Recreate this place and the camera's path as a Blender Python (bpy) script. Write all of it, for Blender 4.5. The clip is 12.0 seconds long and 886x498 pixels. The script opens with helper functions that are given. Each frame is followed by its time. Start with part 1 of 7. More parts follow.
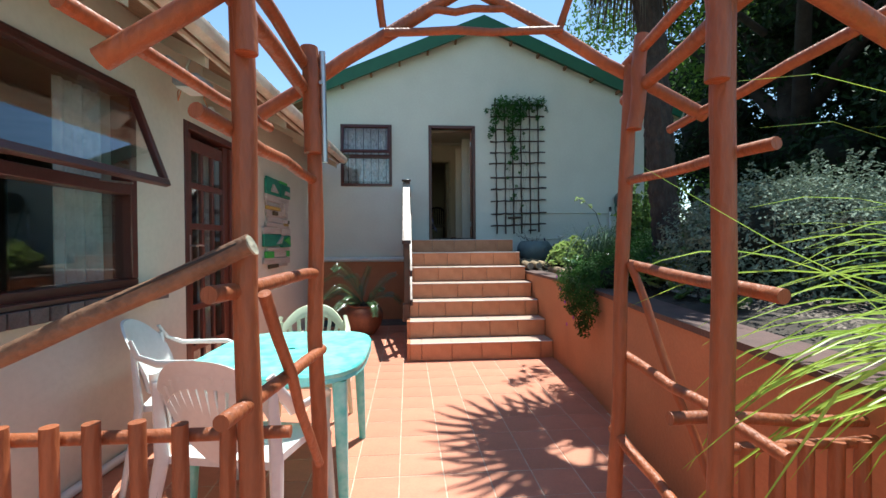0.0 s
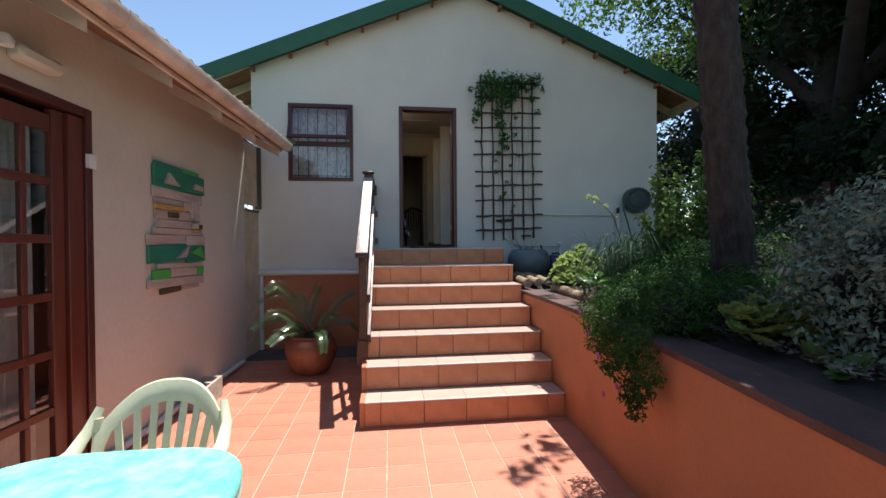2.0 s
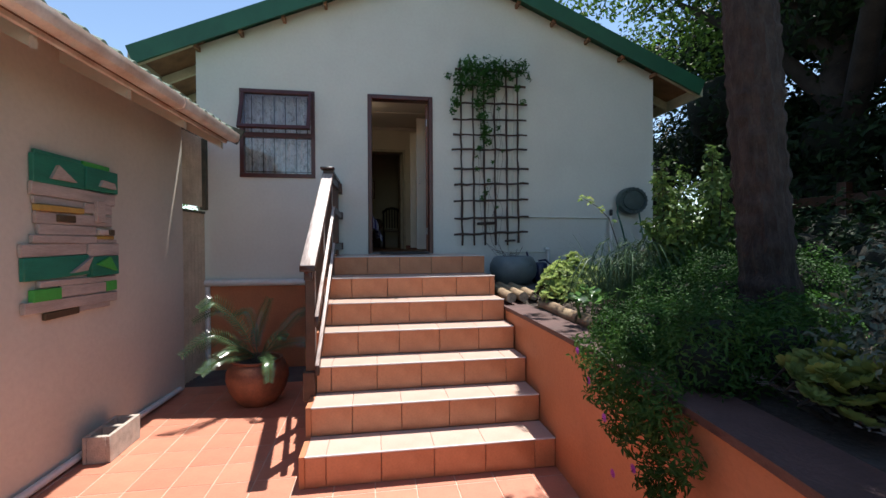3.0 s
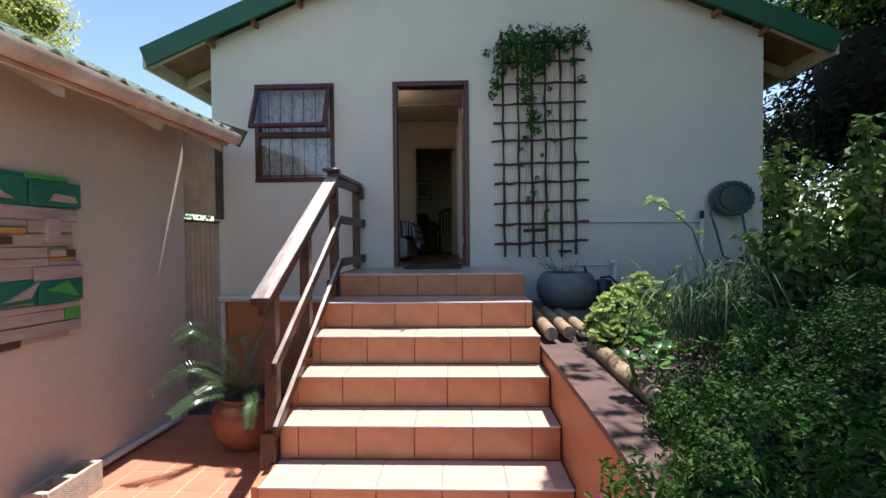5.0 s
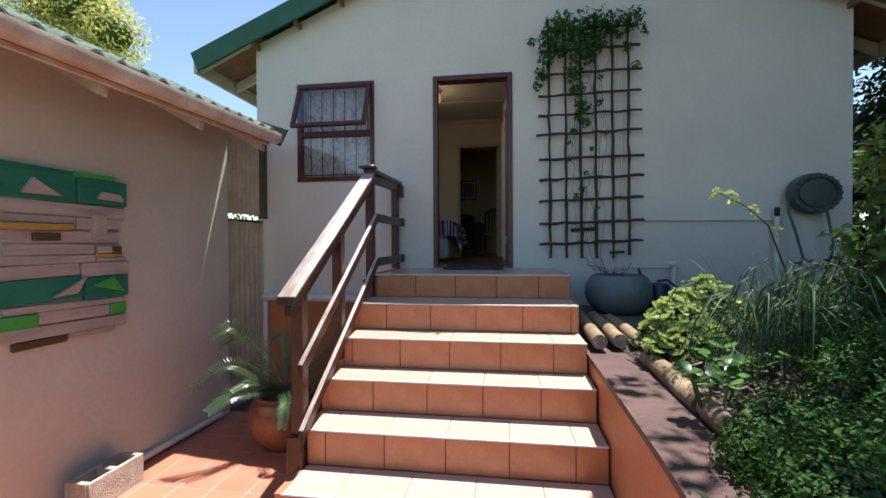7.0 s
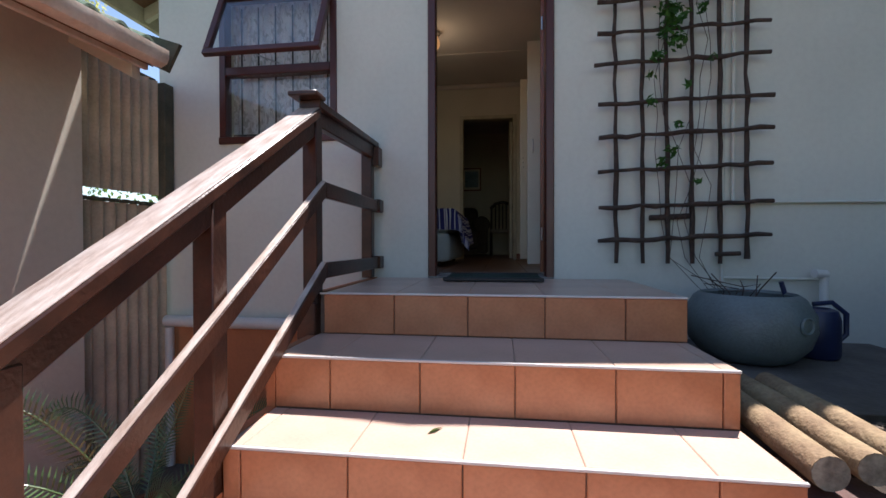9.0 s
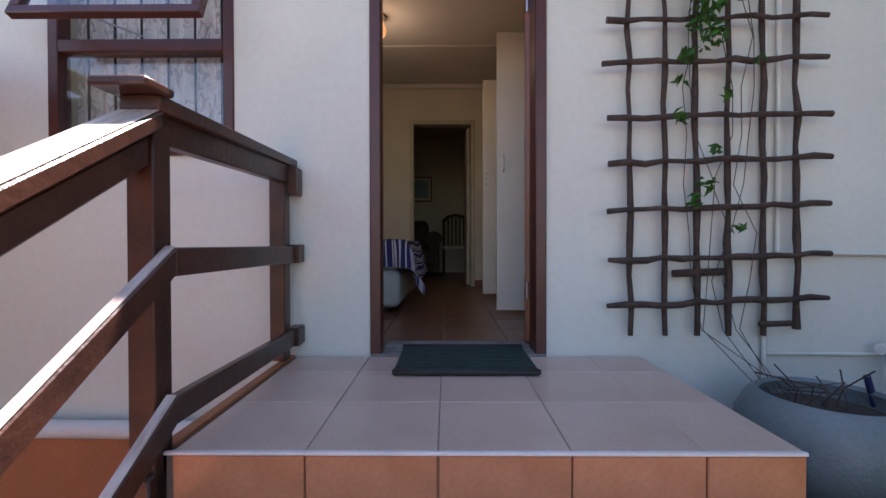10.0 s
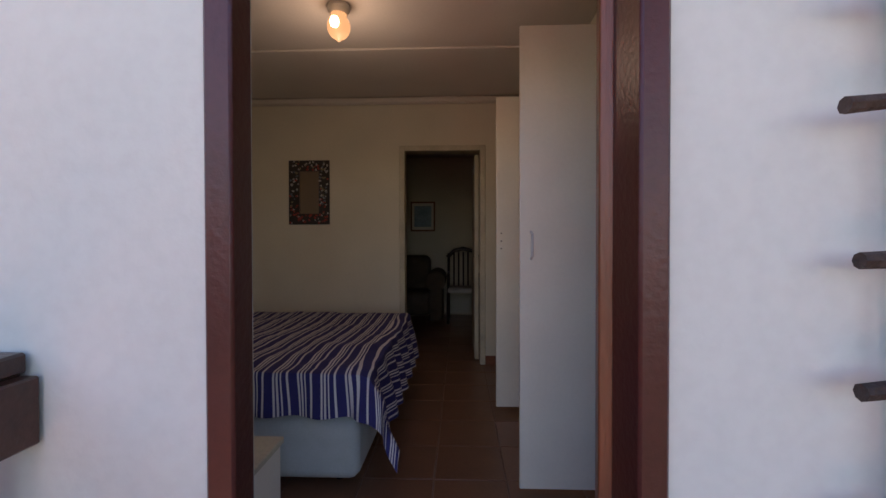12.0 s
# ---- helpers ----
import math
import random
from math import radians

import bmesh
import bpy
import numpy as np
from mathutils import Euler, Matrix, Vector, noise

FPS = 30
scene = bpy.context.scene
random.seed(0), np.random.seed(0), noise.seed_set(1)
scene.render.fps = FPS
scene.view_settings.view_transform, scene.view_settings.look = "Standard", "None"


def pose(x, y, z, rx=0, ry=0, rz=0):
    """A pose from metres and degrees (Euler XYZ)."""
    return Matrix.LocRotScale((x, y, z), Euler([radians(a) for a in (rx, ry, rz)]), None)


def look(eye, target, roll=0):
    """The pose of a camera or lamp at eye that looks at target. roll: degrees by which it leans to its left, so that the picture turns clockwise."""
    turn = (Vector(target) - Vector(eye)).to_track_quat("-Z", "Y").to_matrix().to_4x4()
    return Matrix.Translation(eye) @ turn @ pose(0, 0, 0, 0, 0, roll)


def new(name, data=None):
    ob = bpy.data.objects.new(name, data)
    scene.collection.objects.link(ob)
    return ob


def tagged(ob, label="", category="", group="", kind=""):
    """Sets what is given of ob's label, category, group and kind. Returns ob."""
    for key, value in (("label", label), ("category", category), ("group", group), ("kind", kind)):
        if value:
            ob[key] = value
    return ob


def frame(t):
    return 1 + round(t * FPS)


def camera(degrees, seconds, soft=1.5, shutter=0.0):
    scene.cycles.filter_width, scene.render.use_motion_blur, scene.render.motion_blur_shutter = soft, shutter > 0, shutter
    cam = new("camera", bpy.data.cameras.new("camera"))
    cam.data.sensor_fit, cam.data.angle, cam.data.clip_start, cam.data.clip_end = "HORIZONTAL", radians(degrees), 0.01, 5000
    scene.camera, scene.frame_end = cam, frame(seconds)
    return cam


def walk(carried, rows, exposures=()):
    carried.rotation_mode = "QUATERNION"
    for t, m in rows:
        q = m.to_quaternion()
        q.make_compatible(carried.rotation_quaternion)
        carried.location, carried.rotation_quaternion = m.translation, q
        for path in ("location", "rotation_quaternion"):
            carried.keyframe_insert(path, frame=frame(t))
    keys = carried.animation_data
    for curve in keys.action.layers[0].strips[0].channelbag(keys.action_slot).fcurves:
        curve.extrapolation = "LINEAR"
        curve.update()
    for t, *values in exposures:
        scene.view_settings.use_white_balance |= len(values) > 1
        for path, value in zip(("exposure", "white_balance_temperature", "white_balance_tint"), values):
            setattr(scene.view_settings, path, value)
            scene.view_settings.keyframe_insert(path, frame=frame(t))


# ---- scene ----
cam = camera(91.6, 12.0)
METRES, EYE, TILT, LEAN, TURN = 7.3, 1.1, 0.0, 0.0, -3.2
PATH = [
    (0, (-0.197, -0.184, 1.335), (-0.035, 1.809, 1.309), -0.4),
    (0.5, (-0.15, 0.182, 1.358), (0.008, 2.176, 1.333), -0.4),
    (1, (-0.134, 0.568, 1.368), (0.023, 2.561, 1.349), -0.4),
    (1.5, (-0.072, 0.921, 1.406), (0.106, 2.913, 1.385), -0.4),
    (2, (0.021, 1.256, 1.446), (0.272, 3.24, 1.424), -0.4),
    (2.5, (0.112, 1.61, 1.486), (0.414, 3.586, 1.463), -0.3),
    (3, (0.262, 1.917, 1.532), (0.576, 3.892, 1.505), -0.3),
    (3.2, (0.336, 2.034, 1.552), (0.649, 4.01, 1.526), -0.3),
    (4.8, (0.857, 2.722, 1.683), (0.849, 4.722, 1.64), -0.6),
    (5, (0.871, 2.769, 1.685), (0.813, 4.768, 1.648), -0.5),
    (5.5, (0.898, 2.858, 1.668), (0.727, 4.85, 1.643), -0.4),
    (6, (0.921, 2.883, 1.668), (0.683, 4.868, 1.642), -0.4),
    (6.5, (0.934, 2.901, 1.665), (0.671, 4.883, 1.639), -0.3),
    (7, (0.94, 2.962, 1.657), (0.659, 4.942, 1.632), -0.3),
    (7.2, (0.928, 3.033, 1.645), (0.637, 5.011, 1.623), -0.1),
    (9, (0.679, 4.631, 1.624), (0.414, 6.613, 1.602), -0.1),
    (9.5, (0.586, 5.12, 1.762), (0.43, 7.114, 1.742), -0.1),
    (10, (0.553, 5.493, 1.929), (0.536, 7.493, 1.908), -0.1),
    (10.5, (0.507, 5.824, 2.09), (0.531, 7.824, 2.073), -0.0),
    (11, (0.531, 6.145, 2.245), (0.552, 8.145, 2.225), 0.1),
    (11.5, (0.564, 6.462, 2.4), (0.568, 8.462, 2.376), -0.1),
    (12, (0.655, 6.775, 2.539), (0.581, 8.773, 2.513), -0.1),
]
walk(cam, [(t, look(eye, target, roll)) for t, eye, target, roll in PATH],
     exposures=[(0, 0.95, 6150, -3), (1.5, 0.71, 6480, 7), (3, 0.77, 6460, 10), (5, 0.96, 6450, 10), (7, 0.95, 6450, 10), (9, 0.94, 6500, 15), (9.5, 1.32, 6650, 20), (10.5, 2.08, 6850, 26), (12, 2.0, 6720, 28)])

# ---- world, sun and exposure ----
SUN = Vector((0.19, 0.298, 1.0)).normalized()
world = bpy.data.worlds.new("sky")
scene.world = world
world.use_nodes = True
wn = world.node_tree.nodes
sky = wn.new("ShaderNodeTexSky")
sky.sky_type = "NISHITA"
sky.sun_disc = False
sky.sun_elevation = math.asin(SUN.z)
sky.sun_rotation = math.atan2(SUN.x, SUN.y)
sky.air_density, sky.dust_density, sky.ozone_density = 1.0, 0.0, 0.35
world.node_tree.links.new(sky.outputs[0], wn["Background"].inputs[0])
wn["Background"].inputs[1].default_value = 0.118
sun_data = bpy.data.lights.new("sun", "SUN")
sun_data.energy, sun_data.angle, sun_data.color = 5.0, radians(0.5), (1.0, 0.965, 0.93)
sun = new("sun", sun_data)
sun.matrix_world = look(SUN * 30, (0, 0, 0))


# ---- materials ----
def mat(name, base, rough=0.6, var=0.15, scale=6.0, fine=60.0, bump=0.15, metal=0.0, second=None, stretch=(1, 1, 1), each=0.0, spec=0.5):
    """A painted, mineral or woody surface: two scales of mottling, fine relief, and a drift of tone from piece to piece."""
    m = bpy.data.materials.new(name)
    m.use_nodes = True
    nt = m.node_tree
    b = nt.nodes["Principled BSDF"]
    b.inputs["Roughness"].default_value = rough
    b.inputs["Metallic"].default_value = metal
    b.inputs["Specular IOR Level"].default_value = spec
    tc = nt.nodes.new("ShaderNodeTexCoord")
    mp = nt.nodes.new("ShaderNodeMapping")
    mp.inputs["Scale"].default_value = stretch
    nt.links.new(tc.outputs["Object"], mp.inputs[0])
    big = nt.nodes.new("ShaderNodeTexNoise")
    big.inputs["Scale"].default_value = scale
    big.inputs["Detail"].default_value = 5
    small = nt.nodes.new("ShaderNodeTexNoise")
    small.inputs["Scale"].default_value = fine
    small.inputs["Detail"].default_value = 4
    for n in (big, small):
        nt.links.new(mp.outputs[0], n.inputs["Vector"])
    ramp = nt.nodes.new("ShaderNodeValToRGB")
    dark = second or tuple(c * (1 - 2 * var) for c in base)
    ramp.color_ramp.elements[0].position, ramp.color_ramp.elements[1].position = 0.3, 0.65
    ramp.color_ramp.elements[0].color = (*dark, 1)
    ramp.color_ramp.elements[1].color = (*base, 1)
    nt.links.new(big.outputs[0], ramp.inputs[0])
    mix = nt.nodes.new("ShaderNodeMix")
    mix.data_type, mix.blend_type = "RGBA", "MULTIPLY"
    mix.inputs[0].default_value = min(1, var * 2)
    nt.links.new(ramp.outputs[0], mix.inputs[6])
    r2 = nt.nodes.new("ShaderNodeValToRGB")
    r2.color_ramp.elements[0].position, r2.color_ramp.elements[1].position = 0.3, 0.6
    r2.color_ramp.elements[0].color = (0.55, 0.55, 0.55, 1)
    nt.links.new(small.outputs[0], r2.inputs[0])
    nt.links.new(r2.outputs[0], mix.inputs[7])
    out = mix.outputs[2]
    if each:
        oi = nt.nodes.new("ShaderNodeObjectInfo")
        geo = nt.nodes.new("ShaderNodeNewGeometry")
        add = nt.nodes.new("ShaderNodeMath")
        add.operation = "ADD"
        nt.links.new(oi.outputs["Random"], add.inputs[0])
        nt.links.new(geo.outputs["Random Per Island"], add.inputs[1])
        rng = nt.nodes.new("ShaderNodeMapRange")
        rng.inputs["From Max"].default_value = 2.0
        rng.inputs["To Min"].default_value, rng.inputs["To Max"].default_value = 1 - each, 1 + each
        nt.links.new(add.outputs[0], rng.inputs["Value"])
        hsv = nt.nodes.new("ShaderNodeHueSaturation")
        nt.links.new(rng.outputs[0], hsv.inputs["Value"])
        nt.links.new(out, hsv.inputs["Color"])
        out = hsv.outputs[0]
    nt.links.new(out, b.inputs["Base Color"])
    if bump:
        bp = nt.nodes.new("ShaderNodeBump")
        bp.inputs["Strength"].default_value = bump
        bp.inputs["Distance"].default_value = 0.01
        nt.links.new(small.outputs[0], bp.inputs["Height"])
        nt.links.new(bp.outputs[0], b.inputs["Normal"])
    return m


def leaf_mat(name, a, b2, rough=0.45, trans=0.25, spec=0.22):
    m = mat(name, a, rough, 0.1, 3.0, 40.0, 0.0, second=b2, each=0.45, spec=spec)
    nt = m.node_tree
    bs = nt.nodes["Principled BSDF"]
    src = bs.inputs["Base Color"].links[0].from_socket
    tr = nt.nodes.new("ShaderNodeBsdfTranslucent")
    mx = nt.nodes.new("ShaderNodeMixShader")
    mx.inputs[0].default_value = trans
    nt.links.new(src, tr.inputs[0])
    nt.links.new(bs.outputs[0], mx.inputs[1])
    nt.links.new(tr.outputs[0], mx.inputs[2])
    nt.links.new(mx.outputs[0], nt.nodes["Material Output"].inputs[0])
    return m


def glass_mat():
    m = bpy.data.materials.new("window glass")
    m.use_nodes = True
    nt = m.node_tree
    nt.nodes.remove(nt.nodes["Principled BSDF"])
    t = nt.nodes.new("ShaderNodeBsdfTransparent")
    t.inputs[0].default_value = (0.95, 0.97, 0.97, 1)
    g = nt.nodes.new("ShaderNodeBsdfGlossy")
    g.inputs["Roughness"].default_value = 0.02
    lw_ = nt.nodes.new("ShaderNodeLayerWeight")
    lw_.inputs[0].default_value = 0.5
    pw = nt.nodes.new("ShaderNodeMath")
    pw.operation = "POWER"
    pw.inputs[1].default_value = 3.5
    nt.links.new(lw_.outputs["Facing"], pw.inputs[0])
    f = nt.nodes.new("ShaderNodeMath")
    f.operation = "MULTIPLY_ADD"
    f.inputs[1].default_value, f.inputs[2].default_value = 0.85, 0.06
    nt.links.new(pw.outputs[0], f.inputs[0])
    mx = nt.nodes.new("ShaderNodeMixShader")
    nt.links.new(f.outputs[0], mx.inputs[0])
    nt.links.new(t.outputs[0], mx.inputs[1])
    nt.links.new(g.outputs[0], mx.inputs[2])
    nt.links.new(mx.outputs[0], nt.nodes["Material Output"].inputs[0])
    return m


def lace_mat(name, colour, holes):
    """Thin cloth that lets light through, with a woven figure."""
    m = mat(name, colour, 0.9, 0.1, 9, 90, 0.1)
    nt = m.node_tree
    bs = nt.nodes["Principled BSDF"]
    src = bs.inputs["Base Color"].links[0].from_socket
    tr = nt.nodes.new("ShaderNodeBsdfTranslucent")
    nt.links.new(src, tr.inputs[0])
    mx = nt.nodes.new("ShaderNodeMixShader")
    mx.inputs[0].default_value = 0.4
    nt.links.new(bs.outputs[0], mx.inputs[1])
    nt.links.new(tr.outputs[0], mx.inputs[2])
    tp = nt.nodes.new("ShaderNodeBsdfTransparent")
    vo = nt.nodes.new("ShaderNodeTexNoise")
    vo.inputs["Scale"].default_value = 16
    vo.inputs["Detail"].default_value = 2
    vo.inputs["Distortion"].default_value = 1.5
    tc = nt.nodes.new("ShaderNodeTexCoord")
    mp = nt.nodes.new("ShaderNodeMapping")
    mp.inputs["Scale"].default_value = (1.6, 1, 0.8)
    nt.links.new(tc.outputs["Object"], mp.inputs[0])
    nt.links.new(mp.outputs[0], vo.inputs["Vector"])
    r = nt.nodes.new("ShaderNodeMapRange")
    r.inputs["From Min"].default_value, r.inputs["From Max"].default_value = 0.52, 0.60
    r.inputs["To Min"].default_value, r.inputs["To Max"].default_value = 0.0, holes
    nt.links.new(vo.outputs[0], r.inputs["Value"])
    m2 = nt.nodes.new("ShaderNodeMixShader")
    nt.links.new(r.outputs[0], m2.inputs[0])
    nt.links.new(mx.outputs[0], m2.inputs[1])
    nt.links.new(tp.outputs[0], m2.inputs[2])
    nt.links.new(m2.outputs[0], nt.nodes["Material Output"].inputs[0])
    return m


PLASTER = mat("pale green plaster", (0.66, 0.68, 0.62), 0.85, 0.05, 1.2, 30, 0.14)
PLASTER_IN = mat("cream inside wall paint", (0.72, 0.68, 0.55), 0.8, 0.04, 2, 60, 0.1)
CEILING = mat("white ceiling board", (0.7, 0.66, 0.6), 0.85, 0.04, 2, 60, 0.05)
LEFTWALL = mat("cream roughcast plaster", (0.60, 0.56, 0.475), 0.88, 0.06, 1.2, 26, 0.2)
TERRA = mat("terracotta wall paint", (0.53, 0.20, 0.09), 0.62, 0.09, 2.2, 50, 0.35)
TERRA_D = mat("dark red stoep polish", (0.125, 0.06, 0.05), 0.6, 0.2, 5, 60, 0.4)
TILE = mat("matt terracotta tile", (0.58, 0.225, 0.138), 0.5, 0.09, 5, 80, 0.12, each=0.14)
STEPTILE = mat("glazed terracotta riser tile", (0.60, 0.255, 0.13), 0.3, 0.12, 6, 70, 0.06, second=(0.48, 0.18, 0.085), each=0.10)
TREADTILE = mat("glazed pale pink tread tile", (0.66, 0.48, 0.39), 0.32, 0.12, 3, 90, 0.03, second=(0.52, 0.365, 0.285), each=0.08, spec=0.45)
GROUT = mat("sandy grout", (0.66, 0.45, 0.34), 0.9, 0.15, 12, 80, 0.3)
GROUT_T = mat("worn cement", (0.26, 0.25, 0.24), 0.8, 0.2, 12, 80, 0.3)
GROUT_D = mat("dark grey grout", (0.27, 0.18, 0.14), 0.9, 0.15, 12, 80, 0.3)
NOSE = mat("white tile trim", (0.75, 0.72, 0.7), 0.4, 0.06, 10, 90, 0.05)
POLE = mat("orange-brown stained pole", (0.37, 0.105, 0.038), 0.5, 0.2, 5, 70, 0.6, second=(0.23, 0.068, 0.028), stretch=(1, 1, 0.25), each=0.12)
POLE_W = mat("weathered brown pole", (0.25, 0.13, 0.075), 0.6, 0.25, 6, 70, 0.6, second=(0.15, 0.075, 0.045), stretch=(1, 1, 1))
CUTWOOD = mat("weathered cut end grain", (0.45, 0.4, 0.3), 0.85, 0.25, 30, 90, 0.5)
RAILWOOD = mat("dark varnished railing timber", (0.08, 0.031, 0.019), 0.33, 0.2, 7, 60, 0.2, second=(0.038, 0.016, 0.011))
# bleached grey wood, lightened further to carry the sun's gloss on the rail tops
RAILTOP = mat("rail timber paled by bleaching and painted sun", (0.66, 0.56, 0.50), 0.34, 0.10, 9, 60, 0.3, second=(0.40, 0.29, 0.235), stretch=(6, 1, 1))
BROWN = mat("dark brown joinery paint", (0.085, 0.022, 0.017), 0.35, 0.12, 6, 60, 0.15)
DOORWOOD = mat("orange-brown varnished door wood", (0.24, 0.075, 0.03), 0.35, 0.15, 4, 50, 0.2, stretch=(3, 3, 0.3))
GREEN = mat("green roof paint", (0.018, 0.12, 0.06), 0.5, 0.1, 4, 60, 0.15)
ROOFTILE = mat("weathered green roof tile", (0.06, 0.13, 0.075), 0.75, 0.22, 9, 60, 0.5, second=(0.18, 0.21, 0.155), each=0.2)
GUTTER = mat("cream gutter paint", (0.78, 0.68, 0.59), 0.4, 0.12, 5, 60, 0.15, second=(0.52, 0.38, 0.29))
VERGE = mat("weathered olive verge board", (0.12, 0.11, 0.075), 0.85, 0.2, 7, 60, 0.4, second=(0.06, 0.065, 0.045))
EAVEWOOD = mat("raw eave timber", (0.30, 0.16, 0.09), 0.8, 0.2, 6, 60, 0.3)
CREAMWOOD = mat("cream painted timber", (0.6, 0.56, 0.42), 0.6, 0.12, 6, 60, 0.2)
WHITEPIPE = mat("white plastic pipe", (0.72, 0.72, 0.7), 0.35, 0.06, 8, 60, 0.05)
# the paler second tone stands in for bright gloss on the tabletop
TEAL = mat("turquoise table plastic", (0.15, 0.62, 0.55), 0.3, 0.06, 16, 60, 0.06, second=(0.36, 0.76, 0.70))
WHITEPLASTIC = mat("white chair plastic", (0.74, 0.74, 0.72), 0.35, 0.05, 5, 40, 0.08)
CREAMPLASTIC = mat("faded cream chair plastic", (0.66, 0.68, 0.48), 0.4, 0.06, 5, 40, 0.08)
CLAY = mat("terracotta pot clay", (0.27, 0.105, 0.055), 0.6, 0.25, 6, 60, 0.3)
BLUEPOT = mat("blue-grey glazed pot", (0.17, 0.21, 0.215), 0.5, 0.14, 5, 70, 0.3)
SOIL = mat("dark garden soil", (0.045, 0.033, 0.025), 0.95, 0.3, 8, 50, 1.0, second=(0.075, 0.057, 0.045))
# the low tone of this concrete includes the shade it lies in
PAVING = mat("concrete paving darkened for shade", (0.16, 0.14, 0.125), 0.9, 0.2, 4, 40, 0.5)
GROUND = mat("dry lawn", (0.09, 0.11, 0.04), 0.95, 0.25, 2, 30, 0.6)
CONCRETE = mat("rough concrete block", (0.56, 0.48, 0.40), 0.92, 0.15, 14, 120, 1.0)
LOGWOOD = mat("weathered round log", (0.38, 0.28, 0.16), 0.85, 0.25, 7, 60, 0.6, second=(0.2, 0.12, 0.07))
TWIG = mat("dark stained branch", (0.075, 0.045, 0.033), 0.7, 0.3, 14, 60, 0.9, second=(0.03, 0.016, 0.012))
BARK = mat("palm bark", (0.060, 0.045, 0.037), 0.95, 0.3, 22, 90, 1.0, second=(0.026, 0.019, 0.016), stretch=(1, 1, 0.4))
BARK2 = mat("grey-brown tree bark", (0.045, 0.034, 0.028), 0.95, 0.25, 6, 40, 0.8)
SHADECLOTH = mat("brown corrugated screen", (0.62, 0.51, 0.36), 0.8, 0.15, 5, 60, 0.2)
BRICKM = mat("dark sill brick", (0.13, 0.09, 0.085), 0.85, 0.2, 12, 80, 0.6, each=0.2)
STEEL = mat("brushed steel", (0.55, 0.55, 0.56), 0.35, 0.08, 10, 90, 0.05, metal=1.0)
GREYLAMP = mat("grey lamp housing", (0.3, 0.33, 0.35), 0.4, 0.1, 10, 60, 0.1)
BLACK = mat("black plastic", (0.015, 0.015, 0.017), 0.5, 0.1, 10, 60, 0.1)
HOSEGREEN = mat("dark green hose plastic", (0.07, 0.105, 0.1), 0.45, 0.15, 10, 60, 0.1)
DARKBLUE = mat("dark blue watering can plastic", (0.02, 0.03, 0.09), 0.35, 0.1, 10, 60, 0.1)
MURAL_G = mat("teal green painted plank", (0.02, 0.22, 0.14), 0.6, 0.14, 5, 60, 0.3, stretch=(3, 0.5, 3))
MURAL_L = mat("bright green painted plank", (0.07, 0.42, 0.07), 0.6, 0.1, 5, 60, 0.3)
MURAL_W = mat("whitewashed driftwood plank", (0.5, 0.42, 0.37), 0.75, 0.15, 6, 60, 0.4, stretch=(3, 0.4, 3))
MURAL_Y = mat("yellow painted stick", (0.5, 0.32, 0.08), 0.7, 0.15, 6, 60, 0.3)
MURAL_D = mat("dark driftwood", (0.1, 0.07, 0.035), 0.8, 0.2, 6, 60, 0.4)
MATGREEN = mat("dark green woven mat", (0.022, 0.05, 0.04), 0.85, 0.25, 30, 120, 0.6)
WARDROBE = mat("cream wardrobe laminate", (0.84, 0.80, 0.69), 0.4, 0.03, 4, 60, 0.03)
BEDBASE = mat("pale blue-grey upholstery", (0.45, 0.5, 0.5), 0.9, 0.06, 8, 90, 0.2)
SOFA = mat("brown sofa cloth", (0.11, 0.085, 0.06), 0.95, 0.15, 8, 70, 0.4)
DARKWOOD = mat("dark chair wood", (0.025, 0.015, 0.012), 0.35, 0.2, 6, 60, 0.2)
SEATPAD = mat("pale seat pad", (0.5, 0.46, 0.4), 0.9, 0.1, 8, 60, 0.2)
# the unlit room's dimness is put into its wall colour
DARKROOM = mat("plaster darkened for room shade", (0.3, 0.27, 0.23), 0.9, 0.1, 3, 60, 0.1)
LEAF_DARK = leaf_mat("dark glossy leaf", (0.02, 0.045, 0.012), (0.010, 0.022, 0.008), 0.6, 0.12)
LEAF_TREE = leaf_mat("broad tree leaf", (0.17, 0.29, 0.06), (0.065, 0.14, 0.03), 0.5, 0.45)
LEAF_SAGE = leaf_mat("silver-grey shrub leaf", (0.26, 0.31, 0.23), (0.12, 0.16, 0.11), 0.7, 0.15)
LEAF_HANG = leaf_mat("fleshy trailing leaf", (0.08, 0.17, 0.034), (0.032, 0.08, 0.017), 0.55, 0.3)
LEAF_SUCC = leaf_mat("pale green succulent leaf", (0.46, 0.55, 0.20), (0.28, 0.38, 0.11), 0.4, 0.35)
LEAF_HERB = leaf_mat("herb leaf", (0.042, 0.115, 0.018), (0.016, 0.05, 0.009), 0.6, 0.3)
LEAF_PADDLE = leaf_mat("fleshy round leaf", (0.16, 0.33, 0.075), (0.08, 0.19, 0.045), 0.3, 0.25, 0.5)
CHIP = leaf_mat("pale bark chip", (0.26, 0.20, 0.16), (0.10, 0.075, 0.06), 0.8, 0.05)
LEAF_OLIVE = leaf_mat("olive tinted leaf", (0.155, 0.24, 0.065), (0.055, 0.11, 0.03), 0.55, 0.3)
LEAF_YELLOW = leaf_mat("yellow-green tree leaf", (0.80, 0.78, 0.26), (0.58, 0.58, 0.16), 0.6, 0.5)
LEAF_VINE = leaf_mat("creeper leaf", (0.06, 0.19, 0.035), (0.035, 0.11, 0.02), 0.4, 0.3)
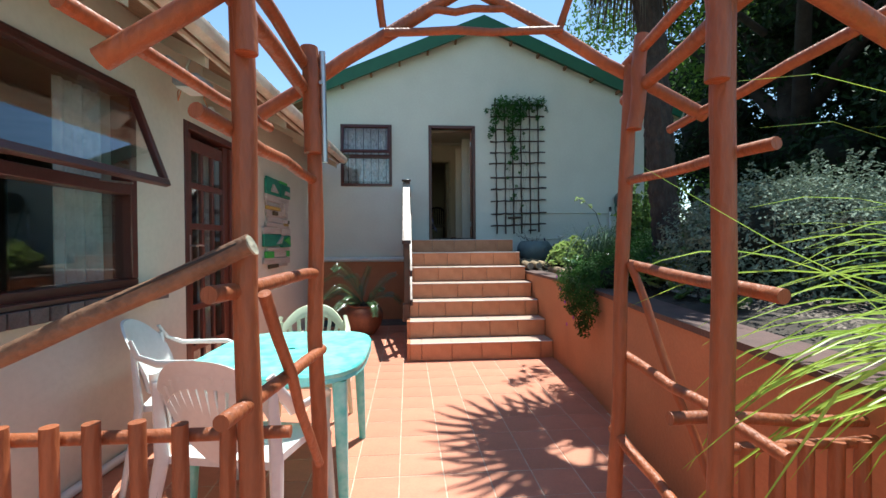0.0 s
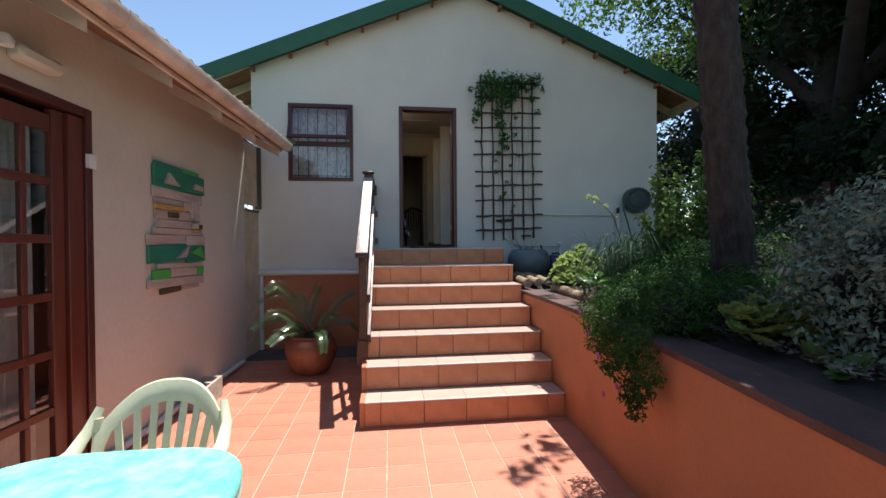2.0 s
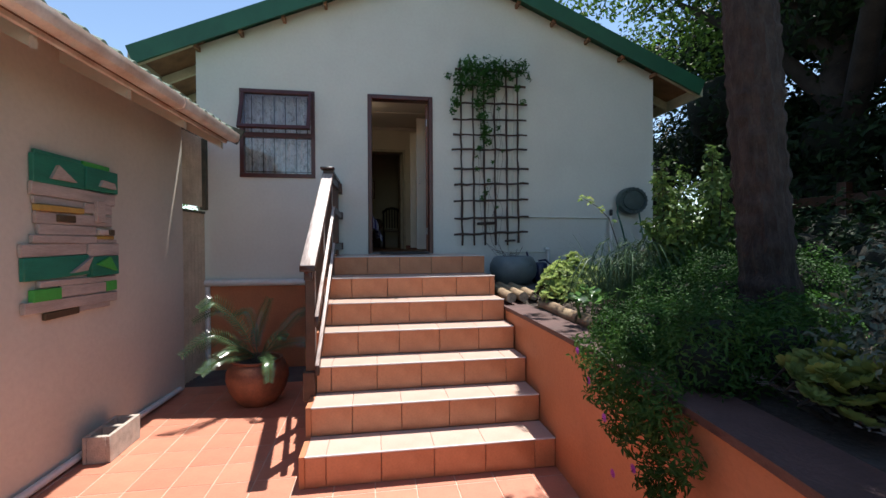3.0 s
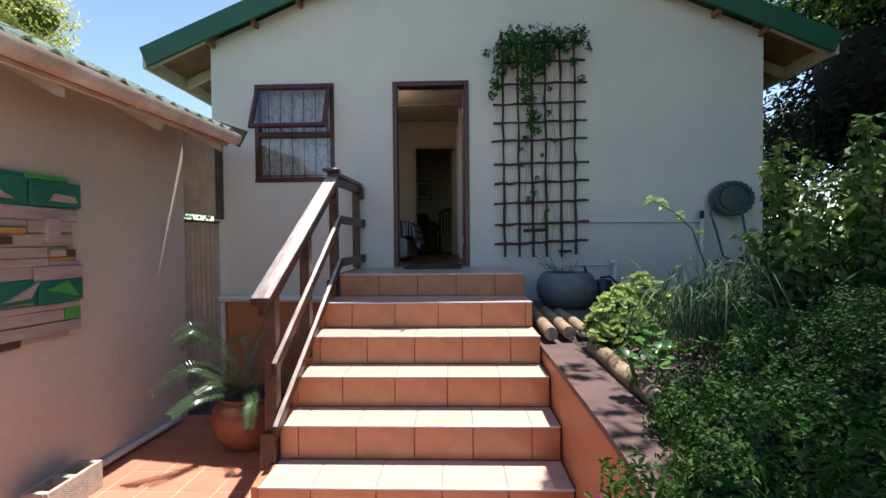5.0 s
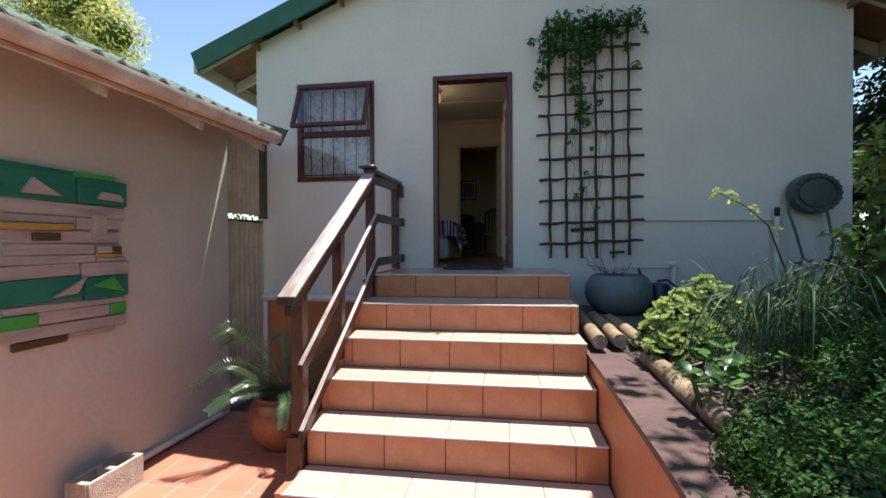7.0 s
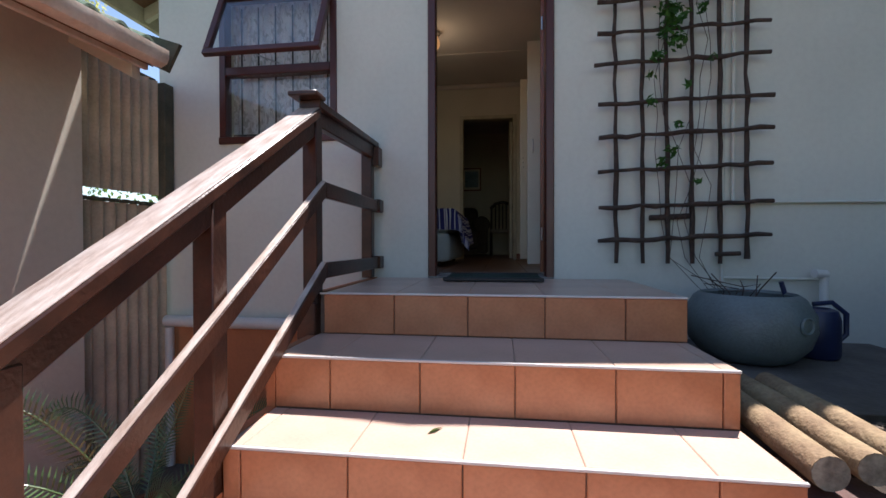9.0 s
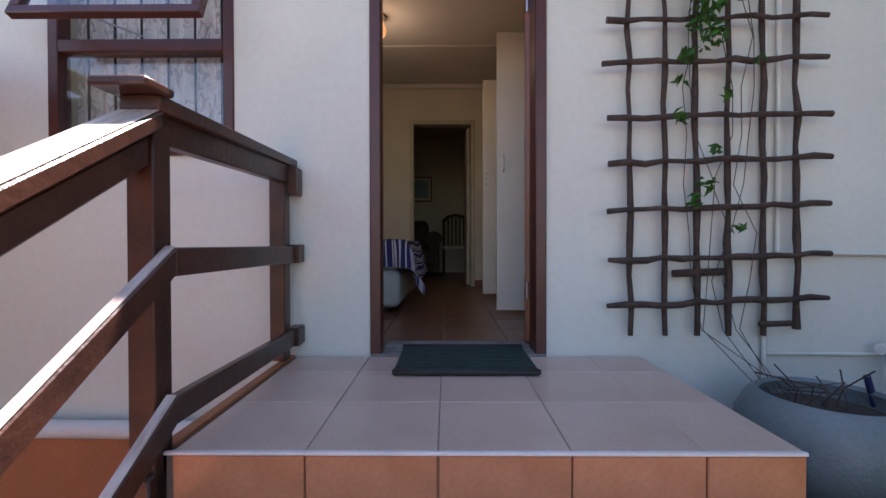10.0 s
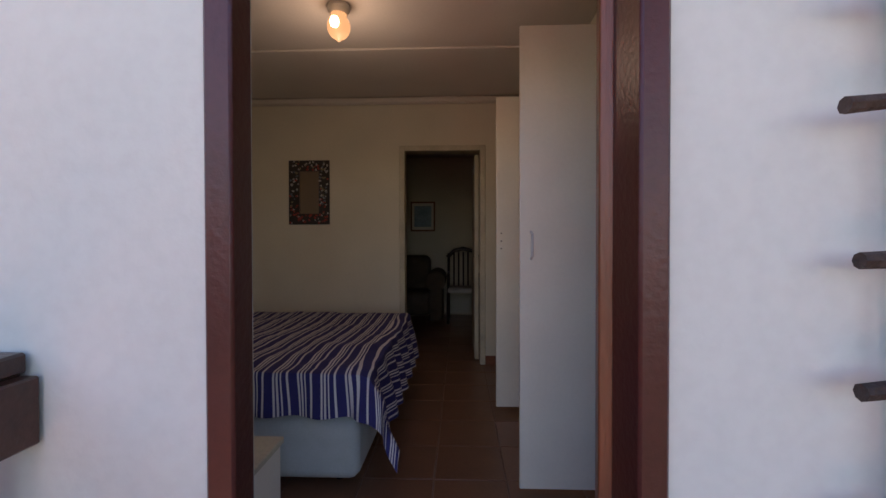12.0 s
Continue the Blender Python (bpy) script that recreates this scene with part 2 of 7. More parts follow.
BLADE = leaf_mat("long grass blade", (0.44, 0.55, 0.08), (0.26, 0.42, 0.06), 0.35, 0.4)
BLADE_G = leaf_mat("grey-green strap leaf", (0.085, 0.14, 0.075), (0.035, 0.065, 0.033), 0.45, 0.2, 0.15)
FROND = leaf_mat("cycad leaflet", (0.11, 0.19, 0.075), (0.03, 0.07, 0.022), 0.28, 0.12, 0.8)
PALMLEAF = leaf_mat("palm fan leaf", (0.07, 0.11, 0.04), (0.05, 0.08, 0.03), 0.4, 0.25)
DEADLEAF = leaf_mat("dry palm skirt leaf", (0.13, 0.11, 0.08), (0.07, 0.06, 0.045), 0.8, 0.15)
PURPLE = leaf_mat("purple daisy petal", (0.35, 0.06, 0.42), (0.25, 0.04, 0.32), 0.5, 0.3)
WHITEFLOWER = leaf_mat("white flower petal", (0.75, 0.73, 0.66), (0.6, 0.6, 0.5), 0.5, 0.3)
GLASS = glass_mat()
LACE = lace_mat("lace curtain", (0.9, 0.9, 0.93), 0.4)
SHEER = lace_mat("plain white curtain", (0.75, 0.73, 0.68), 0.1)


# ---- building helpers ----
def world_of(ob):
    m = ob.matrix_basis.copy()
    return world_of(ob.parent) @ m if ob.parent else m


def finish(bm, mesh_name, material, smooth=True):
    bmesh.ops.recalc_face_normals(bm, faces=bm.faces)
    me = bpy.data.meshes.new(mesh_name)
    for f in bm.faces:
        f.smooth = smooth
    bm.to_mesh(me)
    bm.free()
    me.materials.append(material)
    if smooth:
        me.set_sharp_from_angle(angle=radians(38))
    return me


def part(name, bm, material, parent, label="", kind="", smooth=True):
    """Links a bmesh given in world metres as one mesh object under a thing or part."""
    bm.transform(world_of(parent).inverted())
    ob = new(name, finish(bm, name, material, smooth))
    ob.parent = parent
    return tagged(ob, label, kind=kind)


def thing(name, bm, material, label, category="", group="", kind="", smooth=True):
    """A top-level thing of one mesh, with its origin at its base."""
    xs = [v.co for v in bm.verts]
    base = Vector(((min(v.x for v in xs) + max(v.x for v in xs)) / 2, (min(v.y for v in xs) + max(v.y for v in xs)) / 2, min(v.z for v in xs)))
    bm.transform(Matrix.Translation(-base))
    ob = new(name, finish(bm, name, material, smooth))
    ob.location = base
    return tagged(ob, label, category, group, kind)


def root(name, at, label, category="", group="", kind=""):
    ob = new(name)
    ob.empty_display_size = 0.1
    ob.location = at
    return tagged(ob, label, category, group, kind)


def box(x0, x1, y0, y1, z0, z1, bevel=0.0, m=None, bm=None, seg=1):
    own = bmesh.new()
    bmesh.ops.create_cube(own, size=1, matrix=Matrix.LocRotScale(((x0 + x1) / 2, (y0 + y1) / 2, (z0 + z1) / 2), None, (abs(x1 - x0), abs(y1 - y0), abs(z1 - z0))))
    if bevel:
        bmesh.ops.bevel(own, geom=own.edges[:], offset=bevel, segments=seg, affect="EDGES", profile=0.5)
    if m:
        own.transform(m)
    if bm is None:
        return own
    return join(bm, own)


def join(bm, own):
    me = bpy.data.meshes.new("joint")
    own.to_mesh(me)
    own.free()
    bm.from_mesh(me)
    bpy.data.meshes.remove(me)
    return bm


def tube(pts, radii, seg=10, bm=None, wob=0.0, caps=True, flat=1.0):
    """A round bar along points, with a radius at each; wob makes it crooked."""
    bm = bm or bmesh.new()
    pts = [Vector(p) for p in pts]
    if not hasattr(radii, "__len__"):
        radii = [radii] * len(pts)
    rings = []
    side = None
    for i, p in enumerate(pts):
        d = (pts[min(i + 1, len(pts) - 1)] - pts[max(i - 1, 0)]).normalized()
        if side is None:
            side = d.orthogonal().normalized()
        side = (side - d * side.dot(d)).normalized()
        up = d.cross(side)
        o = Vector((random.uniform(-wob, wob), random.uniform(-wob, wob), random.uniform(-wob, wob))) if wob and 0 < i < len(pts) - 1 else Vector()
        rings.append([bm.verts.new(p + o + (side * math.cos(a) + up * math.sin(a) * flat) * radii[i]) for a in (2 * math.pi * k / seg for k in range(seg))])
    for a, b in zip(rings, rings[1:]):
        for k in range(seg):
            bm.faces.new((a[k], a[(k + 1) % seg], b[(k + 1) % seg], b[k]))
    if caps:
        bm.faces.new(rings[0][::-1])
        bm.faces.new(rings[-1])
    return bm


def between(a, b, n):
    a, b = Vector(a), Vector(b)
    return [a.lerp(b, i / (n - 1)) for i in range(n)]


def pole(a, b, r, wob=0.006, n=6, taper=0.92, seg=12, bm=None):
    pts = between(a, b, n)
    return tube(pts, [r * (1 + (taper - 1) * i / (n - 1)) * random.uniform(0.96, 1.04) for i in range(n)], seg, bm, wob)


def prism(outline, y0, y1, plane="xz"):
    """An outline drawn out between two places."""
    bm = bmesh.new()
    at = (lambda p, y: (p[0], y, p[1])) if plane == "xz" else (lambda p, y: (y, p[0], p[1])) if plane == "yz" else (lambda p, y: (p[0], p[1], y))
    a = [bm.verts.new(at(p, y0)) for p in outline]
    b = [bm.verts.new(at(p, y1)) for p in outline]
    n = len(outline)
    bm.faces.new(a)
    bm.faces.new(b[::-1])
    for i in range(n):
        bm.faces.new((a[i], b[i], b[(i + 1) % n], a[(i + 1) % n]))
    return bm


def lathe(profile, at, seg=32, m=None):
    bm = bmesh.new()
    rings = [[bm.verts.new((r * math.cos(2 * math.pi * k / seg), r * math.sin(2 * math.pi * k / seg), z)) for k in range(seg)] for r, z in profile]
    for a, b in zip(rings, rings[1:]):
        for k in range(seg):
            bm.faces.new((a[k], a[(k + 1) % seg], b[(k + 1) % seg], b[k]))
    for ring in (rings[0][::-1], rings[-1]):
        bm.faces.new(ring)
    if m:
        bm.transform(m)
    bm.transform(Matrix.Translation(at))
    return bm


def leaves(centres, normals, sizes, width=0.5, droop=0.15, rng=None):
    """Many small leaves, each of two folded triangles pairs, as lists of points and faces."""
    rng = rng or np.random.default_rng(1)
    n = len(centres)
    nrm = normals / np.linalg.norm(normals, axis=1, keepdims=True)
    rnd = rng.normal(size=(n, 3))
    t = np.cross(nrm, rnd)
    t /= np.linalg.norm(t, axis=1, keepdims=True) + 1e-9
    s = np.cross(nrm, t)
    L = sizes[:, None]
    a = centres - t * L * 0.5
    b = centres + s * L * width * 0.5 + nrm * L * 0.06
    c = centres + t * L * 0.5 - nrm * L * droop
    d = centres - s * L * width * 0.5 + nrm * L * 0.06
    verts = np.stack([a, b, c, d], 1).reshape(-1, 3)
    faces = np.arange(n * 4).reshape(n, 4)
    faces = np.concatenate([faces[:, [0, 1, 2]], faces[:, [0, 2, 3]]])
    return verts, faces


def raw_mesh(name, verts, faces, material, parent=None, label="", category="", kind="", smooth=False):
    verts = np.asarray(verts, float)
    if parent is not None:
        inv = np.array(world_of(parent).inverted())
        verts = verts @ inv[:3, :3].T + inv[:3, 3]
        loc = None
    else:
        loc = np.array([(verts[:, 0].min() + verts[:, 0].max()) / 2, (verts[:, 1].min() + verts[:, 1].max()) / 2, verts[:, 2].min()])
        verts = verts - loc
    me = bpy.data.meshes.new(name)
    me.from_pydata(verts.tolist(), [], [list(map(int, f)) for f in faces])
    me.materials.append(material)
    if smooth:
        me.shade_smooth()
    ob = new(name, me)
    if parent is not None:
        ob.parent = parent
    else:
        ob.location = loc
    return tagged(ob, label, category, kind=kind)


def cloud(clumps, per, size, width=0.5, seed=1, shell=0.55, flatten=1.0):
    """Leaves spread through lumps: each lump is (x, y, z, radius)."""
    rng = np.random.default_rng(seed)
    cs, ns, ss = [], [], []
    for x, y, z, r in clumps:
        n = max(4, int(per * r * r))
        d = rng.normal(size=(n, 3))
        d /= np.linalg.norm(d, axis=1, keepdims=True)
        rr = r * (shell + (1 - shell) * rng.random(n) ** 0.6) * (1 + 0.18 * np.sin(d[:, 0] * 7 + x * 3) * np.cos(d[:, 2] * 6 + y))
        p = np.array([x, y, z]) + d * rr[:, None] * np.array([1, 1, flatten])
        cs.append(p)
        ns.append(d + rng.normal(size=(n, 3)) * 0.6 + np.array([0, 0, 0.5]))
        ss.append(size * rng.uniform(0.6, 1.3, n))
    return leaves(np.concatenate(cs), np.concatenate(ns), np.concatenate(ss), width, 0.15, rng)


def blade_strip(bm, pts, w, flat=(0, 0, 1)):
    """A long tapering blade along points."""
    pts = [Vector(p) for p in pts]
    n = len(pts)
    prev = None
    for i, p in enumerate(pts):
        d = (pts[min(i + 1, n - 1)] - pts[max(i - 1, 0)]).normalized()
        s = d.cross(Vector(flat))
        s = s.normalized() if s.length > 1e-4 else d.orthogonal().normalized()
        k = w * (1 - (i / (n - 1)) ** 2.2) * (0.6 + 0.4 * min(1, i / 2)) + 0.0004
        up = s.cross(d) * k * 0.35
        cur = [bm.verts.new(p - s * k + up), bm.verts.new(p), bm.verts.new(p + s * k + up)]
        if prev:
            bm.faces.new((prev[0], prev[1], cur[1], cur[0]))
            bm.faces.new((prev[1], prev[2], cur[2], cur[1]))
        prev = cur


# ---- ground and patio ----
YW = 7.57
ground = thing("ground", box(-200, 200, -200, 200, -0.6, -0.06), GROUND, "dry lawn and earth around the buildings", kind="structure")
patio = root("patio_floor", (0, 2, -0.06), "terracotta tiled patio with pale grout lines", kind="structure")
part("bedding", box(-2.4, 1.7, -2.5, 6.9, -0.06, -0.0022), GROUT, patio, "pale sandy grout bed")
thing("passage_floor", box(-2.6, -0.18, 6.9, YW - 0.03, -0.06, -0.01), PAVING, "concrete nook floor under the window, shade put into its colour", kind="structure")

# ---- the house with the gable ----
HX0, HX1, HZ, RX, RZ = -1.86, 4.22, 3.93, 1.18, 5.20
DX0, DX1, DZ0, DZ1 = 0.185, 1.03, 1.40, 3.455
WX0, WX1, WZ0, WZ1 = -1.37, -0.47, 2.36, 3.455
WT = 0.17
house = root("wall_gable", (RX, YW, 0), "pale green plastered gable wall of the house", kind="structure")


def gz(x):
    return HZ + (RZ - HZ) * (1 - abs(x - RX) / (RX - HX0))


def gable_piece(x0, x1, z0, z1=None):
    xs = [x0] + ([RX] if x0 < RX < x1 else []) + [x1]
    top = [(x, gz(x)) for x in xs] if z1 is None else [(x0, z1), (x1, z1)]
    return prism([(x1, z0), (x0, z0)][::-1] + top[::-1], YW, YW + WT)


for args in ((HX0, WX0, 1.06), (WX0, WX1, 1.06, WZ0), (WX0, WX1, WZ1), (WX1, DX0, 1.06), (DX0, DX1, 1.06, DZ0 - 0.003), (DX0, DX1, DZ1), (DX1, HX1, 0.3)):
    part("wall_field", gable_piece(*args), PLASTER, house, smooth=False)
part("plinth", box(HX0, DX1, YW + 0.004, YW + WT, -0.06, 1.06), TERRA, house, "terracotta painted base of the wall")
thing("wall_side_left", box(HX0, HX0 + WT, YW + WT, 11.0, -0.06, HZ), PLASTER, "plastered side wall of the house", kind="structure")
thing("wall_side_right", box(HX1 - WT, HX1, YW + WT, 14.0, 0.3, HZ), PLASTER, "plastered side wall of the house", kind="structure")
thing("plaster_ledge", box(2.33, HX1 - 0.1, YW - 0.006, YW, 1.872, 1.882), PLASTER, "thin raised line in the plaster", kind="structure")

roof = root("roof", (RX, 10, HZ), "green painted gable roof", kind="structure")
OV, VY = 0.66, 0.16
for s in (-1, 1):
    slope = (RZ - HZ) / (RX - HX0)
    ex = RX + s * (RX - HX0 + OV)
    ez = HZ - OV * slope
    part("roof_slope", prism([(RX, RZ + 0.13), (ex, ez + 0.13), (ex, ez + 0.18), (RX, RZ + 0.18)], YW - VY, 14.2), GREEN, roof, smooth=False)
    part("barge_board", prism([(RX, RZ - 0.065), (ex - s * 0.06, ez - 0.065 + 0.06 * slope), (ex + s * 0.02, ez + 0.165 - 0.02 * slope), (RX, RZ + 0.165)], YW - VY - 0.03, YW - VY, ), GREEN, roof, "green painted barge board", smooth=False)
    part("soffit", prism([(RX + s * 3.0, gz(RX + s * 3.0) + 0.09), (ex, ez + 0.09), (ex, ez + 0.12), (RX + s * 3.0, gz(RX + s * 3.0) + 0.12)], YW - VY + 0.01, 14.0), EAVEWOOD, roof, "bare brown boards under the eave", smooth=False)
    for y in (YW - 0.11, YW + 0.55, YW + 1.3):
        part("rafter_end", prism([(RX + s * 3.02, gz(RX + s * 3.02) - 0.03), (ex - s * 0.04, ez - 0.03), (ex - s * 0.04, ez + 0.085), (RX + s * 3.02, gz(RX + s * 3.02) + 0.085)], y, y + 0.045), CREAMWOOD, roof, "cream painted rafter", smooth=False)
    part("eave_board", box(ex - 0.02, ex + 0.02, YW - VY + 0.02, 14, ez - 0.05, ez + 0.10), CREAMWOOD, roof)
    for k in range(1, 7):
        x = RX + s * k * 0.5
        part("purlin_end", box(x - 0.018, x + 0.018, YW - VY + 0.03, YW - 0.002, gz(x) - 0.085, gz(x) - 0.03), EAVEWOOD, roof)


def sash(name, parent, x0, x1, z0, z1, y, d=0.04, w=0.045, m=None, split=()):
    """A glazed wooden frame in the plane y."""
    bm = box(x0, x1, y - d / 2, y + d / 2, z1 - w, z1, 0.004)
    box(x0, x1, y - d / 2, y + d / 2, z0, z0 + w, 0.004, bm=bm)
    box(x0, x0 + w, y - d / 2, y + d / 2, z0 + w, z1 - w, 0.004, bm=bm)
    box(x1 - w, x1, y - d / 2, y + d / 2, z0 + w, z1 - w, 0.004, bm=bm)
    pane = box(x0 + w, x1 - w, y - 0.003, y + 0.003, z0 + w, z1 - w)
    if m:
        bm.transform(m)
        pane.transform(m)
    f = part(name, bm, BROWN, parent, "dark brown window sash")
    p = part("pane", pane, GLASS, f, "clear glass pane")
    p.visible_shadow = False
    return f


win = root("window_house", ((WX0 + WX1) / 2, YW, WZ0), "dark brown window, upper light tilted open, lace curtain behind", kind="structure")
part("window_frame", box(WX0, WX1, YW - 0.01, YW + 0.07, WZ1 - 0.05, WZ1, 0.004), BROWN, win)
part("window_frame", box(WX0, WX1, YW - 0.02, YW + 0.07, WZ0, WZ0 + 0.05, 0.004), BROWN, win)
for x in (WX0, WX1 - 0.05):
    part("window_frame", box(x, x + 0.05, YW - 0.01, YW + 0.07, WZ0 + 0.05, WZ1 - 0.05, 0.004), BROWN, win)
part("transom", box(WX0 + 0.05, WX1 - 0.05, YW - 0.01, YW + 0.07, 2.86, 2.92, 0.004), BROWN, win)
tilt = Matrix.Translation((0, YW, 3.42)) @ Matrix.Rotation(radians(-22), 4, "X") @ Matrix.Translation((0, -YW, -3.42))
sash("open_sash", win, WX0 + 0.03, WX1 - 0.03, 2.87, 3.42, YW - 0.02, m=tilt)
pn = part("pane", box(WX0 + 0.05, WX1 - 0.05, YW + 0.02, YW + 0.026, WZ0 + 0.05, 2.86), GLASS, win)
pn.visible_shadow = False
part("stay", tube(between((-0.9, YW - 0.005, 2.93), (-1.05, YW - 0.19, 2.95), 3), 0.005, 6), STEEL, win)
for k in range(6):
    x = WX0 + 0.12 + k * 0.135
    part("burglar_bar", tube(between((x, YW + 0.09, WZ0 + 0.06), (x, YW + 0.09, WZ1 - 0.06), 2), 0.006, 6), BLACK, win)
for z in (2.44, 2.93):
    part("burglar_bar", box(WX0 + 0.05, WX1 - 0.05, YW + 0.087, YW + 0.093, z, z + 0.012), BLACK, win)


def curtain(name, x0, x1, y, z0, z1, material, label, amp=0.02, waves=9, m=None):
    bm = bmesh.new()
    n = waves * 8
    cols = []
    for i in range(n + 1):
        u = i / n
        x = x0 + (x1 - x0) * u
        w = amp * math.sin(u * waves * 2 * math.pi + 0.6 * math.sin(u * 17))
        cols.append([bm.verts.new((x, y + w * (0.6 + 0.4 * (1 - v / 5)), z0 + (z1 - z0) * v / 5)) for v in range(6)])
    for a, b in zip(cols, cols[1:]):
        for v in range(5):
            bm.faces.new((a[v], b[v], b[v + 1], a[v + 1]))
    if m:
        bm.transform(m)
    return thing(name, bm, material, label, "curtain")


curtain("lace_curtain", WX0 + 0.02, WX1 - 0.02, YW + 0.14, WZ0 + 0.03, WZ1, LACE, "gathered white lace curtain with a leaf pattern in the window")

door = root("door_house", ((DX0 + DX1) / 2, YW, DZ0), "dark brown door frame with the door folded inward", kind="structure")
FW = 0.055
part("frame_post", box(DX0, DX0 + FW, YW - 0.02, YW + 0.06, DZ0, DZ1, 0.006), BROWN, door)
part("frame_post", box(DX1 - FW, DX1, YW - 0.02, YW + 0.12, DZ0, DZ1, 0.006), BROWN, door)
part("frame_head", box(DX0 + FW, DX1 - FW, YW - 0.02, YW + 0.12, DZ1 - FW, DZ1, 0.006), BROWN, door)
part("threshold", box(DX0 + 0.002, DX1 - 0.002, YW - 0.024, YW + 0.2, DZ0 - 0.02, DZ0 + 0.0055, bm=box(DX0 + FW + 0.001, DX1 - FW - 0.001, YW + 0.11, YW + 0.199, DZ0 + 0.001, DZ0 + 0.02, 0.005)), GROUT_T, door, "worn cement threshold")
dl = Matrix.Translation((DX1 - FW - 0.005, YW + 0.125, 0)) @ Matrix.Rotation(radians(73), 4, "Z")
leaf = part("door_leaf", box(0.0, 0.74, -0.02, 0.02, DZ0 + 0.03, DZ1 - FW - 0.01, 0.004, m=dl), DOORWOOD, door, "orange-brown varnished wooden door opened inward")
for z in (DZ0 + 0.25, DZ1 - 0.35):
    part("hinge", tube(between((DX1 - FW - 0.012, YW + 0.12, z), (DX1 - FW - 0.012, YW + 0.12, z + 0.09), 2), 0.008, 8), STEEL, leaf)

# rooms behind the door
FZ = 1.41
IX0, IX1, IY0, IY1 = -1.62, 1.98, YW + WT, 10.8
inside = root("floor_bedroom", (0, 9, FZ - 0.05), "dark terracotta tiled bedroom floor", kind="structure")
part("bedding", box(IX0, IX1, YW + 0.2, 14.0, FZ - 0.08, FZ - 0.003), GROUT_D, inside)
thing("ceiling", box(IX0 - 0.1, IX1 + 0.1, IY0, IY1, 3.90, 3.94), CEILING, "white board ceiling", kind="structure")
thing("ceiling_lounge", box(IX0 - 0.1, IX1 + 0.1, IY1 + 0.12, 13.75, 3.90, 3.94), CEILING, "white board ceiling", kind="structure")
for k, y in enumerate((8.55, 9.79)):
    thing("ceiling_batten", box(IX0, 1.42, y - 0.02, y + 0.02, 3.885, 3.9, 0.003), CEILING, "white cover strip on the ceiling joint", kind="structure")
thing("wall_inside_west", box(IX0 - 0.1, IX0, IY0, 13.7, FZ - 0.08, 3.94), PLASTER_IN, "cream painted inside wall", kind="structure")
thing("wall_inside_east", box(IX1, IX1 + 0.1, IY0, 13.7, FZ - 0.08, 3.94), PLASTER_IN, "cream painted inside wall", kind="structure")
bw = root("wall_inside_back", (0, IY1, FZ), "cream painted wall with a doorway to the lounge", kind="structure")
OX0, OX1, OZ = 0.13, 0.87, 3.42
part("wall_field", box(IX0, OX0, IY1, IY1 + 0.12, FZ - 0.08, 3.90), PLASTER_IN, bw)
part("wall_field", box(OX1, IX1, IY1, IY1 + 0.12, FZ - 0.08, 3.90), PLASTER_IN, bw)
part("wall_field", box(OX0, OX1, IY1, IY1 + 0.12, OZ, 3.90), PLASTER_IN, bw)
thing("wall_lounge_far", box(IX0, IX1, 13.6, 13.7, FZ - 0.08, 3.94), PLASTER_IN, "cream painted lounge wall", kind="structure")
thing("wall_lining_front", box(IX0, WX0 - 0.03, IY0, IY0 + 0.01, FZ - 0.08, 3.9), PLASTER_IN, "cream painted inside face of the front wall", kind="structure")
thing("wall_lining_front", box(WX1 + 0.03, DX0 - 0.02, IY0, IY0 + 0.01, FZ - 0.08, 3.9), PLASTER_IN, "cream painted inside face of the front wall", kind="structure")
thing("wall_lining_front", box(DX1 + 0.02, IX1, IY0, IY0 + 0.01, FZ - 0.08, 3.9), PLASTER_IN, "cream painted inside face of the front wall", kind="structure")
cor = box(IX0, 1.42, IY1 - 0.05, IY1, 3.83, 3.898, 0.02)
thing("cornice", cor, CEILING, "white cove cornice", kind="structure")
idoor = root("door_lounge", ((OX0 + OX1) / 2, IY1, FZ), "cream painted inner door frame with the door open", kind="structure")
part("frame_post", box(OX0 - 0.03, OX0 + 0.02, IY1 - 0.02, IY1 + 0.13, FZ, OZ + 0.03, 0.004), CREAMWOOD, idoor)
part("frame_post", box(OX1 - 0.02, OX1 + 0.03, IY1 - 0.02, IY1 + 0.13, FZ, OZ + 0.03, 0.004), CREAMWOOD, idoor)
part("frame_head", box(OX0 + 0.02, OX1 - 0.02, IY1 - 0.02, IY1 + 0.13, OZ - 0.02, OZ + 0.03, 0.004), CREAMWOOD, idoor)
il = part("door_leaf", box(OX1 - 0.065, OX1 - 0.025, IY1 + 0.135, IY1 + 0.85, FZ + 0.01, OZ - 0.03, 0.003), CREAMWOOD, idoor, "cream inner door standing open")
part("latch", box(OX1 - 0.07, OX1 - 0.064, IY1 + 0.2, IY1 + 0.22, 2.4, 2.48), BLACK, il)
thing("skirting", box(OX1 + 0.03, 1.42, IY1 - 0.015, IY1, FZ, FZ + 0.08, 0.003), DOORWOOD, "dark wooden skirting board", kind="structure")

# ---- the low building beside the patio ----
ML = Matrix.Translation((-1.82, 5.49, 0)) @ Matrix.Rotation(-math.atan(0.06), 4, "Z")
LW = 0.24
LD0, LD1, LDZ = -2.13, -1.16, 2.33
LN0, LN1, LNZ0, LNZ1 = -4.35, -2.68, 1.05, 2.36
LEND, LBEG, LTOP = 1.36, -7.5, 2.90
lw = root("wall_low_building", ML @ Vector((0, -2, 0)), "cream roughcast wall of the low building", kind="structure")


def lbox(*a, **k):
    bm = box(*a, **k)
    bm.transform(ML)
    return bm


